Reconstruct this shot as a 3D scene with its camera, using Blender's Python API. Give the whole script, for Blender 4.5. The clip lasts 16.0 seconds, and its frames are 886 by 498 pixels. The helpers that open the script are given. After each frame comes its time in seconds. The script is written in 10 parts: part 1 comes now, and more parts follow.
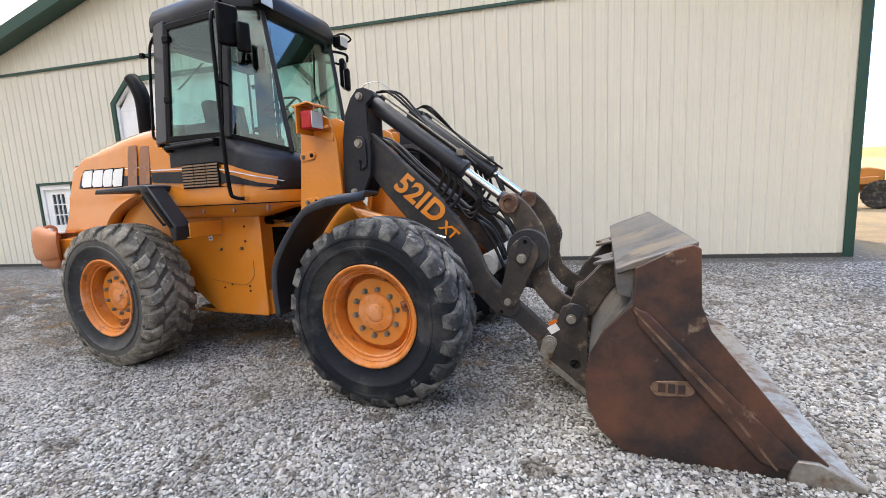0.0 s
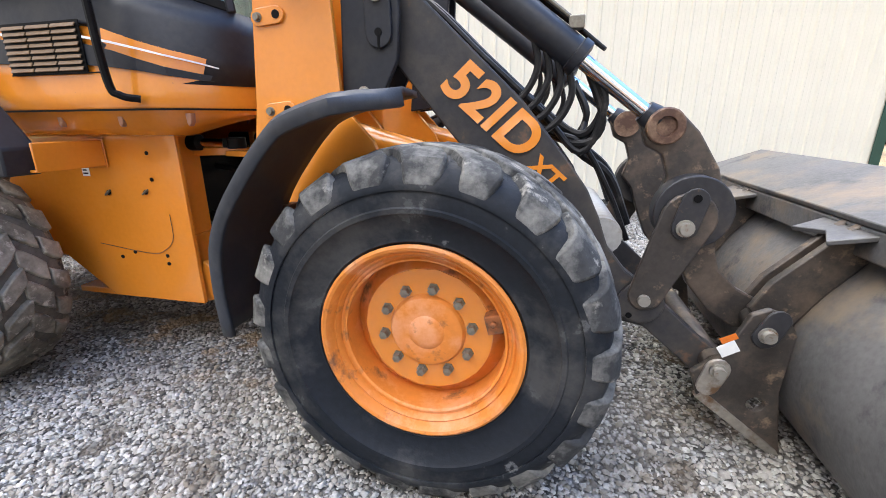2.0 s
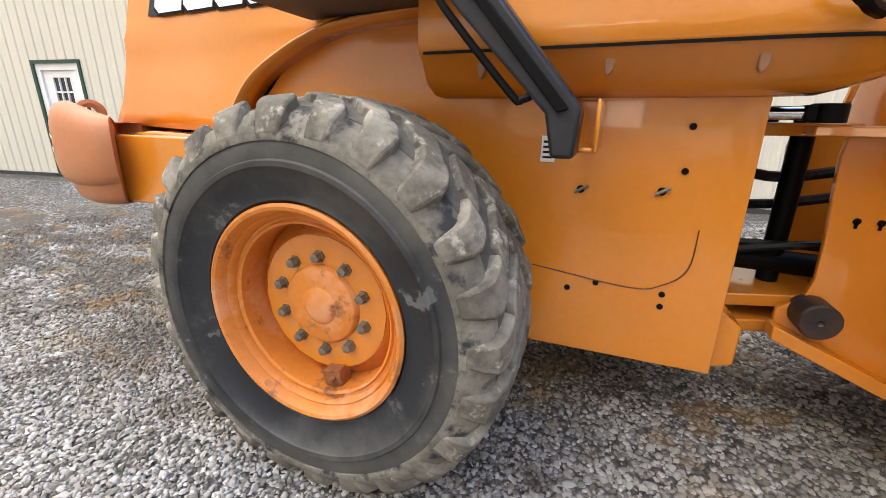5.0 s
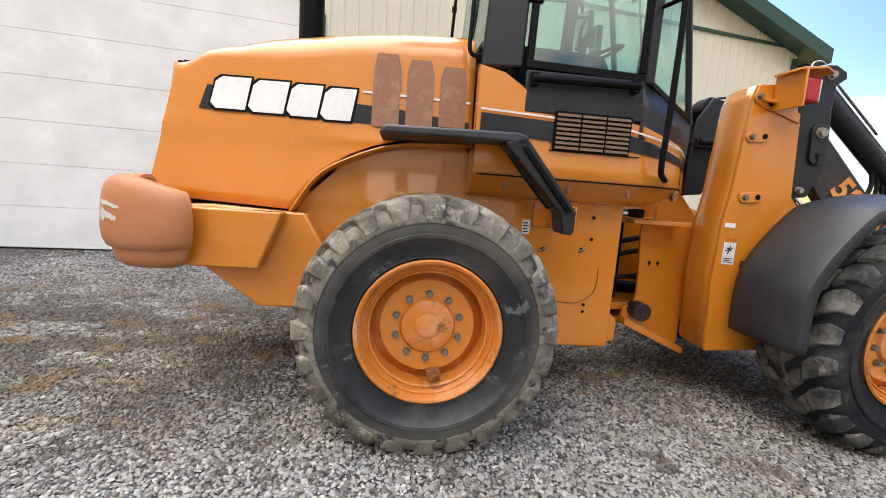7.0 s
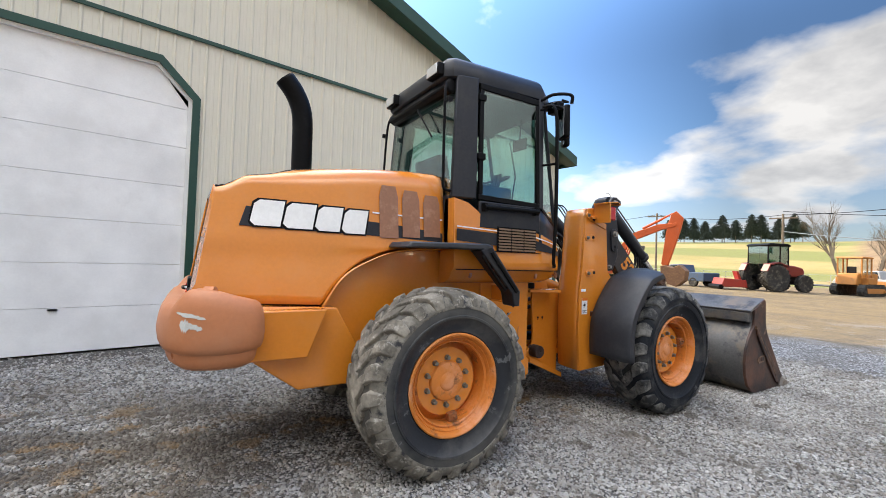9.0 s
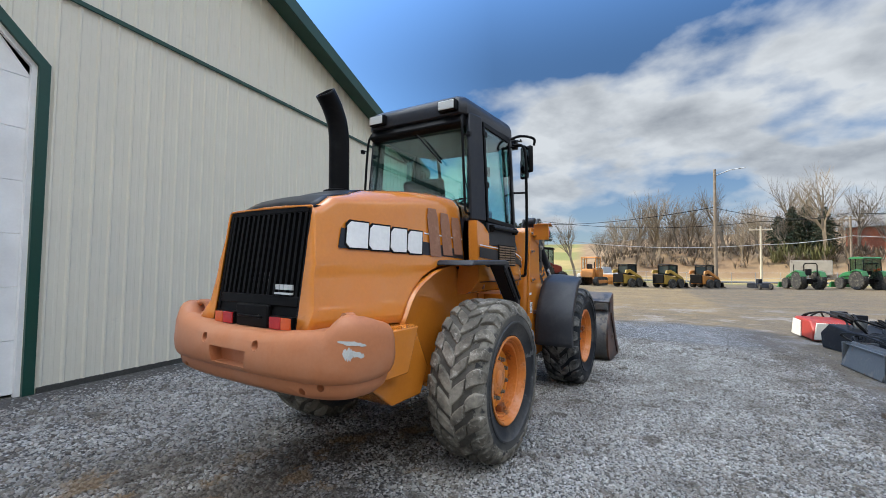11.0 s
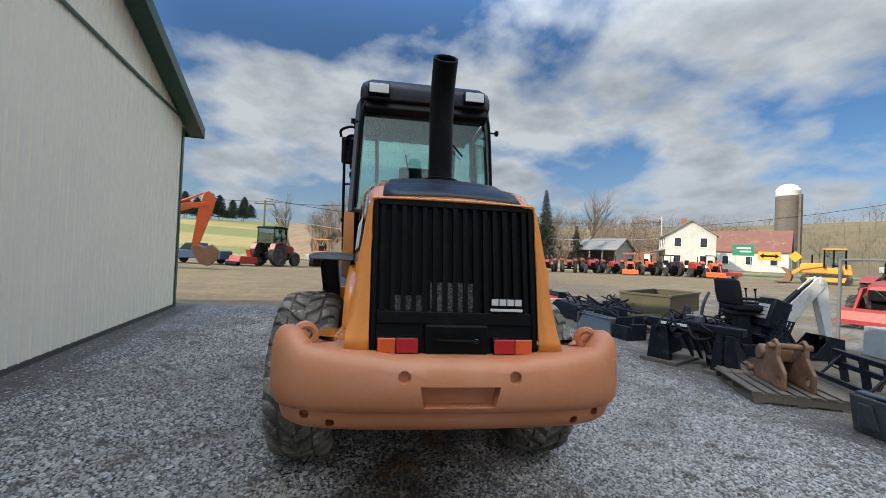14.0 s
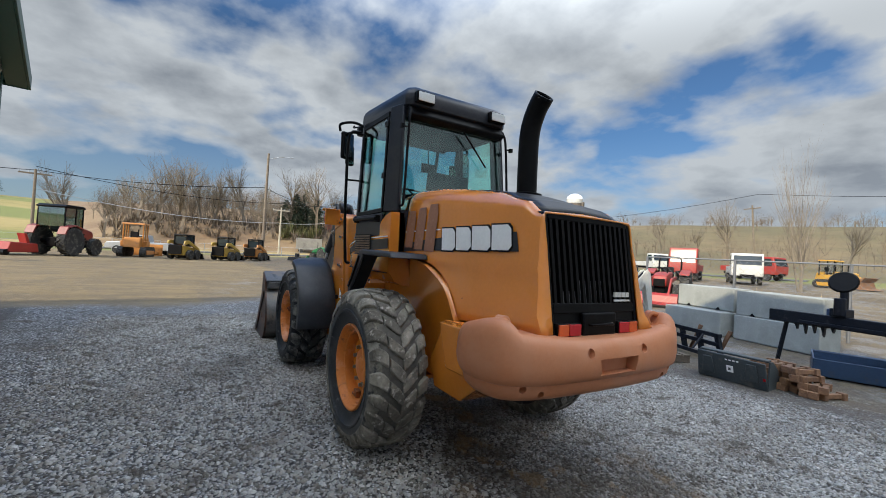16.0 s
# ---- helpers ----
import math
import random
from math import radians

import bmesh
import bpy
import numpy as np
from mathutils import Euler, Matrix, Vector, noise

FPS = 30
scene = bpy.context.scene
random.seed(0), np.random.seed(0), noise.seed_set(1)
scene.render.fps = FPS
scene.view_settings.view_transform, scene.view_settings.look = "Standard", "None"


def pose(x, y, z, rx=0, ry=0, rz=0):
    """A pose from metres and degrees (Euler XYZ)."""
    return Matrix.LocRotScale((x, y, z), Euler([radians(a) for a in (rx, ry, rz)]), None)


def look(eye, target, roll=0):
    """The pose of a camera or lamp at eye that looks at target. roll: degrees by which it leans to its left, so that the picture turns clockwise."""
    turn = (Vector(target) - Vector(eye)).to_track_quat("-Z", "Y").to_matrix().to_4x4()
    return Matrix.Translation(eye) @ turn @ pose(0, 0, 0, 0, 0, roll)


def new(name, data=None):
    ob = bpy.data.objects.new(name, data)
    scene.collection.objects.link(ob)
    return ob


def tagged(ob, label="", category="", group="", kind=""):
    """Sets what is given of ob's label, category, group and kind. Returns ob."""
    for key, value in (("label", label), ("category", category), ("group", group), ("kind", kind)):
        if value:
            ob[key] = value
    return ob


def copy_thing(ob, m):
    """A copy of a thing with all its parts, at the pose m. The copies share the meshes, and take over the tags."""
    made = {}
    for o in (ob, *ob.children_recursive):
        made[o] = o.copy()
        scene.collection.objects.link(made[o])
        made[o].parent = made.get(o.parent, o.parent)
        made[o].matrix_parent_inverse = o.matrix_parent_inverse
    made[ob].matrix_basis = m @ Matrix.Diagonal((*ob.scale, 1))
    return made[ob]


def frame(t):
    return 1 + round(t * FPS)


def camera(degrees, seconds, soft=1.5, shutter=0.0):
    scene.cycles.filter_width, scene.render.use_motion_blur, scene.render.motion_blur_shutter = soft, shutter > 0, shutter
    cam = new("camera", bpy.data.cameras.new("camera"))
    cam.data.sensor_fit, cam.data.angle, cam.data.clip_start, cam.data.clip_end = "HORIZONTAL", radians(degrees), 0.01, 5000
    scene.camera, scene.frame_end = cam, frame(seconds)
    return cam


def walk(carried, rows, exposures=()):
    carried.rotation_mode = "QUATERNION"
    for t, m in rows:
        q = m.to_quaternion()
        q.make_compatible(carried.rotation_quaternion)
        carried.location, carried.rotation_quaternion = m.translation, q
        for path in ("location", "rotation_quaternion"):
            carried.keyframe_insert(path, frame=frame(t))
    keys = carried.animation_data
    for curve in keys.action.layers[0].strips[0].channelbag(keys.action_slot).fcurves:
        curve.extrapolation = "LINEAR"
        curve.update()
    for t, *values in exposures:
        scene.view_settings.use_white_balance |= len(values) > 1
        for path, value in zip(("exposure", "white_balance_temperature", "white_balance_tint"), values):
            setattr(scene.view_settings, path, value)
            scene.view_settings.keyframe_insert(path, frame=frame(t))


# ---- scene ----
cam = camera(93.5, 16.0, 0.9)
PATH = [
    (0, (4.234, -3.499, 1.459), (3.515, -1.652, 1.189), -2.8),
    (0.5, (3.87, -3.218, 1.459), (3.237, -1.353, 1.11), -2.3),
    (1, (3.531, -2.927, 1.434), (2.989, -1.054, 0.988), -1.7),
    (1.5, (3.321, -2.577, 1.399), (2.846, -0.705, 0.88), -1.1),
    (2, (3.126, -2.355, 1.384), (2.683, -0.497, 0.794), -0.5),
    (2.5, (2.809, -2.299, 1.358), (2.345, -0.451, 0.752), 0.2),
    (3, (2.454, -2.215, 1.342), (1.875, -0.398, 0.741), 0.3),
    (3.5, (2.035, -2.208, 1.383), (1.342, -0.425, 0.8), 0.5),
    (4, (1.606, -2.259, 1.371), (0.843, -0.506, 0.785), 0.6),
    (4.5, (1.166, -2.154, 1.298), (0.383, -0.413, 0.699), 0.3),
    (5, (0.839, -2.073, 1.248), (0.141, -0.298, 0.646), 0.7),
    (5.2, (0.725, -2.095, 1.245), (0.074, -0.299, 0.651), 1.0),
    (7.3, (-0.336, -3.249, 1.395), (0.049, -1.297, 1.182), 4.0),
    (7.5, (-0.453, -3.349, 1.436), (0.037, -1.417, 1.265), 3.7),
    (8, (-0.781, -3.597, 1.475), (-0.073, -1.728, 1.395), 2.8),
    (8.2, (-0.921, -3.672, 1.504), (-0.137, -1.832, 1.465), 2.5),
    (10.3, (-2.863, -3.014, 1.53), (-1.404, -1.651, 1.641), 1.1),
    (10.5, (-3.01, -2.887, 1.53), (-1.477, -1.608, 1.64), 0.8),
    (11, (-3.305, -2.488, 1.587), (-1.598, -1.449, 1.67), 0.8),
    (11.5, (-3.522, -2.055, 1.628), (-1.692, -1.251, 1.696), 0.4),
    (12, (-3.688, -1.604, 1.646), (-1.774, -1.023, 1.696), 0.0),
    (12.5, (-3.689, -1.121, 1.626), (-1.724, -0.751, 1.664), -0.0),
    (13, (-3.736, -0.617, 1.627), (-1.742, -0.464, 1.66), 0.4),
    (13.5, (-3.762, -0.123, 1.656), (-1.764, -0.196, 1.681), 1.5),
    (14, (-3.687, 0.395, 1.677), (-1.708, 0.107, 1.705), 2.6),
    (14.5, (-3.679, 0.914, 1.656), (-1.741, 0.42, 1.692), 3.4),
    (15, (-3.604, 1.459, 1.616), (-1.727, 0.772, 1.656), 3.8),
    (15.5, (-3.516, 1.96, 1.62), (-1.717, 1.087, 1.659), 3.8),
    (16, (-3.44, 2.381, 1.648), (-1.732, 1.342, 1.676), 3.5),
]
EXPOSURES = [(0, 1.27, 6850, 13), (1.5, 1.68, 6750, 13), (3.0, 1.98, 6350, 13), (5.2, 1.57, 7400, 13), (8.2, 1.08, 6950, 12), (10.3, 0.67, 6100, 9), (12.5, 0.45, 5950, 7), (16, 0.26, 5950, 7)]
walk(cam, [(t, look(eye, target, roll)) for t, eye, target, roll in PATH], EXPOSURES)

# ---- light: low winter sun behind the barn, broken cloud ----
SUN_AZ, SUN_EL = 105.0, 28.0
world = bpy.data.worlds.new("world")
scene.world = world
world.use_nodes = True
wn, wl = world.node_tree.nodes, world.node_tree.links
wn.clear()


def wnode(kind, **values):
    n = wn.new(kind)
    for key, value in values.items():
        n.inputs[key].default_value = value
    return n


sky = wn.new("ShaderNodeTexSky")
sky.sky_type, sky.sun_disc = "NISHITA", False
sky.sun_elevation, sky.sun_rotation = radians(SUN_EL), radians(90 - SUN_AZ)
sky.air_density, sky.dust_density, sky.ozone_density = 1.0, 0.4, 2.0
tc = wn.new("ShaderNodeTexCoord")
sep = wn.new("ShaderNodeSeparateXYZ")
wl.new(tc.outputs["Generated"], sep.inputs[0])
zz = wn.new("ShaderNodeMath")
zz.operation = "MAXIMUM"
zz.inputs[1].default_value = 0.0
wl.new(sep.outputs["Z"], zz.inputs[0])
za = wn.new("ShaderNodeMath")
za.operation = "ADD"
za.inputs[1].default_value = 0.26
wl.new(zz.outputs[0], za.inputs[0])
div = []
for axis in ("X", "Y"):
    d = wn.new("ShaderNodeMath")
    d.operation = "DIVIDE"
    wl.new(sep.outputs[axis], d.inputs[0])
    wl.new(za.outputs[0], d.inputs[1])
    div.append(d)
flat = wn.new("ShaderNodeCombineXYZ")
wl.new(div[0].outputs[0], flat.inputs[0])
wl.new(div[1].outputs[0], flat.inputs[1])
cl = wnode("ShaderNodeTexNoise", Scale=1.25, Detail=9.0, Roughness=0.5, Distortion=0.1)
place = wn.new("ShaderNodeMapping")
place.inputs["Location"].default_value = (3.1, 1.2, 0.4)
wl.new(flat.outputs[0], place.inputs[0])
wl.new(place.outputs[0], cl.inputs["Vector"])
clear = wn.new("ShaderNodeVectorMath")
clear.operation = "DOT_PRODUCT"
clear.inputs[1].default_value = (math.cos(radians(50)), math.sin(radians(50)), 0.1)
wl.new(tc.outputs["Generated"], clear.inputs[0])
thin = wn.new("ShaderNodeMapRange")
thin.inputs[1].default_value, thin.inputs[2].default_value, thin.inputs[3].default_value, thin.inputs[4].default_value = 0.32, 0.95, 0.0, 0.17
wl.new(clear.outputs["Value"], thin.inputs[0])
dens = wn.new("ShaderNodeMath")
dens.operation = "SUBTRACT"
wl.new(cl.outputs["Fac"], dens.inputs[0])
wl.new(thin.outputs[0], dens.inputs[1])
cover = wn.new("ShaderNodeValToRGB")
cover.color_ramp.elements[0].position, cover.color_ramp.elements[1].position = 0.365, 0.455
wl.new(dens.outputs[0], cover.inputs[0])
body = wnode("ShaderNodeTexNoise", Scale=2.4, Detail=6.0, Roughness=0.55)
wl.new(place.outputs[0], body.inputs["Vector"])
thick = wn.new("ShaderNodeMath")
thick.operation = "MULTIPLY_ADD"
thick.inputs[1].default_value, thick.inputs[2].default_value = -1.1, 0.85
wl.new(dens.outputs[0], thick.inputs[0])
tone = wn.new("ShaderNodeMath")
wl.new(body.outputs["Fac"], tone.inputs[0])
wl.new(thick.outputs[0], tone.inputs[1])
shade = wn.new("ShaderNodeValToRGB")
shade.color_ramp.elements[0].position, shade.color_ramp.elements[0].color = 0.60, (4.3, 4.5, 4.85, 1)
shade.color_ramp.elements[1].position, shade.color_ramp.elements[1].color = 0.90, (9.6, 9.6, 9.5, 1)
wl.new(tone.outputs[0], shade.inputs[0])
mix = wn.new("ShaderNodeMixRGB")
wl.new(cover.outputs[0], mix.inputs[0])
deep = wn.new("ShaderNodeMixRGB")
deep.blend_type = "MULTIPLY"
deep.inputs[0].default_value = 1.0
deep.inputs[2].default_value = (0.98, 1.20, 1.42, 1)
wl.new(sky.outputs[0], deep.inputs[1])
wl.new(deep.outputs[0], mix.inputs[1])
wl.new(shade.outputs[0], mix.inputs[2])
# pale haze low over the land
hazy = wn.new("ShaderNodeMapRange")
hazy.interpolation_type = "SMOOTHSTEP"
hazy.inputs[1].default_value, hazy.inputs[2].default_value, hazy.inputs[3].default_value, hazy.inputs[4].default_value = 0.0, 0.30, 0.5, 0.0
wl.new(sep.outputs["Z"], hazy.inputs[0])
haze = wn.new("ShaderNodeMixRGB")
haze.inputs[2].default_value = (6.2, 6.7, 7.3, 1)
wl.new(hazy.outputs[0], haze.inputs[0])
wl.new(mix.outputs[0], haze.inputs[1])
# an overcast sky is some three times brighter overhead than near the horizon, and glows towards the sun
glow = wn.new("ShaderNodeVectorMath")
glow.operation = "DOT_PRODUCT"
glow.inputs[1].default_value = (math.cos(radians(SUN_AZ)), math.sin(radians(SUN_AZ)), 0.0)
wl.new(tc.outputs["Generated"], glow.inputs[0])
gain = wn.new("ShaderNodeMapRange")
gain.inputs[1].default_value, gain.inputs[2].default_value, gain.inputs[3].default_value, gain.inputs[4].default_value = 0.15, 1.0, 0.0, 1.25
wl.new(glow.outputs["Value"], gain.inputs[0])
rise = wn.new("ShaderNodeMapRange")
rise.interpolation_type = "SMOOTHSTEP"
rise.inputs[1].default_value, rise.inputs[2].default_value, rise.inputs[3].default_value, rise.inputs[4].default_value = 0.40, 0.90, 0.5, 3.2
wl.new(sep.outputs["Z"], rise.inputs[0])
total = wn.new("ShaderNodeMath")
wl.new(gain.outputs[0], total.inputs[0])
wl.new(rise.outputs[0], total.inputs[1])
lit = wn.new("ShaderNodeVectorMath")
lit.operation = "SCALE"
wl.new(haze.outputs[0], lit.inputs[0])
wl.new(total.outputs[0], lit.inputs["Scale"])
bg = wnode("ShaderNodeBackground", Strength=0.1)
wl.new(lit.outputs[0], bg.inputs[0])
out = wn.new("ShaderNodeOutputWorld")
wl.new(bg.outputs[0], out.inputs[0])

sun = new("sun", bpy.data.lights.new("sun", "SUN"))
sun.data.energy, sun.data.angle, sun.data.color = 4.4, radians(0.6), (1.0, 0.82, 0.56)
sun.matrix_world = look((math.cos(radians(SUN_AZ)) * 50, math.sin(radians(SUN_AZ)) * 50, math.tan(radians(SUN_EL)) * 50), (0, 0, 0))


# ---- materials ----
def material(name, color, rough=0.6, metal=0.0, spots=None, spot_scale=6.0, spot_from=0.55, spot_to=0.7, grain=0.06, grain_scale=40.0,
             bump=0.0, bump_scale=60.0, broad=0.1, broad_scale=1.5, spots2=None, spot2_scale=20.0, spot2_from=0.62, spot2_to=0.7,
             coat=0.0, island=False, rough_spots=None, local=True):
    """Paint, metal, rubber and the like: a base colour with broad and fine variation, and up to two kinds of stain."""
    m = bpy.data.materials.new(name)
    m.use_nodes = True
    n, l = m.node_tree.nodes, m.node_tree.links
    b = n["Principled BSDF"]
    b.inputs["Roughness"].default_value, b.inputs["Metallic"].default_value = rough, metal
    b.inputs["Coat Weight"].default_value = coat
    c = n.new("ShaderNodeTexCoord")
    src = c.outputs["Object"]

    def noisy(scale, detail=4.0, roughness=0.55):
        t = n.new("ShaderNodeTexNoise")
        t.inputs["Scale"].default_value, t.inputs["Detail"].default_value, t.inputs["Roughness"].default_value = scale, detail, roughness
        l.new(src, t.inputs["Vector"])
        return t.outputs["Fac"]

    def ramp(value, a, z, lo=0.0, hi=1.0):
        r = n.new("ShaderNodeMapRange")
        r.inputs["From Min"].default_value, r.inputs["From Max"].default_value = a, z
        r.inputs["To Min"].default_value, r.inputs["To Max"].default_value = lo, hi
        l.new(value, r.inputs["Value"])
        return r.outputs[0]

    hsv = n.new("ShaderNodeHueSaturation")
    hsv.inputs["Color"].default_value = (*color, 1)
    add = n.new("ShaderNodeMath")
    add.operation = "ADD"
    l.new(ramp(noisy(broad_scale), 0.3, 0.7, 1 - broad, 1 + broad), add.inputs[0])
    l.new(ramp(noisy(grain_scale, 3.0), 0.3, 0.7, -grain, grain), add.inputs[1])
    value = add.outputs[0]
    if island:
        g = n.new("ShaderNodeNewGeometry")
        a2 = n.new("ShaderNodeMath")
        a2.operation = "ADD"
        l.new(value, a2.inputs[0])
        l.new(ramp(g.outputs["Random Per Island"], 0, 1, -0.35, 0.35), a2.inputs[1])
        value = a2.outputs[0]
    l.new(value, hsv.inputs["Value"])
    col = hsv.outputs[0]
    rough_out = None
    for colour, scale, a, z in ((spots, spot_scale, spot_from, spot_to), (spots2, spot2_scale, spot2_from, spot2_to)):
        if colour:
            k = ramp(noisy(scale, 6.0, 0.65), a, z)
            mx = n.new("ShaderNodeMixRGB")
            mx.inputs[2].default_value = (*colour, 1)
            l.new(k, mx.inputs[0])
            l.new(col, mx.inputs[1])
            col = mx.outputs[0]
            if rough_spots and rough_out is None:
                rr = n.new("ShaderNodeMapRange")
                rr.inputs["To Min"].default_value, rr.inputs["To Max"].default_value = rough, rough_spots
                l.new(k, rr.inputs["Value"])
                l.new(rr.outputs[0], b.inputs["Roughness"])
                rough_out = True
    l.new(col, b.inputs["Base Color"])
    if bump:
        bp = n.new("ShaderNodeBump")
        bp.inputs["Strength"].default_value, bp.inputs["Distance"].default_value = bump, 0.01
        l.new(noisy(bump_scale, 4.0), bp.inputs["Height"])
        l.new(bp.outputs[0], b.inputs["Normal"])
    return m


ORANGE = material("orange_paint", (0.66, 0.220, 0.020), 0.27, spots=(0.64, 0.23, 0.035), spot_scale=3.0, spot_from=0.5, spot_to=0.75, grain=0.03, spots2=(0.22, 0.085, 0.03), spot2_scale=14, spot2_from=0.7, spot2_to=0.76, broad=0.06, coat=0.8)
FADED = material("faded_orange_paint", (0.48, 0.180, 0.073), 0.5, spots=(0.50, 0.23, 0.122), spot_scale=2.2, spot_from=0.45, spot_to=0.75, grain=0.04, spots2=(0.30, 0.11, 0.05), spot2_scale=9, spot2_from=0.7, spot2_to=0.78, broad=0.07, bump=0.05, bump_scale=120)
RIMPAINT = material("rim_orange_paint", (0.62, 0.20, 0.03), 0.5, spots=(0.68, 0.30, 0.14), spot_scale=5, spot_from=0.5, spot_to=0.66, spots2=(0.19, 0.075, 0.03), spot2_scale=9, spot2_from=0.57, spot2_to=0.68, grain=0.06, bump=0.1, bump_scale=70)
RUSTYRIM = material("rusty_orange_steel", (0.30, 0.10, 0.03), 0.7, spots=(0.10, 0.045, 0.022), spot_scale=14, spot_from=0.45, spot_to=0.6, grain=0.15, bump=0.2)
DARK = material("dark_grey_paint", (0.018, 0.020, 0.026), 0.38, spots=(0.032, 0.031, 0.031), spot_scale=5, spot_from=0.48, spot_to=0.75, grain=0.1, broad=0.12)
ARMPAINT = material("worn_dark_arm_paint", (0.030, 0.030, 0.033), 0.45, spots=(0.07, 0.06, 0.05), spot_scale=4, spot_from=0.45, spot_to=0.7, spots2=(0.15, 0.08, 0.045), spot2_scale=8, spot2_from=0.6, spot2_to=0.74, grain=0.12, bump=0.08)
WORNARM = material("brown_worn_linkage_steel", (0.045, 0.038, 0.033), 0.5, metal=0.15, spots=(0.13, 0.095, 0.068), spot_scale=4, spot_from=0.45, spot_to=0.66, spots2=(0.24, 0.17, 0.11), spot2_scale=12, spot2_from=0.58, spot2_to=0.7, grain=0.15, bump=0.15, broad=0.2)
BLACK = material("black_plastic", (0.0045, 0.0045, 0.005), 0.42, grain=0.15, spots=(0.009, 0.009, 0.009), spot_scale=8)
FENDER = material("grey_rubber_plastic", (0.026, 0.029, 0.036), 0.5, spots=(0.055, 0.056, 0.058), spot_scale=6, spot_from=0.5, spot_to=0.8, grain=0.12, bump=0.08, bump_scale=150)
TREAD = material("dusty_tread_rubber", (0.115, 0.104, 0.085), 0.85, spots=(0.33, 0.30, 0.245), spot_scale=3.5, spot_from=0.45, spot_to=0.66, spots2=(0.40, 0.37, 0.32), spot2_scale=18, spot2_from=0.56, spot2_to=0.68, grain=0.2, bump=0.6, bump_scale=38, broad=0.25)
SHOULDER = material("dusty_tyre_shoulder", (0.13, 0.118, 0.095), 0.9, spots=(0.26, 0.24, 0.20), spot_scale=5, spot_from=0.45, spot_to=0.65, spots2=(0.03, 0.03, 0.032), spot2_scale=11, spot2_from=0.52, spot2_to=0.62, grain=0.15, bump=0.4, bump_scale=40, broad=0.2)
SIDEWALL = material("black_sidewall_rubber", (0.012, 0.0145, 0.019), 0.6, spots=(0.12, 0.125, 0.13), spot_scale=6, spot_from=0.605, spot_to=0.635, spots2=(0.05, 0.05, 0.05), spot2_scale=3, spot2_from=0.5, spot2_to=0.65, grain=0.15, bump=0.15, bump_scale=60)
RUSTEDGE = material("scraped_rusty_edge", (0.20, 0.125, 0.08), 0.55, metal=0.3, spots=(0.08, 0.04, 0.026), spot_scale=9, spot_from=0.48, spot_to=0.62, grain=0.15, bump=0.2)
RUST = material("rusty_bucket_steel", (0.028, 0.021, 0.020), 0.5, metal=0.2, spots=(0.17, 0.070, 0.038), spot_scale=1.9, spot_from=0.42, spot_to=0.72, spots2=(0.30, 0.22, 0.15), spot2_scale=5, spot2_from=0.62, spot2_to=0.72, grain=0.15, bump=0.2, bump_scale=50, broad=0.3)
BUCKETGREY = material("worn_grey_bucket_steel", (0.105, 0.102, 0.10), 0.5, metal=0.25, spots=(0.195, 0.15, 0.105), spot_scale=2.6, spot_from=0.48, spot_to=0.66, spots2=(0.045, 0.045, 0.048), spot2_scale=4, spot2_from=0.55, spot2_to=0.65, grain=0.15, bump=0.15, broad=0.25)
WORN = material("bare_worn_steel", (0.36, 0.33, 0.29), 0.45, metal=0.7, spots=(0.20, 0.12, 0.07), spot_scale=9, spot_from=0.5, spot_to=0.65, grain=0.15, bump=0.15)
PALESTEEL = material("pale_dusty_steel", (0.36, 0.355, 0.34), 0.55, metal=0.2, spots=(0.22, 0.19, 0.15), spot_scale=6, grain=0.12, bump=0.1)
CHROME = material("chrome_rod", (0.75, 0.76, 0.78), 0.12, metal=1.0, grain=0.02, broad=0.03)
SCREEN = material("grey_perforated_screen", (0.10, 0.10, 0.10), 0.6, spots=(0.01, 0.01, 0.01), spot_scale=90, spot_from=0.48, spot_to=0.52, grain=0.1)
BOLT = material("greasy_bolt_steel", (0.20, 0.185, 0.15), 0.5, metal=0.6, grain=0.2, grain_scale=90)
PIN = material("pin_steel", (0.34, 0.32, 0.28), 0.45, metal=0.6, spots=(0.2, 0.1, 0.05), spot_scale=25)
HOSE = material("black_hose", (0.009, 0.009, 0.010), 0.45, spots=(0.04, 0.037, 0.034), spot_scale=12, spot_from=0.55)
WHITE = material("white_decal", (0.78, 0.78, 0.76), 0.5, grain=0.04)
REDLENS = material("red_lens", (0.42, 0.015, 0.02), 0.2, grain=0.05)
ORANGELENS = material("orange_red_lens", (0.60, 0.10, 0.02), 0.2, grain=0.05)
AMBER = material("amber_lens", (0.65, 0.16, 0.02), 0.2, grain=0.05)
LAMPGLASS = material("lamp_lens", (0.66, 0.68, 0.66), 0.25, metal=0.3, grain=0.1, grain_scale=150)
SEAT = material("black_seat_cloth", (0.02, 0.02, 0.022), 0.9, grain=0.2)
LOUVRE = material("tan_louvre_slat", (0.16, 0.095, 0.045), 0.55, grain=0.1)
# brown of the faded vent inserts, also the painted shade of the skirt notches
SLOT = material("faded_insert_and_notch_shade", (0.29, 0.135, 0.075), 0.6, spots=(0.36, 0.19, 0.12), spot_scale=10, grain=0.08)
SIDING = material("beige_steel_siding", (0.70, 0.672, 0.565), 0.45, spots=(0.68, 0.655, 0.56), spot_scale=0.7, spot_from=0.45, spot_to=0.75, grain=0.02, broad=0.03, spots2=(0.60, 0.57, 0.48), spot2_scale=3.0, spot2_from=0.62, spot2_to=0.8)
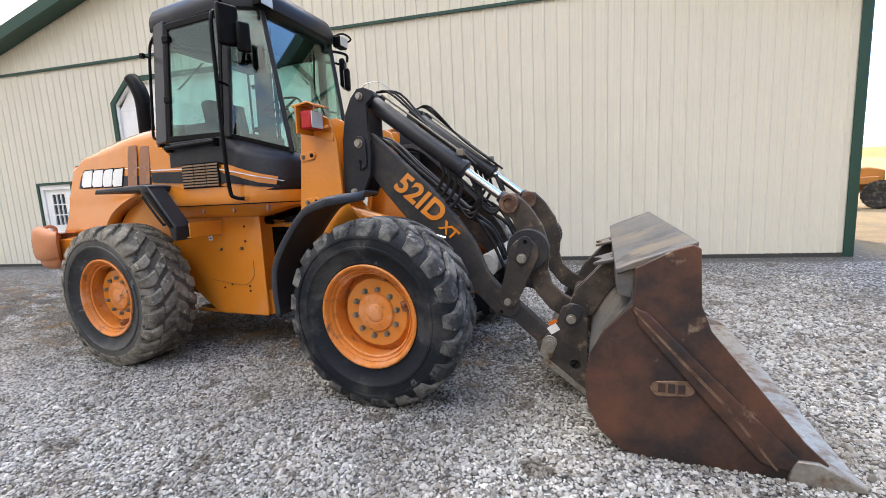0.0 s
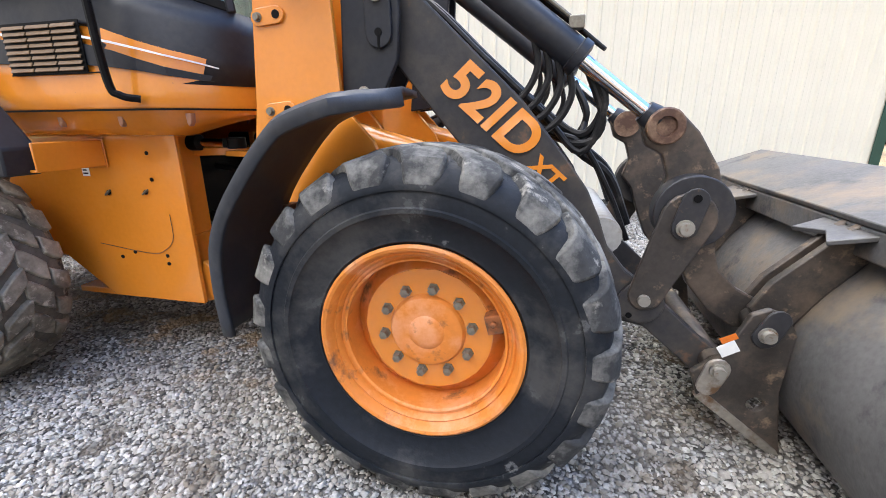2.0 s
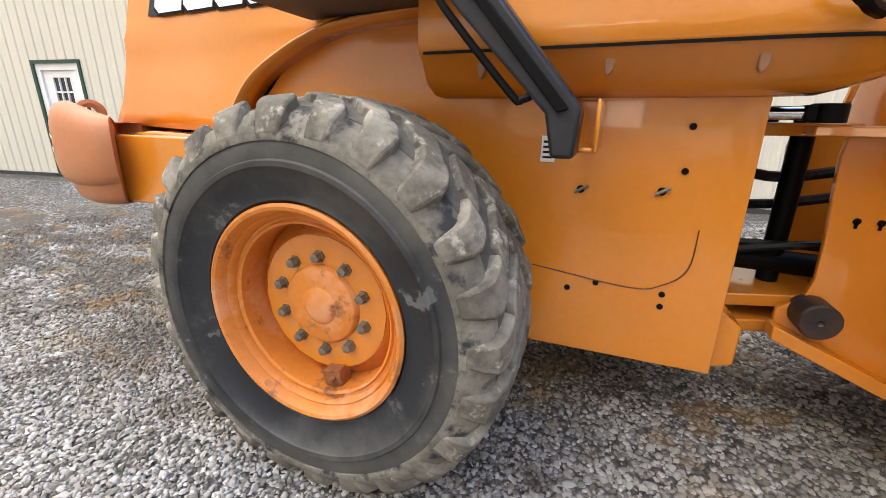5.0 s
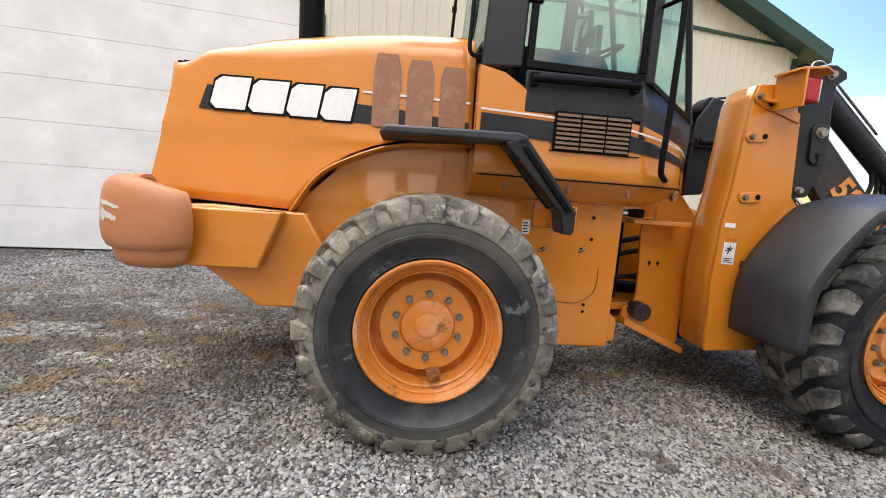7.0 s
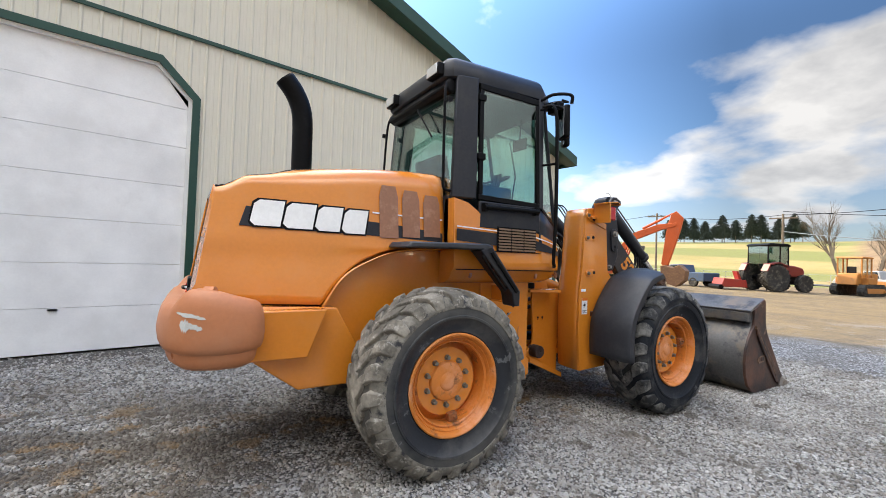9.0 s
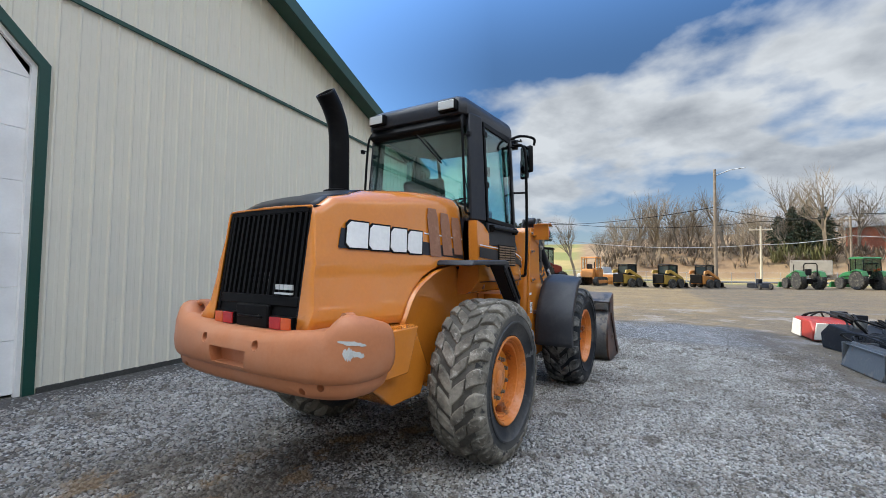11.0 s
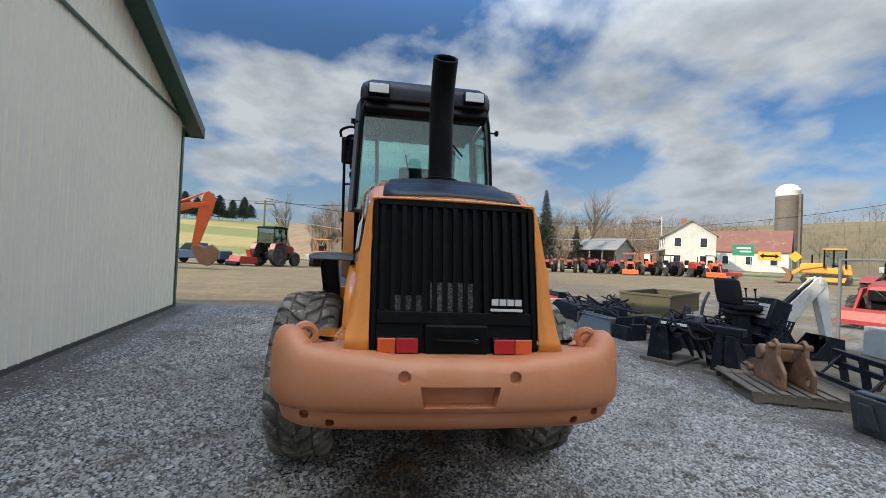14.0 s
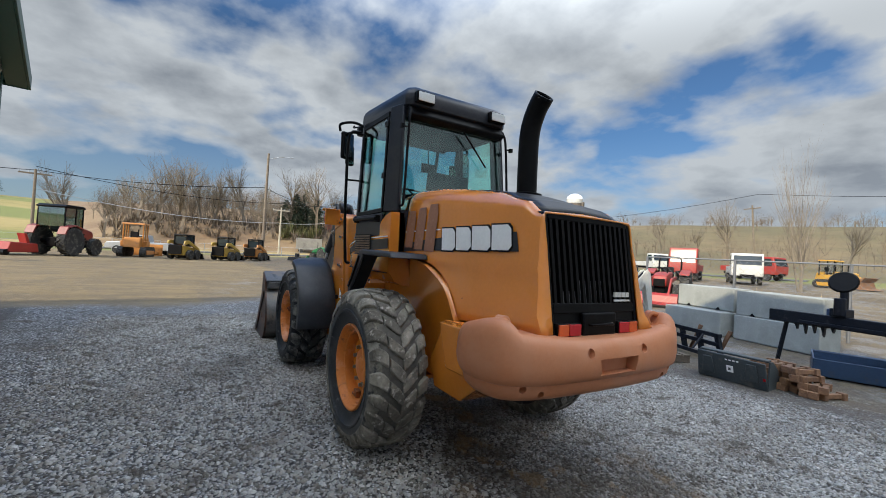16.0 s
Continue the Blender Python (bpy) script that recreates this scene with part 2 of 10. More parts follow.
GREENTRIM = material("dark_green_trim", (0.012, 0.058, 0.042), 0.4, grain=0.06)
WHITEDOOR = material("white_door_paint", (0.84, 0.845, 0.845), 0.5, grain=0.02, spots=(0.77, 0.775, 0.77), spot_scale=1.2)
CONCRETE = material("pale_concrete", (0.42, 0.41, 0.37), 0.85, spots=(0.33, 0.33, 0.30), spot_scale=2.0, spot_from=0.45, grain=0.08, bump=0.3, bump_scale=30, spots2=(0.5, 0.49, 0.46), spot2_scale=6)


DARKTREAD = material("dark_worn_tread_rubber", (0.040, 0.041, 0.042), 0.75, spots=(0.19, 0.185, 0.17), spot_scale=5, spot_from=0.44, spot_to=0.62, spots2=(0.24, 0.23, 0.21), spot2_scale=11, spot2_from=0.60, spot2_to=0.68, grain=0.2, bump=0.5, bump_scale=38, broad=0.2)


# rear groove floor, darker than the tread blocks and shoulder
GROOVE = material("dark_groove_floor", (0.085, 0.078, 0.066), 0.95, spots=(0.13, 0.118, 0.098), spot_scale=7, spot_from=0.5, spot_to=0.65, grain=0.15, bump=0.3, bump_scale=40)


def dusty_wall(name, cx, cz):
    """Black sidewall rubber caked with pale dust in broken patches towards the tread."""
    m = SIDEWALL.copy()
    m.name = name
    n, l = m.node_tree.nodes, m.node_tree.links
    b = n["Principled BSDF"]
    col = b.inputs["Base Color"].links[0].from_socket
    geo = n.new("ShaderNodeTexCoord").outputs["Object"]
    away = n.new("ShaderNodeVectorMath")
    away.operation = "MULTIPLY_ADD"
    away.inputs[1].default_value, away.inputs[2].default_value = (1, 0, 1), (-cx, 0, -cz)
    l.new(geo, away.inputs[0])
    length = n.new("ShaderNodeVectorMath")
    length.operation = "LENGTH"
    l.new(away.outputs[0], length.inputs[0])
    cake = n.new("ShaderNodeTexNoise")
    cake.inputs["Scale"].default_value, cake.inputs["Detail"].default_value, cake.inputs["Roughness"].default_value = 3.2, 8.0, 0.65
    l.new(geo, cake.inputs["Vector"])
    both = n.new("ShaderNodeMath")
    both.operation = "MULTIPLY_ADD"
    both.inputs[1].default_value = 0.35
    l.new(cake.outputs["Fac"], both.inputs[0])
    l.new(length.outputs["Value"], both.inputs[2])
    r = n.new("ShaderNodeMapRange")
    r.inputs[1].default_value, r.inputs[2].default_value, r.inputs[4].default_value = 0.62, 0.78, 0.75
    l.new(both.outputs[0], r.inputs[0])
    mx = n.new("ShaderNodeMixRGB")
    mx.inputs[2].default_value = (0.12, 0.115, 0.10, 1)
    l.new(r.outputs[0], mx.inputs[0])
    l.new(col, mx.inputs[1])
    l.new(mx.outputs[0], b.inputs["Base Color"])
    return m


DUSTYWALL = dusty_wall("dusty_sidewall_rubber", 0.0, 0.648)
# rubber and flat dark paint reflect less than gloss paint
for m, level in ((SIDEWALL, 0.16), (DARKTREAD, 0.2), (TREAD, 0.2), (BLACK, 0.10), (HOSE, 0.2), (DARK, 0.28), (ARMPAINT, 0.3), (SEAT, 0.1)):
    m.node_tree.nodes["Principled BSDF"].inputs["Specular IOR Level"].default_value = level


def glass_material(name, tint):
    m = bpy.data.materials.new(name)
    m.use_nodes = True
    n, l = m.node_tree.nodes, m.node_tree.links
    n.clear()
    t = n.new("ShaderNodeBsdfTransparent")
    t.inputs[0].default_value = (*tint, 1)
    g = n.new("ShaderNodeBsdfGlossy")
    g.inputs["Roughness"].default_value = 0.03
    g.inputs["Color"].default_value = (0.9, 0.95, 0.95, 1)
    w = n.new("ShaderNodeLayerWeight")
    w.inputs[0].default_value = 0.5
    p = n.new("ShaderNodeMath")
    p.operation = "POWER"
    p.inputs[1].default_value = 4.0
    l.new(w.outputs["Facing"], p.inputs[0])
    f = n.new("ShaderNodeMapRange")
    f.inputs[3].default_value, f.inputs[4].default_value = 0.12, 0.75
    l.new(p.outputs[0], f.inputs[0])
    mx = n.new("ShaderNodeMixShader")
    l.new(f.outputs[0], mx.inputs[0])
    l.new(t.outputs[0], mx.inputs[1])
    l.new(g.outputs[0], mx.inputs[2])
    o = n.new("ShaderNodeOutputMaterial")
    l.new(mx.outputs[0], o.inputs[0])
    return m


GLASS = glass_material("green_cab_glass", (0.76, 0.92, 0.89))
CLEAR = glass_material("clear_glass", (0.9, 0.93, 0.93))
CABGLASS = glass_material("tinted_tractor_glass", (0.34, 0.50, 0.48))


# ---- mesh helpers ----
def thing(name, label, category, group="", kind=""):
    ob = new(name)
    ob.empty_display_size = 0.2
    return tagged(ob, label, category, group, kind)


def part(name, bm, mat, parent=None, label="", smooth=False, bevel=0.0, solid=0.0, angle=35):
    me = bpy.data.meshes.new(name)
    bmesh.ops.recalc_face_normals(bm, faces=bm.faces)
    bm.to_mesh(me)
    bm.free()
    for mm in (mat if isinstance(mat, (list, tuple)) else [mat]):
        me.materials.append(mm)
    ob = new(name, me)
    if smooth or bevel:
        for p in me.polygons:
            p.use_smooth = True
        me.set_sharp_from_angle(angle=radians(angle))
    if solid:
        md = ob.modifiers.new("solid", "SOLIDIFY")
        md.thickness, md.offset = solid, 0
    if bevel:
        md = ob.modifiers.new("bevel", "BEVEL")
        md.width, md.segments, md.limit_method, md.angle_limit = bevel, 2, "ANGLE", radians(35)
        md.harden_normals = False
    if parent:
        ob.parent = parent
    if label:
        ob["label"] = label
    return ob


def joined(*makers):
    bm = bmesh.new()
    for f in makers:
        f(bm)
    return bm


def box(bm, x0, x1, y0, y1, z0, z1, m=None, mi=0):
    vs = [bm.verts.new((x, y, z)) for x in (x0, x1) for y in (y0, y1) for z in (z0, z1)]
    fs = [bm.faces.new([vs[i] for i in q]) for q in ((0, 1, 3, 2), (4, 6, 7, 5), (0, 4, 5, 1), (2, 3, 7, 6), (0, 2, 6, 4), (1, 5, 7, 3))]
    for f in fs:
        f.material_index = mi
    if m is not None:
        bmesh.ops.transform(bm, matrix=m, verts=vs)
    return vs


def abox(x0, x1, y0, y1, z0, z1, m=None):
    bm = bmesh.new()
    box(bm, x0, x1, y0, y1, z0, z1, m)
    return bm


def prism(bm, pts, a, b, axis="y", mi=0, m=None):
    """A polygon extruded from a to b along an axis; pts are (x, z) for y, (y, z) for x, (x, y) for z."""
    def at(p, v):
        return {"y": (p[0], v, p[1]), "x": (v, p[0], p[1]), "z": (p[0], p[1], v)}[axis]
    lo, hi = [bm.verts.new(at(p, a)) for p in pts], [bm.verts.new(at(p, b)) for p in pts]
    n = len(pts)
    fs = [bm.faces.new(lo[::-1]), bm.faces.new(hi)]
    for i in range(n):
        fs.append(bm.faces.new((lo[i], lo[(i + 1) % n], hi[(i + 1) % n], hi[i])))
    for f in fs:
        f.material_index = mi
    if m is not None:
        bmesh.ops.transform(bm, matrix=m, verts=lo + hi)
    return lo + hi


def aprism(pts, a, b, axis="y", m=None):
    bm = bmesh.new()
    prism(bm, pts, a, b, axis, m=m)
    return bm


def tube(bm, pts, r, n=10, cap=True, mi=0):
    """A round tube along a list of points; r is one radius or one a point."""
    pts = [Vector(p) for p in pts]
    rs = r if isinstance(r, (list, tuple)) else [r] * len(pts)
    rings, side = [], None
    for i, p in enumerate(pts):
        d = (pts[min(i + 1, len(pts) - 1)] - pts[max(i - 1, 0)]).normalized()
        if side is None:
            side = d.cross(Vector((0, 0, 1)) if abs(d.z) < 0.9 else Vector((1, 0, 0))).normalized()
        side = (side - d * side.dot(d)).normalized()
        up = d.cross(side)
        rings.append([bm.verts.new(p + (side * math.cos(2 * math.pi * k / n) + up * math.sin(2 * math.pi * k / n)) * rs[i]) for k in range(n)])
    for a, b in zip(rings, rings[1:]):
        for k in range(n):
            f = bm.faces.new((a[k], a[(k + 1) % n], b[(k + 1) % n], b[k]))
            f.material_index = mi
    if cap:
        bm.faces.new(rings[0][::-1]).material_index = mi
        bm.faces.new(rings[-1]).material_index = mi
    return [v for ring in rings for v in ring]


def atube(pts, r, n=10, cap=True):
    bm = bmesh.new()
    tube(bm, pts, r, n, cap)
    return bm


def curve(pts, steps=6):
    """A smooth line through the points."""
    pts = [Vector(p) for p in pts]
    outp = []
    for i in range(len(pts) - 1):
        a, b = pts[i], pts[i + 1]
        ta = (b - pts[i - 1]) / 2 if i else b - a
        tb = (pts[i + 2] - a) / 2 if i + 2 < len(pts) else b - a
        for k in range(steps):
            u = k / steps
            outp.append(a * (2 * u**3 - 3 * u**2 + 1) + ta * (u**3 - 2 * u**2 + u) + b * (3 * u**2 - 2 * u**3) + tb * (u**3 - u**2))
    return outp + [pts[-1]]


def lathe(bm, profile, n=48, axis="y", centre=(0, 0, 0), mi=0, closed=False):
    """Profile of (along, radius) turned round an axis through the centre."""
    c = Vector(centre)
    rings = []
    for a, r in profile:
        ring = []
        for k in range(n):
            u, v = r * math.cos(2 * math.pi * k / n), r * math.sin(2 * math.pi * k / n)
            ring.append(bm.verts.new(c + Vector({"y": (u, a, v), "x": (a, u, v), "z": (u, v, a)}[axis])))
        rings.append(ring)
    pairs = list(zip(rings, rings[1:])) + ([(rings[-1], rings[0])] if closed else [])
    for a, b in pairs:
        for k in range(n):
            bm.faces.new((a[k], a[(k + 1) % n], b[(k + 1) % n], b[k])).material_index = mi
    if not closed:
        if profile[0][1] > 1e-4:
            bm.faces.new(rings[0]).material_index = mi
        if profile[-1][1] > 1e-4:
            bm.faces.new(rings[-1]).material_index = mi
    bmesh.ops.remove_doubles(bm, verts=[v for r in rings for v in r], dist=1e-5)


def alathe(profile, n=48, axis="y", centre=(0, 0, 0), closed=False):
    bm = bmesh.new()
    lathe(bm, profile, n, axis, centre, closed=closed)
    return bm


def cut(ob, bm):
    """Takes the shape in bm out of a mesh object, once and for all."""
    me = bpy.data.meshes.new("cutter")
    bmesh.ops.recalc_face_normals(bm, faces=bm.faces)
    bm.to_mesh(me)
    bm.free()
    tool = new("cutter", me)
    md = ob.modifiers.new("cut", "BOOLEAN")
    md.operation, md.object, md.solver = "DIFFERENCE", tool, "EXACT"
    others = [x for x in ob.modifiers if x != md]
    states = [x.show_viewport for x in others]
    for x in others:
        x.show_viewport = False
    dg = bpy.context.evaluated_depsgraph_get()
    dg.update()
    done = bpy.data.meshes.new_from_object(ob.evaluated_get(dg))
    ob.modifiers.remove(md)
    ob.data = done
    for x, s in zip(others, states):
        x.show_viewport = s
    bpy.data.objects.remove(tool)
    return ob


def rounded(cx, cz, r, n=16, a0=0.0, a1=360.0):
    full = abs(a1 - a0) >= 360
    return [(cx + r * math.cos(radians(a0 + (a1 - a0) * k / (n if full else n - 1))), cz + r * math.sin(radians(a0 + (a1 - a0) * k / (n if full else n - 1)))) for k in range(n)]


def hull_bar(p, q, r, s, n=8):
    """The outline of a bar with round ends of radius r at p and s at q."""
    a = math.degrees(math.atan2(q[1] - p[1], q[0] - p[0]))
    return rounded(p[0], p[1], r, n, a + 90, a + 270) + rounded(q[0], q[1], s, n, a - 90, a + 90)


def text_mesh(name, words, size, depth, mat, m, parent=None, shear=0.0, label="", bold=0.018):
    cu = bpy.data.curves.new(name, "FONT")
    cu.body, cu.size, cu.extrude, cu.shear, cu.align_x, cu.align_y = words, size, depth, shear, "CENTER", "CENTER"
    cu.offset = size * bold
    tmp = new(name, cu)
    dg = bpy.context.evaluated_depsgraph_get()
    dg.update()
    me = bpy.data.meshes.new_from_object(tmp.evaluated_get(dg))
    bpy.data.objects.remove(tmp)
    bpy.data.curves.remove(cu)
    me.transform(m)
    me.materials.clear()
    me.materials.append(mat)
    ob = new(name, me)
    if parent:
        ob.parent = parent
    if label:
        ob["label"] = label
    return ob


# ---- ground ----
def smooth(a, b, v):
    u = min(1.0, max(0.0, (v - a) / (b - a)))
    return u * u * (3 - 2 * u)


def lerp_table(table, v):
    for (a, fa), (b, fb) in zip(table, table[1:]):
        if v <= b:
            u = min(1.0, max(0.0, (v - a) / (b - a)))
            return fa + (fb - fa) * u
    return table[-1][1]


RIDGE = [(-180, 14), (-100, 27), (-80, 31), (-60, 31), (-45, 28.5), (-30, 26), (-15, 22), (-5, 21), (8, 19), (14, 19), (35, 18), (60, 15), (120, 12), (180, 14)]
BANK = [(-180, 0), (-40, 0), (-25, 2.0), (-12, 4.5), (0, 5.5), (7, 4.5), (13, 0), (180, 0)]


def ground_z(x, y):
    r, az = math.hypot(x, y), math.degrees(math.atan2(y, x))
    z = 0.020 * max(0.0, -y - 4.0) * (1 - smooth(90, 200, r))
    z += smooth(90, 330, r) * lerp_table(RIDGE, az)
    z += smooth(76, 92, r) * lerp_table(BANK, az) * (1 - 0.6 * smooth(150, 330, r))
    z -= smooth(420, 1500, r) * 25
    z += 1.2 * smooth(60, 150, r) * noise.noise(Vector((x * 0.012, y * 0.012, 0)))
    return z


def stains(n, l, c):
    """Factors of dark mud, with painted shade under the machine, and of tan clay over the yard, from a point in metres.
    """
    def noisy(scale, detail, rough=0.6, stretch=(1, 1, 1)):
        mp = n.new("ShaderNodeMapping")
        mp.inputs["Scale"].default_value = stretch
        l.new(c, mp.inputs[0])
        t = n.new("ShaderNodeTexNoise")
        t.inputs["Scale"].default_value, t.inputs["Detail"].default_value, t.inputs["Roughness"].default_value = scale, detail, rough
        l.new(mp.outputs[0], t.inputs["Vector"])
        return t.outputs["Fac"]

    def rng(v, a, z, lo=0.0, hi=1.0):
        r = n.new("ShaderNodeMapRange")
        r.inputs[1].default_value, r.inputs[2].default_value, r.inputs[3].default_value, r.inputs[4].default_value = a, z, lo, hi
        l.new(v, r.inputs[0])
        return r.outputs[0]

    def two(op, a, z):
        q = n.new("ShaderNodeMath")
        q.operation = op
        for i, v in ((0, a), (1, z)):
            if isinstance(v, (int, float)):
                q.inputs[i].default_value = v
            else:
                l.new(v, q.inputs[i])
        return q.outputs[0]

    sp = n.new("ShaderNodeSeparateXYZ")
    l.new(c, sp.inputs[0])
    X, Y = sp.outputs[0], sp.outputs[1]
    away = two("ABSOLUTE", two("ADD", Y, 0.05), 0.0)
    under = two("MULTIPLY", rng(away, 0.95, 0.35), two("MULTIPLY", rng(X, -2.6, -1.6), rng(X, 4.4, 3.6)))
    trail = two("MULTIPLY", two("MULTIPLY", rng(Y, -1.5, -0.6), rng(Y, 2.4, 1.0)), rng(X, -0.6, -1.6))
    blotch = noisy(1.7, 7.0, 0.65)
    streak = noisy(1.2, 7.0, 0.68, (0.7, 1.9, 1))
    # blotchy dark brown below the machine: mud that also paints in its shade
    mud_and_shade = two("MULTIPLY", two("MULTIPLY", under, rng(X, 1.6, -0.4, 0.55, 1.0)), rng(blotch, 0.40, 0.56, 0.05, 0.85))
    mud_and_shade = two("MAXIMUM", mud_and_shade, two("MULTIPLY", trail, rng(streak, 0.40, 0.52, 0.0, 0.9)))
    mud_and_shade = two("MAXIMUM", mud_and_shade, rng(noisy(3.0, 5.0, 0.55), 0.60, 0.64, 0.0, 0.8))
    mud_and_shade = two("MAXIMUM", mud_and_shade, rng(noisy(0.8, 6.0, 0.68), 0.46, 0.62, 0.0, 0.5))
    side = two("ADD", two("ADD", Y, two("MULTIPLY", X, -0.08)), two("MULTIPLY", two("SUBTRACT", blotch, 0.5), 3.0))
    mud_and_shade = two("MAXIMUM", mud_and_shade, two("MULTIPLY", rng(side, -3.3, -4.6), rng(streak, 0.36, 0.52, 0.35, 0.9)))
    clay = two("MULTIPLY", two("MAXIMUM", under, two("MAXIMUM", trail, 0.12)), rng(noisy(2.1, 6.0, 0.62, (1.0, 1.3, 1)), 0.545, 0.61, 0.0, 0.75))
    return mud_and_shade, clay


# dark brown of the mud and of the shade painted under the machine
MUD_AND_SHADE, CLAY = (0.070, 0.056, 0.042), (0.18, 0.112, 0.050)


def ground_material():
    m = bpy.data.materials.new("gravel_dirt_and_grass")
    m.use_nodes = True
    n, l = m.node_tree.nodes, m.node_tree.links
    b = n["Principled BSDF"]
    b.inputs["Roughness"].default_value = 0.9
    c = n.new("ShaderNodeTexCoord").outputs["Object"]

    def noisy(scale, detail=5.0, rough=0.6):
        t = n.new("ShaderNodeTexNoise")
        t.inputs["Scale"].default_value, t.inputs["Detail"].default_value, t.inputs["Roughness"].default_value = scale, detail, rough
        l.new(c, t.inputs["Vector"])
        return t.outputs["Fac"]

    def rng(v, a, z, lo=0.0, hi=1.0):
        r = n.new("ShaderNodeMapRange")
        r.inputs[1].default_value, r.inputs[2].default_value, r.inputs[3].default_value, r.inputs[4].default_value = a, z, lo, hi
        l.new(v, r.inputs[0])
        return r.outputs[0]

    def mixc(k, a, z):
        mx = n.new("ShaderNodeMixRGB")
        for i, v in ((0, k), (1, a), (2, z)):
            if isinstance(v, tuple):
                mx.inputs[i].default_value = (*v, 1)
            elif isinstance(v, float):
                mx.inputs[i].default_value = v
            else:
                l.new(v, mx.inputs[i])
        return mx.outputs[0]

    def math_node(op, a, z):
        q = n.new("ShaderNodeMath")
        q.operation = op
        for i, v in ((0, a), (1, z)):
            if isinstance(v, (int, float)):
                q.inputs[i].default_value = v
            else:
                l.new(v, q.inputs[i])
        return q.outputs[0]

    sp = n.new("ShaderNodeSeparateXYZ")
    l.new(c, sp.inputs[0])
    X, Y = sp.outputs[0], sp.outputs[1]
    wob = math_node("MULTIPLY", math_node("SUBTRACT", noisy(0.35), 0.5), 3.0)
    # crushed stone
    vor = n.new("ShaderNodeTexVoronoi")
    vor.inputs["Scale"].default_value = 44
    l.new(c, vor.inputs["Vector"])
    tone = n.new("ShaderNodeSeparateColor")
    l.new(vor.outputs["Color"], tone.inputs[0])
    stone = n.new("ShaderNodeValToRGB")
    e = stone.color_ramp.elements
    e[0].position, e[0].color = 0.0, (0.07, 0.068, 0.064, 1)
    e[1].position, e[1].color = 1.0, (0.72, 0.715, 0.705, 1)
    k = e.new(0.6)
    k.color = (0.32, 0.317, 0.31, 1)
    l.new(tone.outputs[0], stone.inputs[0])
    # shade between the stones, painted in by darkening each cell towards its rim
    gap_shade = rng(vor.outputs["Distance"], 0.25, 0.75, 1.0, 0.16)
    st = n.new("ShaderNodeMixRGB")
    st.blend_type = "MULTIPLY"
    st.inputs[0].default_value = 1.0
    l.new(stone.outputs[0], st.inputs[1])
    l.new(gap_shade, st.inputs[2])
    mud_and_shade, clay = stains(n, l, c)
    gravel = mixc(clay, mixc(mud_and_shade, st.outputs[0], MUD_AND_SHADE), CLAY)
    ca, sa = math.cos(radians(8.7)), math.sin(radians(8.7))
    off = math_node("SUBTRACT", math_node("MULTIPLY", math_node("SUBTRACT", X, 8.27), sa), math_node("MULTIPLY", math_node("SUBTRACT", Y, 5.78), ca))
    foot = rng(math_node("ADD", off, math_node("MULTIPLY", wob, 0.10)), 0.62, 0.42)
    gravel = mixc(math_node("MULTIPLY", foot, 0.85), gravel, mixc(rng(noisy(16.0, 4.0), 0.58, 0.68), (0.065, 0.058, 0.05), (0.4, 0.39, 0.38)))
    # packed dirt lot
    dirt = mixc(rng(noisy(0.25, 6.0), 0.35, 0.65), (0.158, 0.110, 0.046), (0.215, 0.156, 0.072))
    dirt = mixc(rng(noisy(1.4, 6.0), 0.5, 0.75), dirt, (0.15, 0.105, 0.065))
    stretch = n.new("ShaderNodeMapping")
    stretch.inputs["Scale"].default_value = (1.1, 0.13, 1.0)
    stretch.inputs["Rotation"].default_value = (0, 0, radians(14))
    l.new(c, stretch.inputs[0])
    rut = n.new("ShaderNodeTexNoise")
    rut.inputs["Scale"].default_value, rut.inputs["Detail"].default_value, rut.inputs["Roughness"].default_value = 1.0, 7.0, 0.65
    l.new(stretch.outputs[0], rut.inputs["Vector"])
    dirt = mixc(rng(rut.outputs["Fac"], 0.50, 0.58, 0.0, 0.5), dirt, (0.088, 0.064, 0.040))
    dirt = mixc(rng(noisy(0.9, 8.0, 0.72), 0.48, 0.58, 0.0, 0.65), dirt, (0.10, 0.076, 0.048))
    dirt = mixc(rng(noisy(2.3, 8.0, 0.75), 0.55, 0.63, 0.0, 0.6), dirt, (0.26, 0.20, 0.115))
    dirt = mixc(rng(noisy(6.0, 6.0, 0.7), 0.56, 0.62, 0.0, 0.6), dirt, (0.075, 0.058, 0.038))
    dirt = mixc(rng(rut.outputs["Fac"], 0.44, 0.36, 0.0, 0.6), dirt, (0.215, 0.165, 0.095))
    grit = mixc(rng(noisy(30.0, 3.0), 0.35, 0.65), dirt, (0.18, 0.138, 0.076))
    dirt = mixc(0.35, dirt, grit)
    rag = math_node("MULTIPLY", math_node("SUBTRACT", noisy(1.3, 7.0, 0.68), 0.5), 5.0)
    edge_at = math_node("SUBTRACT", math_node("ADD", math_node("ADD", X, wob), math_node("MULTIPLY", rag, rng(Y, 2.0, -1.0, 0.25, 1.0))), rng(Y, 2.5, -0.5, 0.0, 1.7))
    edge_x = rng(edge_at, 8.2, 9.4)
    edge_y = rng(math_node("ADD", math_node("MULTIPLY", Y, -1.0), math_node("ADD", math_node("MULTIPLY", X, 0.10), math_node("ADD", math_node("MULTIPLY", wob, 0.35), math_node("MULTIPLY", rag, 0.35)))), 4.7, 5.4)
    belt = math_node("MULTIPLY", math_node("MULTIPLY", rng(edge_at, 7.4, 9.2), rng(edge_at, 17.0, 11.0)), rng(noisy(0.8, 7.0, 0.7), 0.40, 0.56, 0.25, 0.85))
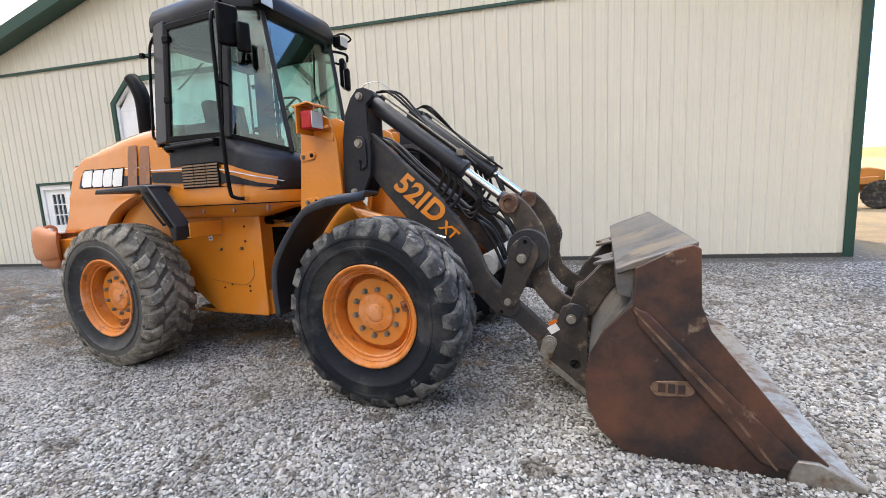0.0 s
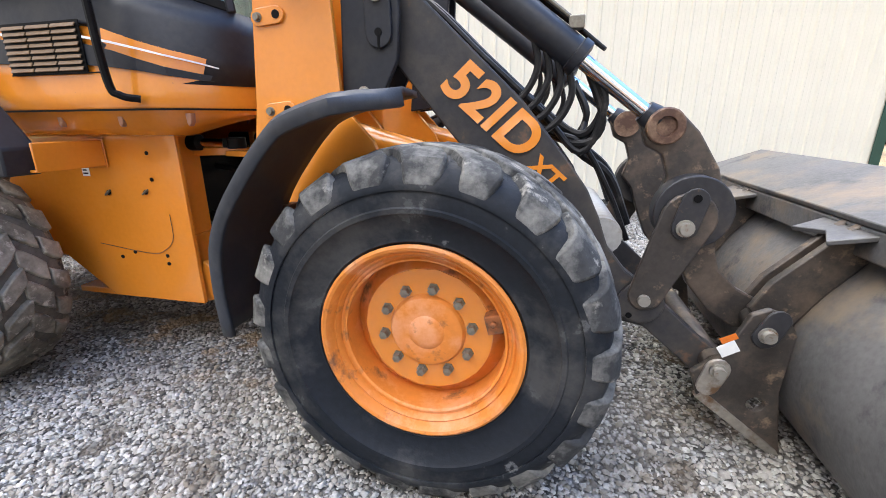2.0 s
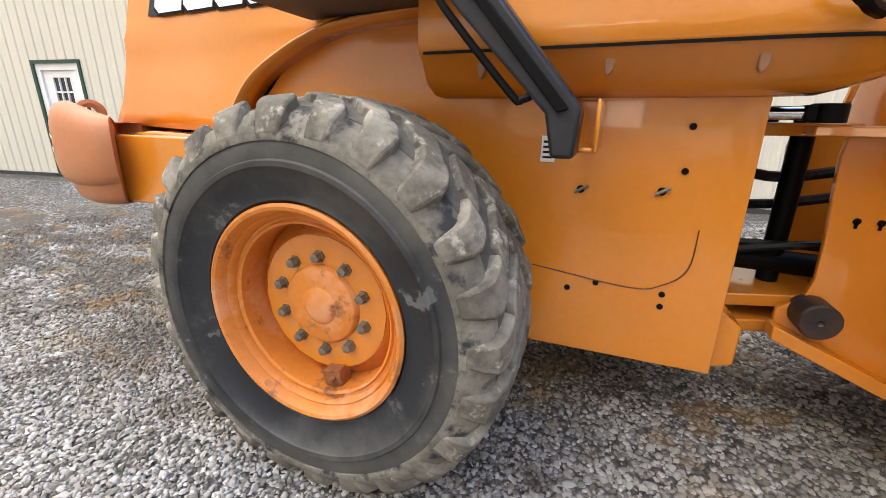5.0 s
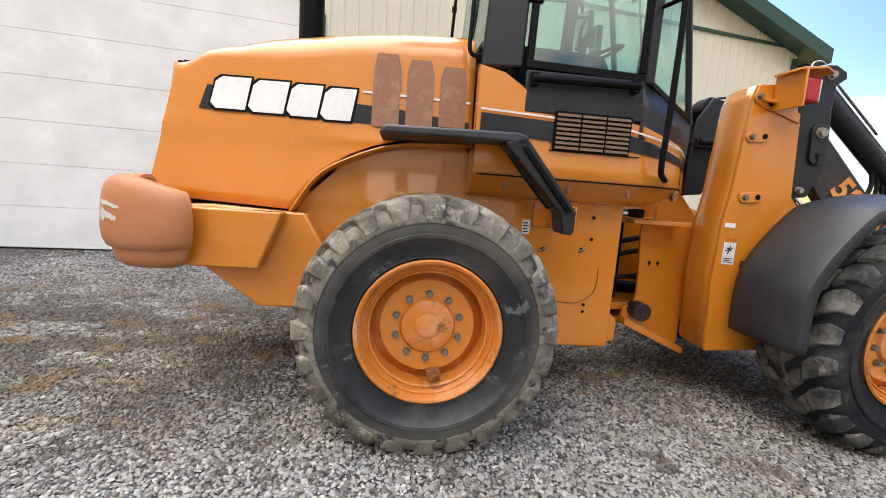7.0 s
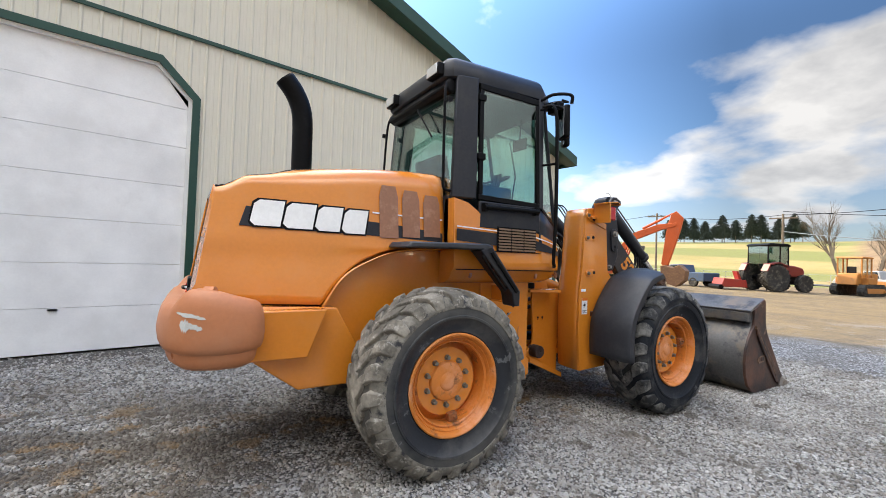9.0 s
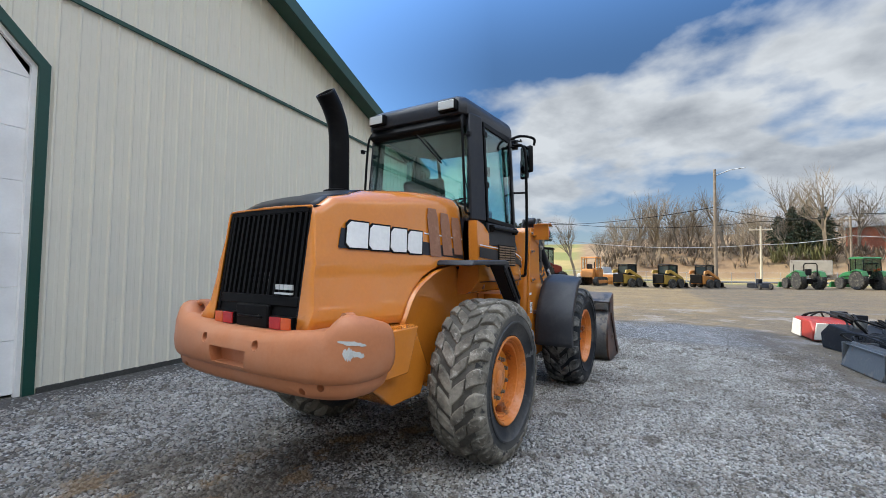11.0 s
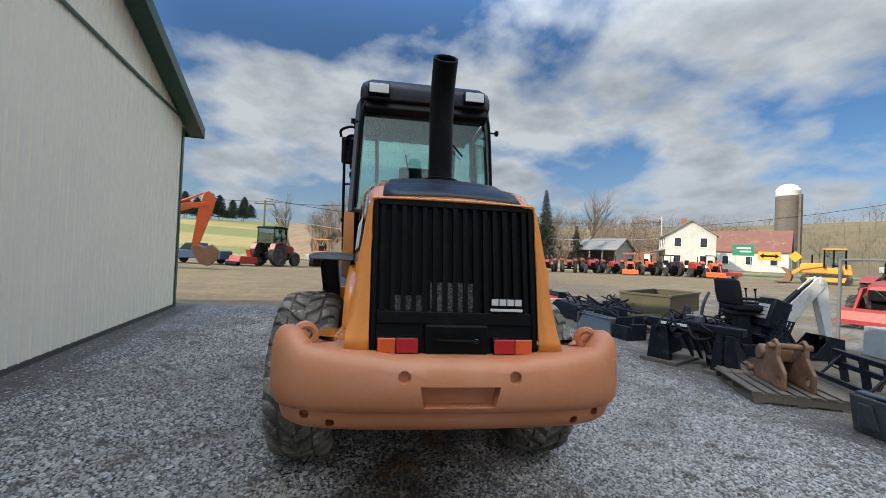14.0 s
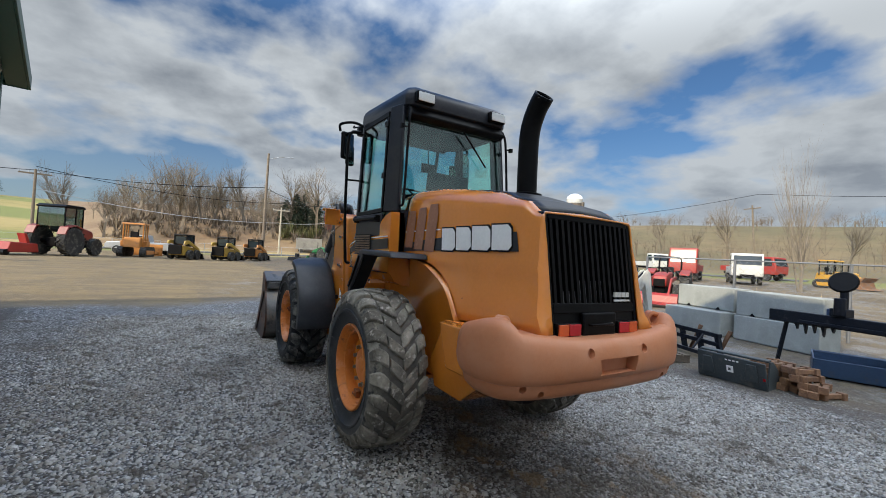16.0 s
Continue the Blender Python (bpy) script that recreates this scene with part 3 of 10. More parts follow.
    belt = math_node("MULTIPLY", belt, rng(Y, 2.2, -0.8))
    belt = math_node("MAXIMUM", belt, math_node("MULTIPLY", math_node("MULTIPLY", edge_y, rng(Y, -15.0, -10.0)), rng(noisy(1.1, 7.0, 0.7), 0.38, 0.56, 0.3, 0.9)))
    dirt = mixc(belt, dirt, mixc(rng(noisy(9.0, 5.0, 0.7), 0.42, 0.62), (0.062, 0.050, 0.037), (0.125, 0.105, 0.078)))
    patchy = math_node("MULTIPLY", math_node("MULTIPLY", rng(noisy(0.55, 7.0, 0.72), 0.52, 0.58), rng(edge_at, 20.0, 13.0)), rng(Y, 2.0, 0.0))
    dirt = mixc(math_node("MULTIPLY", patchy, 0.7), dirt, mixc(rng(noisy(40.0, 3.0), 0.4, 0.62), (0.11, 0.10, 0.09), (0.33, 0.32, 0.30)))
    near = mixc(math_node("MAXIMUM", edge_x, math_node("MULTIPLY", edge_y, 0.8)), gravel, dirt)
    # fields and banks further out
    d2 = math_node("SQRT", math_node("ADD", math_node("MULTIPLY", X, X), math_node("MULTIPLY", Y, Y)), 0.0)
    grass = mixc(rng(noisy(0.018, 4.0), 0.4, 0.6), (0.25, 0.205, 0.06), (0.36, 0.27, 0.11))
    band = n.new("ShaderNodeTexWave")
    band.inputs["Scale"].default_value, band.inputs["Distortion"].default_value = 0.0045, 2.5
    l.new(c, band.inputs["Vector"])
    grass = mixc(rng(band.outputs["Fac"], 0.36, 0.60), grass, (0.165, 0.175, 0.042))
    grass = mixc(rng(noisy(0.4, 6.0), 0.5, 0.8, 0.0, 0.5), grass, (0.14, 0.11, 0.055))
    leaf = mixc(rng(noisy(0.12, 6.0), 0.35, 0.65), (0.17, 0.105, 0.055), (0.24, 0.17, 0.09))
    slope = rng(math_node("SUBTRACT", Y, math_node("MULTIPLY", X, 0.22)), -2.0, 4.0)
    wild = mixc(slope, leaf, grass)
    # open winter fields on the southern hills
    hedge = math_node("MULTIPLY", math_node("SUBTRACT", noisy(0.03, 4.0), 0.5), 60.0)
    pasture = mixc(rng(noisy(0.022, 4.0), 0.42, 0.58), (0.165, 0.120, 0.056), (0.118, 0.096, 0.040))
    pasture = mixc(rng(noisy(0.16, 7.0, 0.7), 0.50, 0.66, 0.0, 0.75), pasture, (0.085, 0.068, 0.034))
    south = rng(math_node("ADD", math_node("ADD", Y, math_node("MULTIPLY", X, 1.10)), hedge), 6, -10)
    tops = math_node("MULTIPLY", rng(math_node("ADD", d2, hedge), 225, 240), rng(math_node("ADD", Y, math_node("MULTIPLY", X, 0.70)), 0, -10))
    wild = mixc(math_node("MAXIMUM", south, tops), wild, pasture)
    wild = mixc(rng(d2, 72, 80), grass, wild)
    col = mixc(rng(math_node("ADD", d2, math_node("MULTIPLY", wob, 2.0)), 50, 56), near, wild)
    l.new(col, b.inputs["Base Color"])
    bp = n.new("ShaderNodeBump")
    bp.inputs["Strength"].default_value, bp.inputs["Distance"].default_value = 0.8, 0.012
    hgt = math_node("ADD", math_node("MULTIPLY", vor.outputs["Distance"], -1.0), math_node("MULTIPLY", noisy(12.0), 1.2))
    hgt = math_node("ADD", hgt, math_node("MULTIPLY", rut.outputs["Fac"], 2.0))
    l.new(hgt, bp.inputs["Height"])
    l.new(bp.outputs[0], b.inputs["Normal"])
    return m


def build_ground():
    bm = bmesh.new()
    radii = [0.0] + [1.5 * k for k in range(1, 14)] + [24, 29, 35, 42, 50, 58, 66, 72, 76, 79, 82, 85, 88, 92, 97, 105, 115, 128, 142, 160, 180, 205, 235, 270, 310, 360, 430, 520, 700, 1000, 1600, 2600, 4000]
    n = 180
    rings = []
    for r in radii:
        if r == 0:
            rings.append([bm.verts.new((0, 0, 0))])
            continue
        ring = []
        for k in range(n):
            a = 2 * math.pi * k / n
            x, y = r * math.cos(a), r * math.sin(a)
            ring.append(bm.verts.new((x, y, ground_z(x, y))))
        rings.append(ring)
    for k in range(n):
        bm.faces.new((rings[0][0], rings[1][k], rings[1][(k + 1) % n]))
    for a, b in zip(rings[1:], rings[2:]):
        for k in range(n):
            bm.faces.new((a[k], b[k], b[(k + 1) % n], a[(k + 1) % n]))
    ob = part("ground", bm, ground_material(), smooth=True, angle=60)
    return tagged(ob, "grey crushed stone yard with packed dirt and winter fields", "ground", kind="structure")


build_ground()

# ---- barn ----
WALL_ANGLE = 8.7
BARN = pose(8.27, 5.78, 0, 0, 0, 180 + WALL_ANGLE)      # local x runs along the gable wall, local -y points into the barn
WALL_LEN, PEAK_AT, EAVE_Z, PITCH, DEPTH = 20.6, 10.3, 4.72, 0.31, 22.0
BIG_DOOR = (10.03, 15.23, 4.40)
MAN_DOOR = (16.99, 18.05, 2.13)


def rake_z(s):
    return EAVE_Z + 0.10 + PITCH * (min(s, WALL_LEN - s))


def opening_top(s):
    a, b, top = BIG_DOOR
    if a < s < b:
        return min(top, top - 0.47 + (s - a), top - 0.47 + (b - s))
    a, b, top = MAN_DOOR
    if a < s < b:
        return top
    return 0.0


def siding_profile(s0, s1):
    """Points (s, out) of a ribbed steel sheet."""
    pts, pitch = [], 0.2286
    n = round((s1 - s0) / pitch)
    for k in range(n):
        a = s0 + k * (s1 - s0) / n
        w = (s1 - s0) / n
        pts += [(a, 0.020), (a + 0.022, 0.020), (a + 0.040, 0.0)]
        pts += [(a + w * 0.45, 0.0), (a + w * 0.48, 0.003), (a + w * 0.62, 0.003), (a + w * 0.65, 0.0), (a + w - 0.018, 0.0)]
    return pts + [(s1, 0.020)]


def siding_panel(bm, s0, s1, low, high):
    pts = siding_profile(s0, s1)
    for edge in (BIG_DOOR[0], BIG_DOOR[0] + 0.47, BIG_DOOR[1] - 0.47, BIG_DOOR[1], MAN_DOOR[0], MAN_DOOR[1], PEAK_AT):
        for i in range(len(pts) - 1):
            if pts[i][0] + 1e-4 < edge < pts[i + 1][0] - 1e-4:
                u = (edge - pts[i][0]) / (pts[i + 1][0] - pts[i][0])
                pts.insert(i + 1, (edge, pts[i][1] + u * (pts[i + 1][1] - pts[i][1])))
                break
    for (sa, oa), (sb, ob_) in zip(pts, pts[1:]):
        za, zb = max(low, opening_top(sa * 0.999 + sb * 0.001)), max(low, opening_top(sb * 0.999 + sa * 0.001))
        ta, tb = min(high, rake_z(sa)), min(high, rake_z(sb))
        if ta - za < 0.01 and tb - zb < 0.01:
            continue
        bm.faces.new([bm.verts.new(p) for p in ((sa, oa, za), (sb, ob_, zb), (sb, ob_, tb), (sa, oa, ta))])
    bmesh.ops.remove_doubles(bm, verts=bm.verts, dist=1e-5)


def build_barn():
    wall = bmesh.new()
    a, b, t = BIG_DOOR
    c, d, t2 = MAN_DOOR
    outline = [(0, 0), (a, 0), (a, t - 0.47), (a + 0.47, t), (b - 0.47, t), (b, t - 0.47), (b, 0), (c, 0), (c, t2), (d, t2), (d, 0), (WALL_LEN, 0), (WALL_LEN, rake_z(WALL_LEN)), (PEAK_AT, rake_z(PEAK_AT)), (0, rake_z(0))]
    prism(wall, outline, -0.16, -0.012)
    wall_ob = part("wall_gable", wall, SIDING)
    wall_ob.matrix_basis = BARN
    tagged(wall_ob, "beige ribbed steel gable wall of a barn", "wall", kind="structure")
    n = 23
    line = 4.93
    for k in range(n):
        s0, s1 = WALL_LEN * k / n, WALL_LEN * (k + 1) / n
        for low, high in ((0.06, line), (line + 0.002, 99)):
            bm = bmesh.new()
            siding_panel(bm, s0, s1, low, high)
            if len(bm.faces):
                p = part("siding_panel", bm, SIDING, wall_ob)
            else:
                bm.free()
    # dark drip line between the two rows of sheets, base strip, corner trims
    bm = bmesh.new()
    box(bm, 0.02, WALL_LEN - 0.02, 0.021, 0.045, line - 0.035, line + 0.03)
    tagged(part("trim_drip", bm, GREENTRIM, bevel=0.006), "thin dark green drip trim across the gable", "trim", kind="structure").matrix_basis = BARN
    for s0, s1 in ((0.1, a - 0.14), (b + 0.14, c - 0.1), (d + 0.1, WALL_LEN - 0.1)):
        bm = abox(s0, s1, -0.01, 0.03, -0.06, 0.07)
        tagged(part("baseboard", bm, material("dark_base_board", (0.05, 0.05, 0.045), 0.8, grain=0.2)), "dark board along the foot of the wall", "baseboard", kind="structure").matrix_basis = BARN
    for s0, s1 in ((-0.03, 0.13), (WALL_LEN - 0.13, WALL_LEN + 0.03)):
        bm = joined(lambda q: box(q, s0, s1, 0.022, 0.034, 0.0, EAVE_Z), lambda q: box(q, s0 if s0 < 0 else s1 - 0.012, s0 + 0.012 if s0 < 0 else s1, -0.14, 0.022, 0.0, EAVE_Z))
        tagged(part("trim_corner", bm, GREENTRIM, bevel=0.003), "dark green steel corner trim", "trim", kind="structure").matrix_basis = BARN
    # side and back walls
    for nm, s in (("wall_side_a", 0.0), ("wall_side_b", WALL_LEN - 0.16)):
        bm = abox(s, s + 0.16, -DEPTH, -0.17, 0, EAVE_Z + 0.05)
        tagged(part(nm, bm, SIDING), "beige steel side wall of the barn", "wall", kind="structure").matrix_basis = BARN
    bm = bmesh.new()
    prism(bm, [(0, 0), (WALL_LEN, 0), (WALL_LEN, rake_z(WALL_LEN)), (PEAK_AT, rake_z(PEAK_AT)), (0, rake_z(0))], -DEPTH - 0.16, -DEPTH)
    tagged(part("wall_back", bm, SIDING), "beige steel back wall of the barn", "wall", kind="structure").matrix_basis = BARN
    # roof: two slabs with a green rake board
    for nm, sgn in (("roof_east", 1), ("roof_west", -1)):
        bm = bmesh.new()
        e0 = -0.45 if sgn > 0 else WALL_LEN + 0.45
        ze = rake_z(0) + 0.03 - 0.45 * PITCH
        zp = rake_z(PEAK_AT) + 0.03
        prism(bm, [(e0, ze), (PEAK_AT, zp), (PEAK_AT, zp + 0.16), (e0, ze + 0.16)], -DEPTH - 0.4, 0.36)
        tagged(part(nm, bm, GREENTRIM), "dark green steel barn roof", "roof", kind="structure").matrix_basis = BARN
        bm = bmesh.new()
        prism(bm, [(e0 - 0.03 * sgn, ze - 0.10), (PEAK_AT, zp - 0.10), (PEAK_AT, zp + 0.19), (e0 - 0.03 * sgn, ze + 0.19)], 0.362, 0.40)
        prism(bm, [(e0 - 0.03 * sgn, ze - 0.09), (PEAK_AT, zp - 0.09), (PEAK_AT, zp - 0.075), (e0 - 0.03 * sgn, ze - 0.075)], 0.03, 0.361)
        prism(bm, [(e0 - 0.035 * sgn, ze - 0.10), (e0 - 0.01 * sgn, ze - 0.10), (e0 - 0.01 * sgn, ze + 0.18), (e0 - 0.035 * sgn, ze + 0.18)], -DEPTH - 0.4, 0.36)
        tagged(part("trim_rake", bm, GREENTRIM, bevel=0.008), "dark green rake board along the roof edge", "trim", kind="structure").matrix_basis = BARN
    # overhead door: ribbed sections in a green frame
    door = new("door_1", None)
    tagged(door, "white sectional overhead door in a green frame", "garage door", kind="structure").matrix_basis = BARN
    rows = 7
    for k in range(rows):
        z0, z1 = 0.03 + (t - 0.03) * k / rows, 0.03 + (t - 0.03) * (k + 1) / rows - 0.004
        def chamf(z):
            return max(0.0, z - (t - 0.47))
        bm = bmesh.new()
        prism(bm, [(a + 0.02 + chamf(z0), z0), (b - 0.02 - chamf(z0), z0), (b - 0.02 - chamf(z1), z1), (a + 0.02 + chamf(z1), z1)], -0.11, -0.075)
        p = part("door_section", bm, WHITEDOOR, door, bevel=0.004)
    frame_pts = [(a, 0.0), (a, t - 0.47), (a + 0.47, t), (b - 0.47, t), (b, t - 0.47), (b, 0.0)]
    bm = bmesh.new()
    w = 0.11
    outer = [(a - w, 0.0), (a - w, t - 0.43), (a + 0.43, t + w), (b - 0.43, t + w), (b + w, t - 0.43), (b + w, 0.0)]
    for i in range(5):
        prism(bm, [frame_pts[i], frame_pts[i + 1], outer[i + 1], outer[i]], -0.012, 0.032)
    part("door_frame", bm, GREENTRIM, door, "dark green frame")
    bm = bmesh.new()
    inner = [(a + 0.05, 0.0), (a + 0.05, t - 0.49), (a + 0.49, t - 0.05), (b - 0.49, t - 0.05), (b - 0.05, t - 0.49), (b - 0.05, 0.0)]
    for i in range(5):
        prism(bm, [inner[i], inner[i + 1], frame_pts[i + 1], frame_pts[i]], -0.073, -0.02)
    part("door_stop", bm, WHITEDOOR, door, "white stop moulding")
    part("handle", abox(11.5, 11.6, -0.074, -0.045, 0.62, 0.64), BLACK, door, "small black handle")
    # entrance door with a nine-pane light
    md = new("door_2", None)
    tagged(md, "white steel entrance door with a grid window", "door", kind="structure").matrix_basis = BARN
    c0, d0 = c + 0.11, d - 0.11
    wx0, wx1, wz0, wz1 = c0 + 0.2, d0 - 0.2, 1.08, 1.90
    bm = bmesh.new()
    for q in ((c0, wx0, 0.05, 2.01), (wx1, d0, 0.05, 2.01), (wx0, wx1, 0.05, wz0), (wx0, wx1, wz1, 2.01)):
        box(bm, q[0], q[1], -0.09, -0.045, q[2], q[3])
    part("leaf", bm, WHITEDOOR, md)
    for k in range(3):
        for j in range(3):
            x0, x1 = wx0 + (wx1 - wx0) * k / 3, wx0 + (wx1 - wx0) * (k + 1) / 3
            z0, z1 = wz0 + (wz1 - wz0) * j / 3, wz0 + (wz1 - wz0) * (j + 1) / 3
            part("pane", abox(x0 + 0.012, x1 - 0.012, -0.072, -0.066, z0 + 0.012, z1 - 0.012), material("dark_pane", (0.03, 0.045, 0.06), 0.08) if (k, j) == (0, 0) else bpy.data.materials["dark_pane"], md)
    bm = bmesh.new()
    for k in range(4):
        x = wx0 + (wx1 - wx0) * k / 3
        box(bm, x - 0.013, x + 0.013, -0.08, -0.038, wz0 - 0.013, wz1 + 0.013)
        z = wz0 + (wz1 - wz0) * k / 3
        box(bm, wx0, wx1, -0.079, -0.037, z - 0.013, z + 0.013)
    part("window_grid", bm, WHITEDOOR, md)
    bm = bmesh.new()
    for q in ((c, c0 - 0.004, 0.0, t2), (d0 + 0.004, d, 0.0, t2), (c0 - 0.004, d0 + 0.004, 2.014, t2)):
        box(bm, q[0], q[1], -0.1, -0.005, q[2], q[3])
    part("door_frame", bm, WHITEDOOR, md)
    bm = bmesh.new()
    for q in ((c - 0.06, c, 0.0, t2 + 0.06), (d, d + 0.06, 0.0, t2 + 0.06), (c, d, t2, t2 + 0.06)):
        box(bm, q[0], q[1], -0.012, 0.03, q[2], q[3])
    part("trim", bm, GREENTRIM, md, "dark green surround")
    part("door_knob", atube([(c0 + 0.09, -0.05, 1.0), (c0 + 0.09, 0.0, 1.0), (c0 + 0.09, 0.02, 1.0)], [0.015, 0.02, 0.028], 12), BOLT, md)
    floor = part("floor", abox(0.2, WALL_LEN - 0.2, -DEPTH, -0.2, -0.05, 0.02), CONCRETE)
    tagged(floor, "plain concrete barn floor", "floor", kind="structure").matrix_basis = BARN


build_barn()
from mathutils.bvhtree import BVHTree


# ---- wheel loader: x forward, y to its left, rear axle over the origin ----
def build_wheel(loader, cx, side, spin, clock):
    """One wheel; side is -1 or 1, spin turns the tread, clock the bolts."""
    c = Vector((cx, -side * 0.022, 0.648))
    yo = side
    # disc with raised hub, set back in the rim
    bm = bmesh.new()
    prof = [(0.965, 0.0), (0.965, 0.31), (0.99, 0.305), (1.0, 0.285), (1.010, 0.268), (1.036, 0.252), (1.047, 0.240), (1.050, 0.205), (1.052, 0.142), (1.063, 0.137), (1.070, 0.132), (1.074, 0.122), (1.074, 0.066), (1.079, 0.060), (1.086, 0.040), (1.088, 0.0)]
    lathe(bm, [(yo * a, r) for a, r in prof], 56, "y", c)
    wheel = part("wheel", bm, RIMPAINT, loader, "orange painted steel disc wheel with heavy lugged tyre", smooth=True, angle=30)
    # rim barrel with gutter, lock ring and flange
    prof = [(0.80, 0.345), (0.80, 0.33), (0.94, 0.312), (0.99, 0.292), (1.03, 0.286), (1.118, 0.289), (1.124, 0.297), (1.116, 0.302), (1.118, 0.311), (1.136, 0.314), (1.146, 0.321), (1.143, 0.327), (1.152, 0.331), (1.166, 0.335), (1.177, 0.343), (1.181, 0.353), (1.174, 0.363), (1.158, 0.360), (1.14, 0.345), (1.12, 0.330), (0.95, 0.330), (0.82, 0.35)]
    bm = bmesh.new()
    lathe(bm, [(yo * a, r) for a, r in prof], 72, "y", c, closed=True)
    part("rim", bm, RIMPAINT, wheel, smooth=True, angle=28)
    for k in range(10):
        a = radians(clock + 36 * k)
        p = c + Vector((0.168 * math.cos(a), 0, 0.168 * math.sin(a)))
        bm = bmesh.new()
        lathe(bm, [(yo * 1.045, 0.0), (yo * 1.045, 0.022), (yo * 1.058, 0.022), (yo * 1.058, 0.017), (yo * 1.082, 0.016), (yo * 1.085, 0.0)], 6, "y", p)
        part("wheel_bolt", bm, BOLT, wheel)
    bm = bmesh.new()
    a = radians(-80 if cx < 1 else 15)
    m = Matrix.Translation(c + Vector((0.256 * math.cos(a), yo * 1.065, 0.256 * math.sin(a)))) @ Matrix.Rotation(-a, 4, "Y")
    box(bm, -0.03, 0.03, -0.03, 0.03, -0.035, 0.035, m)
    tube(bm, [m @ Vector((0, 0, 0)), m @ Vector((0.0, yo * 0.05, 0.01))], 0.012, 8)
    part("valve_guard", bm, RUSTYRIM, wheel, "rusty valve guard", bevel=0.006)
    # tyre carcass
    prof = [(0.82, 0.345), (0.775, 0.40), (0.735, 0.50), (0.744, 0.575), (0.78, 0.612), (1.165, 0.612), (1.19, 0.585), (1.207, 0.53), (1.205, 0.49), (1.212, 0.485), (1.210, 0.47), (1.200, 0.465), (1.190, 0.425), (1.168, 0.385), (1.172, 0.372), (1.160, 0.362), (1.14, 0.350)]
    bm = bmesh.new()
    lathe(bm, [(yo * a, r) for a, r in prof], 96, "y", c, closed=True)
    part("tyre", bm, DUSTYWALL if cx < 1 else SIDEWALL, wheel, "worn black rubber carcass", smooth=True, angle=50)
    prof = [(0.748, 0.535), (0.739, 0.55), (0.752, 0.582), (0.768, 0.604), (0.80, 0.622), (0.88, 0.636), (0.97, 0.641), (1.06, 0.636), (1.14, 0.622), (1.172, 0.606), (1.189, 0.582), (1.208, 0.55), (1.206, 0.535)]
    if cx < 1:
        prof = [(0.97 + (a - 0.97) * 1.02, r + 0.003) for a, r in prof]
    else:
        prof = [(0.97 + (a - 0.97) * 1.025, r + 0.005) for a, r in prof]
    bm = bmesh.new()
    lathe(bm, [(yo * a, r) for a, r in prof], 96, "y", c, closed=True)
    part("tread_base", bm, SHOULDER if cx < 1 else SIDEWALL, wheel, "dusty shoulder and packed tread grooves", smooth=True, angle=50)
    prof = [(0.80, 0.612), (0.80, 0.628), (0.88, 0.641), (0.97, 0.646), (1.06, 0.641), (1.14, 0.628), (1.14, 0.612)]
    bm = bmesh.new()
    lathe(bm, [(yo * a, r) for a, r in prof], 72, "y", c, closed=True)
    part("groove_floor", bm, GROOVE if cx < 1 else SIDEWALL, wheel, "dark groove floor between the lugs", smooth=True, angle=50)
    # worn chevron blocks: a shoulder block that wraps the edge, and two inner ones on each half
    rng = random.Random(int(cx * 10) + side + 5)
    bm = bmesh.new()
    worn = cx < 1
    n = 24 if worn else 21
    step = 2 * math.pi / n
    crown = [(0.0, 0.669), (0.09, 0.667), (0.16, 0.660), (0.20, 0.648), (0.224, 0.625), (0.234, 0.59), (0.239, 0.565), (0.242, 0.54)]
    kinds = [([-0.008, 0.030, 0.070, 0.110], [0.98, 0.78, 0.56, 0.34], 0.345 if worn else 0.35),
             ([0.122, 0.152, 0.182, 0.208, 0.228, 0.240], [0.22, 0.06, -0.04, -0.08, -0.08, -0.06], 0.345 if worn else 0.385)]
    for s in (-1, 1):
        for k in range(n):
            base = spin + step * (k + (0.5 if s > 0 else 0.0))
            for ys, shifts, hw in kinds:
                jit, grow, tall = rng.uniform(-0.05, 0.05), rng.uniform(0.86, 1.08), rng.uniform(-0.006, 0.001)
                rows = []
                for i, (yy, sh) in enumerate(zip(ys, shifts)):
                    ro = lerp_table(crown, max(0.0, yy)) + tall
                    thin = (0.92, 1.0, 1.0, 0.98, 0.9, 0.78)[i] if len(ys) == 6 else (0.82, 1.02, 1.02, 0.88)[i]
                    h = hw * thin * grow
                    a0, a1 = base + step * (sh - h + jit), base + step * (sh + h + jit)
                    y = yo * 0.972 + s * yy
                    ri, inset = ro - 0.036, (0.026 if yy > 0.2 else 0.0)
                    row = []
                    for ang, rr, yq in ((a0 - 0.010, ri, y - s * inset), (a0 + 0.010, ro, y), (a1 - 0.010, ro, y), (a1 + 0.010, ri, y - s * inset)):
                        row.append(bm.verts.new(c + Vector((rr * math.cos(ang), yq + rng.uniform(-0.003, 0.003), rr * math.sin(ang)))))
                    rows.append(row)
                for p, q in zip(rows, rows[1:]):
                    for i in range(3):
                        bm.faces.new((p[i], p[i + 1], q[i + 1], q[i]))
                bm.faces.new(rows[0])
                bm.faces.new(rows[-1][::-1])
    part("tread", bm, TREAD if cx < 1 else DARKTREAD, wheel, "dusty worn chevron tread blocks" if cx < 1 else "dark worn chevron tread blocks", bevel=0.007, angle=30)
    return wheel


def mirrored(f):
    for side in (-1, 1):
        f(side)


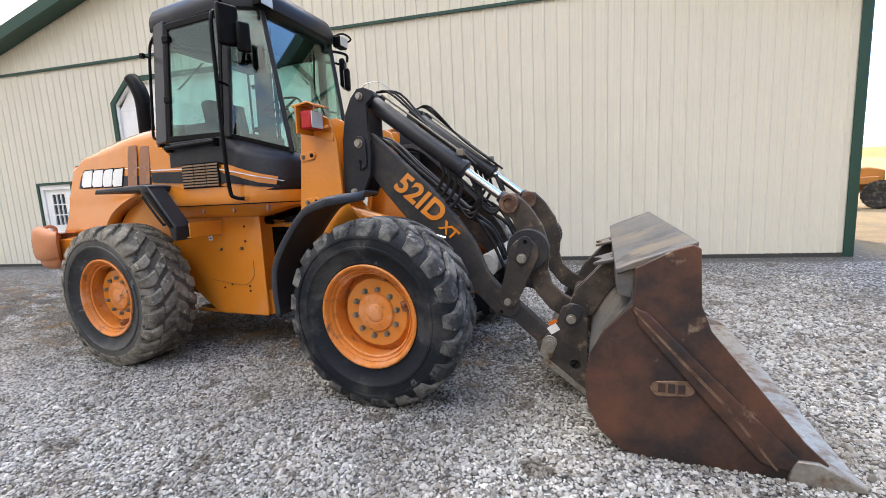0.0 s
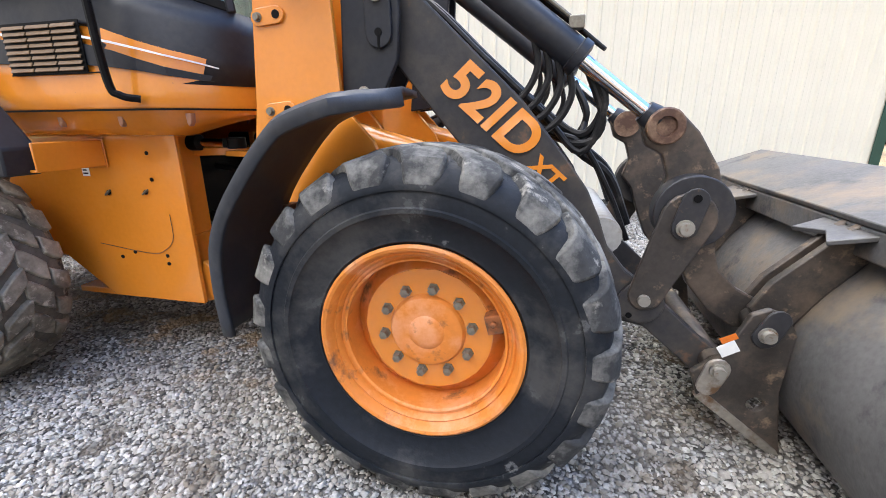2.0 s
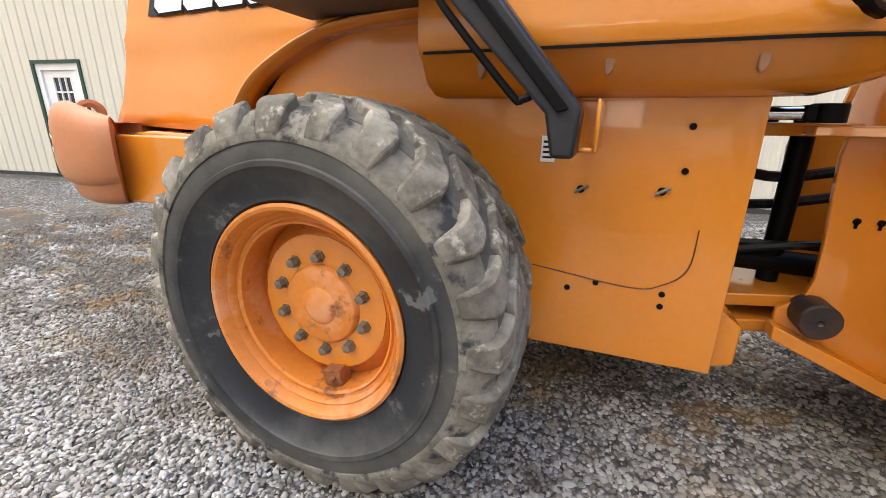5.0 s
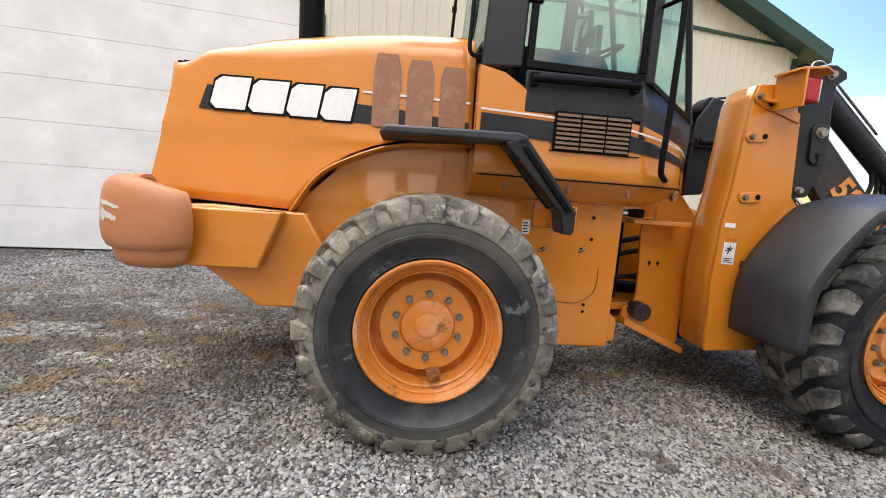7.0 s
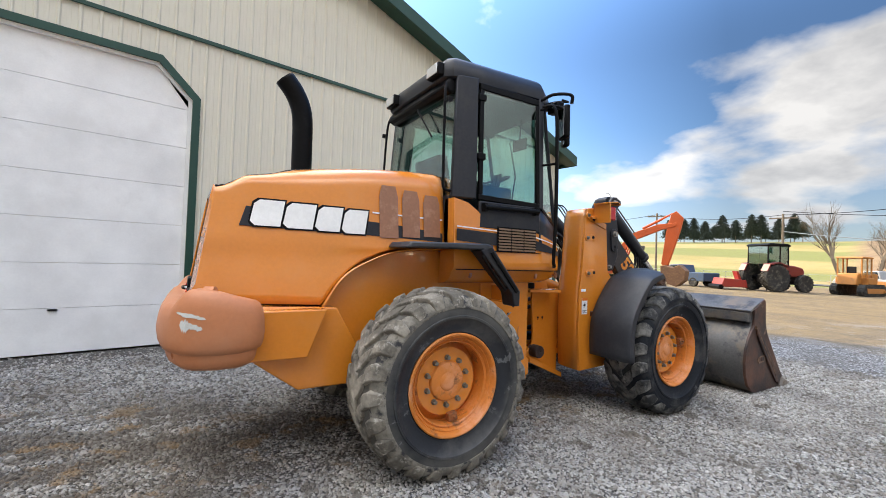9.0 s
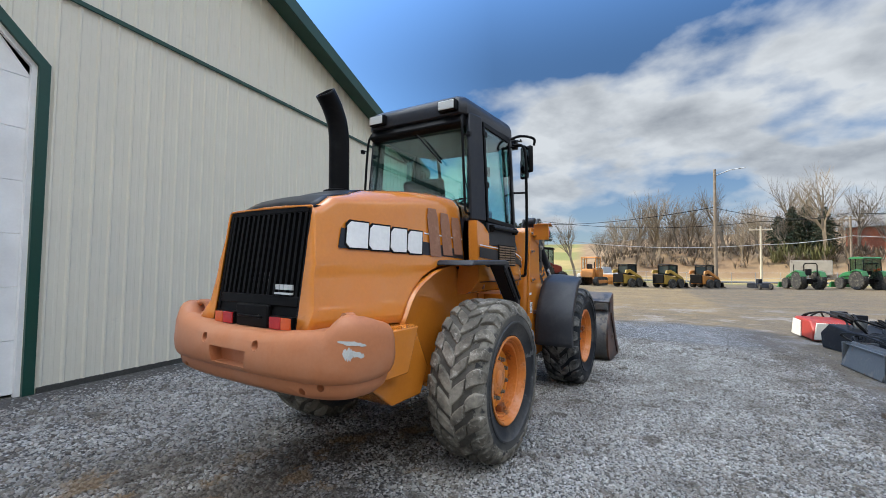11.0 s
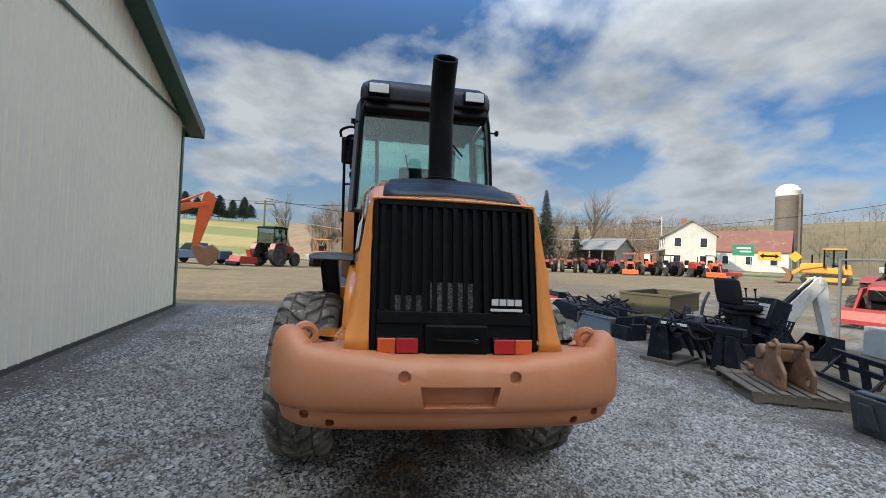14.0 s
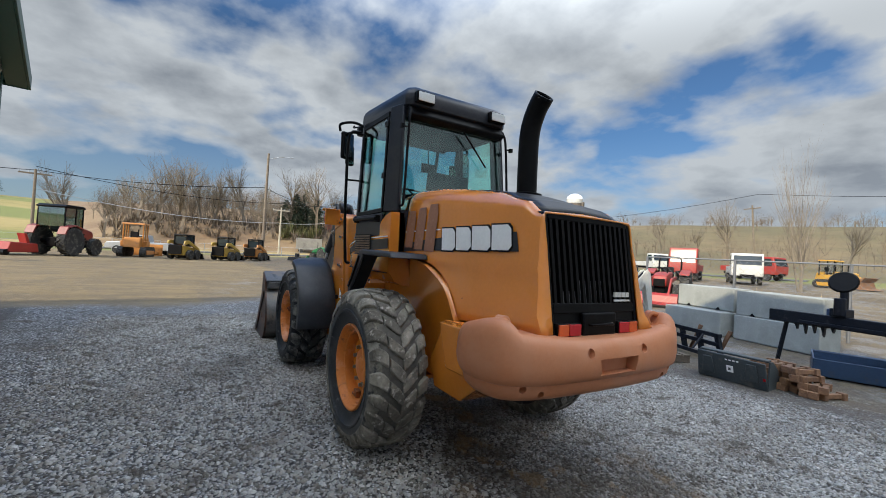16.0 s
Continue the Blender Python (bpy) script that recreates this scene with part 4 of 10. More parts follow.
def hood_section(x):
    """Right half of the hood's cross-section at x, from the lower edge to the crown."""
    u = (x + 1.545) / 1.765                                   # 0 at the grille, 1 at the cab
    top = 2.02 + 0.24 * (1 - (1 - u) ** 1.8) - 0.055 * (1 - smooth(0.0, 0.075, u))
    bottom = lerp_table([(-1.7, 1.20), (-0.80, 1.165), (-0.72, 1.29), (-0.62, 1.40), (-0.50, 1.49), (-0.36, 1.555), (-0.18, 1.605), (0.0, 1.625), (0.3, 1.63)], x)
    w = 0.49 + 0.085 * smooth(0, 0.8, u)
    crease = 1.60
    pts = []
    yb = w + 0.045
    for k in range(8):                                      # lower flank with a soft flare
        v = k / 7
        z = bottom + (max(crease, bottom + 0.05) - bottom) * v
        f = smooth(0, 1, (crease - z) / 0.42)
        bulge = 0.022 * math.exp(-((z - 1.585) / 0.03) ** 2)
        pts.append((w + 0.012 + 0.05 * f + bulge * 0.4, z))
    r = 0.06 + 0.10 * smooth(0.0, 0.45, u)
    zs = top - r
    z0 = pts[-1][1]
    for k in range(1, 6):
        v = k / 6
        pts.append((w + 0.012 - 0.045 * v, z0 + (zs - z0) * v))
    for k in range(8):
        a = radians(90 * k / 7)
        pts.append((w - 0.033 - r + r * math.cos(a) * 1.0, zs + r * math.sin(a)))
    y1 = pts[-1][0]
    for k in range(1, 5):
        v = k / 4
        pts.append((y1 * (1 - v), top + 0.02 * math.sin(v * math.pi / 2)))
    return pts


def build_hood(loader):
    xs = [-1.585 + 1.805 * k / 46 for k in range(47)]
    bm = bmesh.new()
    rows = []
    for i, x in enumerate(xs):
        half = hood_section(x)
        full = [(-y, z) for y, z in half] + [(y, z) for y, z in half[-2::-1]]
        row = []
        for y, z in full:
            lean = 0.115 * (z - 1.2) / 0.8 * (1.0 if i < 8 else max(0.0, 1 - (i - 8) / 8))
            foot = -0.05 * smooth(1.32, 1.18, z) * max(0.0, 1 - i / 5)
            row.append(bm.verts.new((x + lean + foot, y, z)))
        rows.append(row)
    for a, b in zip(rows, rows[1:]):
        for k in range(len(a) - 1):
            bm.faces.new((a[k], a[k + 1], b[k + 1], b[k]))
    # rear lip turned in towards the grille
    lip = []
    for v in rows[0]:
        y, z = v.co.y, v.co.z
        iny = max(-0.425, min(0.425, y * 0.88)) if z < 1.78 else max(-0.425, min(0.425, y * 1.4))
        inz = min(1.965, z)
        lip.append(bm.verts.new((-1.606 + 0.115 * (inz - 1.2) / 0.8, iny * 1.03, inz)))
    for k in range(len(lip) - 1):
        bm.faces.new((rows[0][k + 1], rows[0][k], lip[k], lip[k + 1]))
    hood = part("hood", bm, ORANGE, loader, "rounded orange engine hood, faded on top", smooth=True, solid=0.012, angle=40)
    # dark rear top panel
    bm = bmesh.new()
    grid = []
    for x in [-1.54 + 0.87 * k / 14 for k in range(15)]:
        t = hood_section(x)[-1][1]
        wide = hood_section(x)[-5][0]
        grid.append([bm.verts.new((x + 0.115 * (t - 1.2) / 0.8 * max(0.0, min(1.0, (-1.0 - x) / 0.25)), wide * v, t + 0.008 - 0.02 * (1 - math.cos(v * math.pi / 2)) )) for v in (-0.97, -0.75, -0.4, 0, 0.4, 0.75, 0.97)])
    for a, b in zip(grid, grid[1:]):
        for k in range(6):
            bm.faces.new((a[k], a[k + 1], b[k + 1], b[k]))
    part("hood_top_panel", bm, DARK, hood, "glossy dark top panel", smooth=True, solid=0.006, angle=50)
    part("top_rim", aprism([(-1.487, 1.93), (-1.478, 1.965), (-1.43, 1.978), (-1.40, 1.93)], -0.41, 0.41), BLACK, hood, bevel=0.008)
    # flank graphics: dark band, plain pale blocks for the maker's mark, hairline
    mirrored(lambda s: hood_graphics(hood, s))


def flank_y(x, z):
    half = hood_section(x)
    for (y0, z0), (y1, z1) in zip(half, half[1:]):
        if z0 <= z <= z1:
            return y0 + (y1 - y0) * (z - z0) / max(1e-6, z1 - z0)
    return half[9][0]


def decal(pts, lift, s, mat, name, parent, label="", depth=0.003, nx=1):
    """A thin plate that follows the hood's flank; pts are (x, z) corners."""
    bm = bmesh.new()
    outer = [bm.verts.new((x, s * (flank_y(x, z) + lift + depth), z)) for x, z in pts]
    inner = [bm.verts.new((x, s * (flank_y(x, z) + lift), z)) for x, z in pts]
    n = len(pts)
    bm.faces.new(outer)
    bm.faces.new(inner[::-1])
    for i in range(n):
        bm.faces.new((outer[i], inner[i], inner[(i + 1) % n], outer[(i + 1) % n]))
    return part(name, bm, mat, parent, label)


def hood_graphics(hood, s):
    lean = lambda z: 0.05 * (z - 1.7)
    x = -1.33
    cols = [-1.34, -1.15, -0.95, -0.75, -0.55, -0.36, -0.2, -0.1, 0.0, 0.1, 0.2]
    for i, (x0, x1) in enumerate(zip(cols, cols[1:])):
        z0, z1 = 1.700 - 0.004 * i, 1.835 - 0.010 * i
        sh = 0.04 if i == 0 else 0.0
        b = decal([(x0, z0), (x1, z0 - 0.004), (x1, z1 - 0.010), (x0 + sh, z1)], 0.0075, s, DARK, "dark_band", hood)
    # five slanted pale blocks stand for the lettering
    bx = -1.275
    for k, w in enumerate((0.205, 0.21, 0.185, 0.185)):
        top, low = 1.885 - 0.006 * k, 1.705 - 0.006 * k
        sl = 0.03
        cut_ = 0.03
        q = [(bx, low + cut_), (bx + cut_, low), (bx + w - 0.012, low), (bx + w - 0.012 + sl * 0.5, (low + top) / 2), (bx + w - 0.012 + sl, top), (bx + sl + cut_, top), (bx + sl * 0.8, top - cut_)]
        decal([(a + (0.012 if j in (2, 3, 4) else -0.012), z + (0.012 if j in (4, 5, 6) else -0.012)) for j, (a, z) in enumerate(q)], 0.0115, s, BLACK, "logo_outline", hood)
        decal(q, 0.0155, s, WHITE, "logo_block", hood, "plain pale logo block")
        bx += w + 0.006
    xs = [-0.42 + 0.62 * k / 6 for k in range(7)]
    for x0, x1 in zip(xs, xs[1:]):
        decal([(x0, 1.855 - 0.02 * (x0 + 0.42)), (x1, 1.855 - 0.02 * (x1 + 0.42)), (x1, 1.866 - 0.02 * (x1 + 0.42)), (x0, 1.866 - 0.02 * (x0 + 0.42))], 0.012, s, WHITE, "pin_stripe", hood)
    for k in range(3):
        x0 = -0.365 + 0.192 * k
        x1 = x0 + 0.155
        zt, zb = 2.085 - 0.02 * k, 1.67 + 0.014 * k
        for j in range(5):
            za, zc = zb + (zt - zb) * j / 5, zb + (zt - zb) * (j + 1) / 5
            ins = 0.02 if j == 4 else 0
            decal([(x0, za), (x1, za), (x1 - ins, zc), (x0 + ins, zc)], 0.016, s, SLOT, "vent_insert", hood, "faded brown vent insert")


def build_rear(loader):
    # grille
    def gx(z):
        return -1.585 + 0.115 * (z - 1.2) / 0.8
    bm = bmesh.new()
    prism(bm, [(gx(1.17) + 0.02, 1.17), (gx(1.97) + 0.02, 1.97), (gx(1.97) + 0.06, 1.97), (gx(1.17) + 0.06, 1.17)], -0.43, 0.43)
    grille = part("grille", bm, BLACK, loader, "black upright slatted radiator grille")
    bm = bmesh.new()
    for y0, y1 in ((-0.435, -0.405), (0.405, 0.435)):
        prism(bm, [(gx(1.17) - 0.012, 1.17), (gx(1.965) - 0.012, 1.965), (gx(1.965) + 0.02, 1.965), (gx(1.17) + 0.02, 1.17)], y0, y1)
    for z0, z1 in ((1.32, 1.385), (1.925, 1.968)):
        prism(bm, [(gx(z0) - 0.013, z0), (gx(z1) - 0.013, z1), (gx(z1) + 0.02, z1), (gx(z0) + 0.02, z0)], -0.405, 0.405)
    part("grille_frame", bm, BLACK, grille, bevel=0.006)
    n = 15
    for k in range(n):
        y = -0.378 + 0.756 * k / (n - 1)
        bm = bmesh.new()
        prism(bm, [(gx(1.385) - 0.012, 1.385), (gx(1.925) - 0.012, 1.925), (gx(1.925) + 0.02, 1.925), (gx(1.385) + 0.02, 1.385)], y - 0.012, y + 0.012)
        part("slat", bm, BLACK, grille)
    bm = bmesh.new()
    prism(bm, [(gx(1.17) - 0.002, 1.17), (gx(1.32) - 0.002, 1.32), (gx(1.32) + 0.03, 1.32), (gx(1.17) + 0.03, 1.17)], -0.405, 0.405)
    part("lower_panel", bm, BLACK, grille)
    bm = abox(gx(1.24) - 0.035, gx(1.24), -0.165, 0.165, 1.175, 1.325)
    hatch = part("latch_plate", bm, BLACK, grille, "black latch plate with pull handle", bevel=0.012)
    bm = atube(curve([(gx(1.24) - 0.035, 0.11, 1.245), (gx(1.24) - 0.06, 0.09, 1.25), (gx(1.24) - 0.06, -0.09, 1.25), (gx(1.24) - 0.035, -0.11, 1.245)], 4), 0.008, 8)
    part("pull_handle", bm, BLACK, hatch)
    part("lock", alathe([(gx(1.24) - 0.05, 0.0), (gx(1.24) - 0.05, 0.012), (gx(1.24) - 0.03, 0.012)], 12, "x", (0, -0.1, 1.25)), CHROME, hatch)
    for s in (-1, 1):
        y0, y1 = sorted((s * 0.19, s * 0.40))
        bm = abox(gx(1.22) - 0.03, gx(1.22) + 0.01, y0, y1, 1.178, 1.262)
        lamp = part("tail_lamp", bm, BLACK, loader, "rectangular tail lamp, red and amber", bevel=0.004)
        a = s * 0.305
        for nm, q0, q1, mat in (("red_lens", s * 0.195, a - s * 0.002, REDLENS), ("turn_lens", a + s * 0.002, s * 0.395, ORANGELENS)):
            bm = abox(gx(1.22) - 0.042, gx(1.22) - 0.031, min(q0, q1), max(q0, q1), 1.183, 1.257)
            part(nm, bm, mat, lamp, bevel=0.004)
    for y0, y1, z0, z1 in ((-0.10, 0.13, 1.385, 1.53), (0.17, 0.33, 1.385, 1.46)):
        bm = bmesh.new()
        prism(bm, [(gx(z0) + 0.008, z0), (gx(z1) + 0.008, z1), (gx(z1) + 0.018, z1), (gx(z0) + 0.018, z0)], y0, y1)
        part("screen_plate", bm, SCREEN, grille, "grey perforated screen behind the slats")
    # small pale mark on the grille
    bm = bmesh.new()
    for k in range(4):
        y = -0.19 - 0.042 * k
        box(bm, gx(1.44) - 0.024, gx(1.44) - 0.013, y - 0.035, y, 1.425, 1.458)
    box(bm, gx(1.41) - 0.024, gx(1.41) - 0.013, -0.355, -0.185, 1.395, 1.408)
    part("logo_badge", bm, LAMPGLASS, grille, "small pale plain badge")
    # counterweight
    base = [(-1.215, 0.885), (-1.235, 0.912), (-1.28, 0.932), (-1.34, 0.945), (-1.46, 0.95), (-1.56, 0.925), (-1.61, 0.90), (-1.645, 0.865), (-1.675, 0.825), (-1.70, 0.78), (-1.735, 0.66), (-1.755, 0.50), (-1.765, 0.30), (-1.77, 0.10)]
    base = [(x, y * 0.965) for x, y in base]
    path = [(x, -y) for x, y in base] + [(x, y) for x, y in base[::-1]]
    bm = bmesh.new()
    rows = []
    for i, (x, y) in enumerate(path):
        a, b = path[max(0, i - 1)], path[min(len(path) - 1, i + 1)]
        d = Vector((b[0] - a[0], b[1] - a[1], 0)).normalized()
        nrm = Vector((-d.y, d.x, 0))
        if nrm.dot(Vector((x + 1.2, y, 0))) < 0:
            nrm = -nrm
        t = abs(y) / 0.95
        top = 1.178 + 0.035 * smooth(0.35, 0.66, t) + 0.09 * smooth(0.76, 0.90, t)
        low = 0.822
        end = smooth(-1.36, -1.215, x)
        top -= 0.045 * smooth(-1.52, -1.36, x) + 0.022 * end
        low += 0.015 * end
        floor_ = min(top, 1.205)
        inn = 0.30
        prof = [(-inn, low), (-0.15, low), (-0.085, low + 0.010), (-0.048, low + 0.04), (-0.036, low + 0.08), (-0.034, low + 0.105), (-0.010, low + 0.118), (0.004, low + 0.15), (0.012, low + 0.21), (0.006, top - 0.10), (-0.006, top - 0.05), (-0.028, top - 0.016), (-0.055, top - 0.002), (-0.085, top), (-0.115, floor_ + (top - floor_) * 0.8), (-0.135, floor_ + (top - floor_) * 0.35), (-0.15, floor_), (-inn, floor_)]
        rows.append([bm.verts.new((x + nrm.x * o, y + nrm.y * o, z)) for o, z in prof])
    for a, b in zip(rows, rows[1:]):
        m = len(a)
        for k in range(m):
            bm.faces.new((a[k], a[(k + 1) % m], b[(k + 1) % m], b[k]))
    bm.faces.new(rows[0])
    bm.faces.new(rows[-1][::-1])
    bumper = part("counterweight", bm, FADED, loader, "faded orange cast counterweight bumper with scraped corner", smooth=True, angle=50)
    tool = bmesh.new()
    prism(tool, [(-0.17, 0.965), (-0.19, 1.065), (0.19, 1.065), (0.17, 0.965)], -1.90, -1.70, "x")
    for y in (-0.265, 0.265):
        lathe(tool, [(-1.9, 0.030), (-1.735, 0.030)], 20, "x", (0, y, 1.105))
    for y, z in ((-0.72, 0.91), (0.72, 0.91), (-0.60, 0.875), (0.60, 0.875)):
        lathe(tool, [(-1.95, 0.022), (-1.62, 0.022)], 14, "x", (0, y, z))
    cut(bumper, tool)
    for p in bumper.data.polygons:
        p.use_smooth = True
    bumper.data.set_sharp_from_angle(angle=radians(40))
    for s in (-1, 1):
        bm = bmesh.new()
        lathe(bm, [(-0.028, 0.030), (0.028, 0.030), (0.034, 0.045), (0.028, 0.062), (-0.028, 0.062), (-0.034, 0.045)], 24, "y", (0, 0, 0), closed=True)
        box(bm, -0.055, 0.055, -0.027, 0.027, -0.09, -0.045)
        bmesh.ops.transform(bm, matrix=Matrix.Translation((-1.50, s * 0.755, 1.248)) @ Matrix.Rotation(radians(90) + s * 0.35, 4, "Z"), verts=bm.verts)
        part("lifting_eye", bm, FADED, bumper, smooth=True, angle=35)
    tree = BVHTree.FromPolygons([v.co for v in bumper.data.vertices], [tuple(p.vertices) for p in bumper.data.polygons])
    rng = random.Random(8)
    for x0, y0, z0, w, h in ((-1.60, -0.906, 1.155, 0.10, 0.012), (-1.63, -0.886, 1.10, 0.035, 0.035), (-1.585, -0.917, 1.095, 0.06, 0.018)):
        bm = bmesh.new()
        u = Vector((math.cos(radians(-52)), math.sin(radians(-52)), 0))
        grid = []
        for i in range(13):
            r = -1 + i / 6
            lo, hi = (-h * (1 - r * r) ** 0.5 * rng.uniform(0.5, 1.2), h * (1 - r * r) ** 0.5 * rng.uniform(0.5, 1.2))
            col = []
            for j in range(4):
                q = Vector((x0, y0, z0)) + u * (w * r) + Vector((0, 0, lo + (hi - lo) * j / 3 + 0.003 * (j > 1) - 0.15 * w * r))
                near, normal, _, _ = tree.find_nearest(q)
                if normal.dot(near - Vector((-1.2, 0, near.z))) < 0:
                    normal = -normal
                col.append(bm.verts.new(near + normal * 0.0025))
            grid.append(col)
        for p, q in zip(grid, grid[1:]):
            for j in range(3):
                bm.faces.new((p[j], p[j + 1], q[j + 1], q[j]))
        part("scrape_mark", bm, LAMPGLASS, bumper, "bare scraped metal patch", smooth=True)


def build_rear_frame(loader):
    frame_ob = None
    bm = bmesh.new()
    prism(bm, [(-1.50, 0.90), (-1.25, 0.82), (-0.95, 0.60), (-0.60, 0.60), (-0.50, 0.80), (-0.70, 1.15), (-1.22, 1.17), (-1.50, 1.15)], -0.66, 0.66)
    chassis = part("rear_frame", bm, ORANGE, loader, "welded orange rear frame", bevel=0.012)
    for s in (-1, 1):
        y0, y1 = sorted((s * 0.661, s * 0.77))
        bm = aprism([(-1.40, 0.84), (-0.92, 0.84), (-0.80, 1.155), (-1.40, 1.155)], y0, y1)
        part("side_box", bm, ORANGE, chassis, bevel=0.01)
        # long side plate behind the wheel and under the cab
        y0, y1 = sorted((s * 0.485, s * 0.51))
        bm = aprism([(-0.78, 1.20), (-0.78, 0.72), (-0.35, 0.60), (0.30, 0.62), (0.62, 0.375), (1.26, 0.375), (1.26, 1.335), (0.3, 1.40), (0.2, 1.62), (-0.1, 1.62), (-0.45, 1.52)], y0, y1)
        plate = part("side_plate", bm, ORANGE, chassis, "orange side plate with bolt holes", bevel=0.004)
        a, b = sorted((s * 0.5105, s * 0.5125))
        lab = part("warning_label", abox(0.60, 0.65, a, b, 1.10, 1.19), WHITE, plate, "small white safety label")
        for k in range(4):
            part("label_bar", abox(0.607, 0.642 - 0.008 * (k % 2), *sorted((s * 0.5127, s * 0.5137)), 1.112 + 0.018 * k, 1.12 + 0.018 * k), BLACK, lab)
        # inspection cover seam and holes
        seam = bmesh.new()
        yq = s * 0.512
        tube(seam, curve([(0.60, yq, 0.705), (0.95, yq, 0.665), (1.06, yq, 0.69), (1.13, yq, 0.76), (1.14, yq, 0.90)], 5), 0.002, 6)
        part("seam", seam, RUST, plate)
        holes = [(1.067, 1.23), (1.067, 1.09), (1.01, 1.02), (0.75, 1.01), (0.84, 0.665), (1.065, 0.655), (1.065, 0.608), (0.74, 0.63)]
        for i, (hx, hz) in enumerate(holes):
            bm = bmesh.new()
            r = 0.011 if i not in (2, 3) else 0.014
            lathe(bm, [(s * 0.509, 0.0), (s * 0.513, 0.0), (s * 0.513, r), (s * 0.509, r)][1:], 12, "y", (hx, 0, hz))
            part("bolt_hole", bm, BLACK, plate)
            if i in (2, 3):
                bm = atube([(hx - 0.02, s * 0.516, hz - 0.012), (hx + 0.025, s * 0.52, hz + 0.015)], 0.006, 6)
                part("pin_clip", bm, BOLT, plate)
        # inner fender skirt
        bm = bmesh.new()
        arc = [(p.x, p.y) for p in curve([Vector((x, z, 0)) for x, z in ((-0.80, 1.15), (-0.66, 1.36), (-0.48, 1.48), (-0.2, 1.58), (0.22, 1.61))], 4)]
        edge = [(bm.verts.new((x, s * 0.51, z - 0.02)), bm.verts.new((x, s * 0.64, z - 0.005))) for x, z in arc]
        for (p0, p1), (q0, q1) in zip(edge, edge[1:]):
            bm.faces.new((p0, q0, q1, p1))
        part("wheel_arch_lip", bm, ORANGE, chassis, smooth=True, solid=0.01, angle=60)
        bm = aprism([(1.16, 0.40), (1.16, 0.34), (1.34, 0.40), (1.34, 0.55), (1.25, 0.62)], s * 0.30 if s > 0 else -0.46, 0.46 if s > 0 else s * 0.30)
        part("hinge_bracket", bm, ORANGE, chassis, bevel=0.008)
    # bulkheads, hinge plates, drivetrain between the frames
    bm = bmesh.new()
    box(bm, 0.30, 1.18, -0.484, 0.484, 0.36, 0.40)
    box(bm, 1.12, 1.16, -0.484, 0.484, 0.42, 0.75)
    box(bm, 1.12, 1.16, -0.484, -0.25, 0.75, 1.32)
    box(bm, 1.12, 1.16, 0.25, 0.484, 0.75, 1.32)
    part("frame_bulkhead", bm, ORANGE, chassis, bevel=0.006)
    for z0, z1 in ((0.44, 0.49), (0.55, 0.60), (1.20, 1.245)):
        bm = aprism([(1.16, -0.30), (1.62, -0.16), (1.70, 0.0), (1.62, 0.16), (1.16, 0.30)], z0, z1, "z")
        part("hinge_plate", bm, ORANGE, chassis, bevel=0.005)
    part("drive_shaft", atube([(0.3, 0, 0.72), (2.4, 0, 0.66)], 0.05, 12), BLACK, chassis, smooth=True)
    part("hinge_pin", atube([(1.52, 0, 0.42), (1.52, 0, 1.27)], 0.04, 14), BLACK, chassis, smooth=True)
    for s in (-1, 1):
        body = atube([(0.95, s * 0.30, 1.275), (1.22, s * 0.30, 1.275)], 0.045, 14)
        cyl = part("steering_cylinder", body, BLACK, chassis, smooth=True)
        part("rod", atube([(1.22, s * 0.30, 1.275), (1.44, s * 0.31, 1.275)], 0.022, 12), CHROME, cyl, smooth=True)
        part("rod_eye", joined(lambda q: lathe(q, [(1.245, 0.05), (1.305, 0.05)], 16, "z", (1.47, s * 0.31, 0)), lambda q: box(q, 1.40, 1.47, s * 0.31 - 0.03, s * 0.31 + 0.03, 1.25, 1.30)), BLACK, cyl, bevel=0.005)
        part("steering_lug", aprism([(1.43, s * 0.26), (1.80, s * 0.26), (1.80, s * 0.44), (1.43, s * 0.36)], 1.205, 1.235, "z"), ORANGE, chassis, bevel=0.004)
    rng = random.Random(3)
    for k in range(4):
        y = rng.uniform(-0.20, 0.20)
        z = (0.84, 0.98, 1.12, 0.78)[k]
        bm = atube(curve([(1.0, y, z), (1.25, y + rng.uniform(-0.08, 0.08), z - rng.uniform(0.02, 0.12)), (1.5, y + rng.uniform(-0.1, 0.1), z - rng.uniform(0.0, 0.1)), (1.9, y * 0.7, z + rng.uniform(-0.08, 0.1))], 5), rng.choice([0.014, 0.018, 0.022]), 7)
        part("hydraulic_hose", bm, HOSE, chassis, smooth=True)
    bm = bmesh.new()
    box(bm, 0.55, 1.05, -0.32, 0.32, 0.62, 1.20)
    box(bm, 0.2, 0.6, -0.28, 0.28, 0.55, 1.0)
    part("transmission", bm, BLACK, chassis, bevel=0.03)
    # engine bay bottom and axles
    part("engine_block", abox(-1.3, 0.25, -0.40, 0.40, 0.80, 1.75), BLACK, chassis, bevel=0.02)
    for cx, nm in ((0.0, "rear_axle"), (2.75, "front_axle")):
        bm = bmesh.new()
        tube(bm, [(cx, -1.03, 0.648), (cx, -0.85, 0.648), (cx, -0.8, 0.648), (cx, -0.35, 0.648), (cx, -0.2, 0.648), (cx, 0.2, 0.648), (cx, 0.35, 0.648), (cx, 0.8, 0.648), (cx, 0.85, 0.648), (cx, 1.03, 0.648)], [0.24, 0.24, 0.13, 0.11, 0.19, 0.19, 0.11, 0.13, 0.24, 0.24], 18)
        part(nm, bm, ORANGE, loader, "orange axle housing", smooth=True, angle=35)


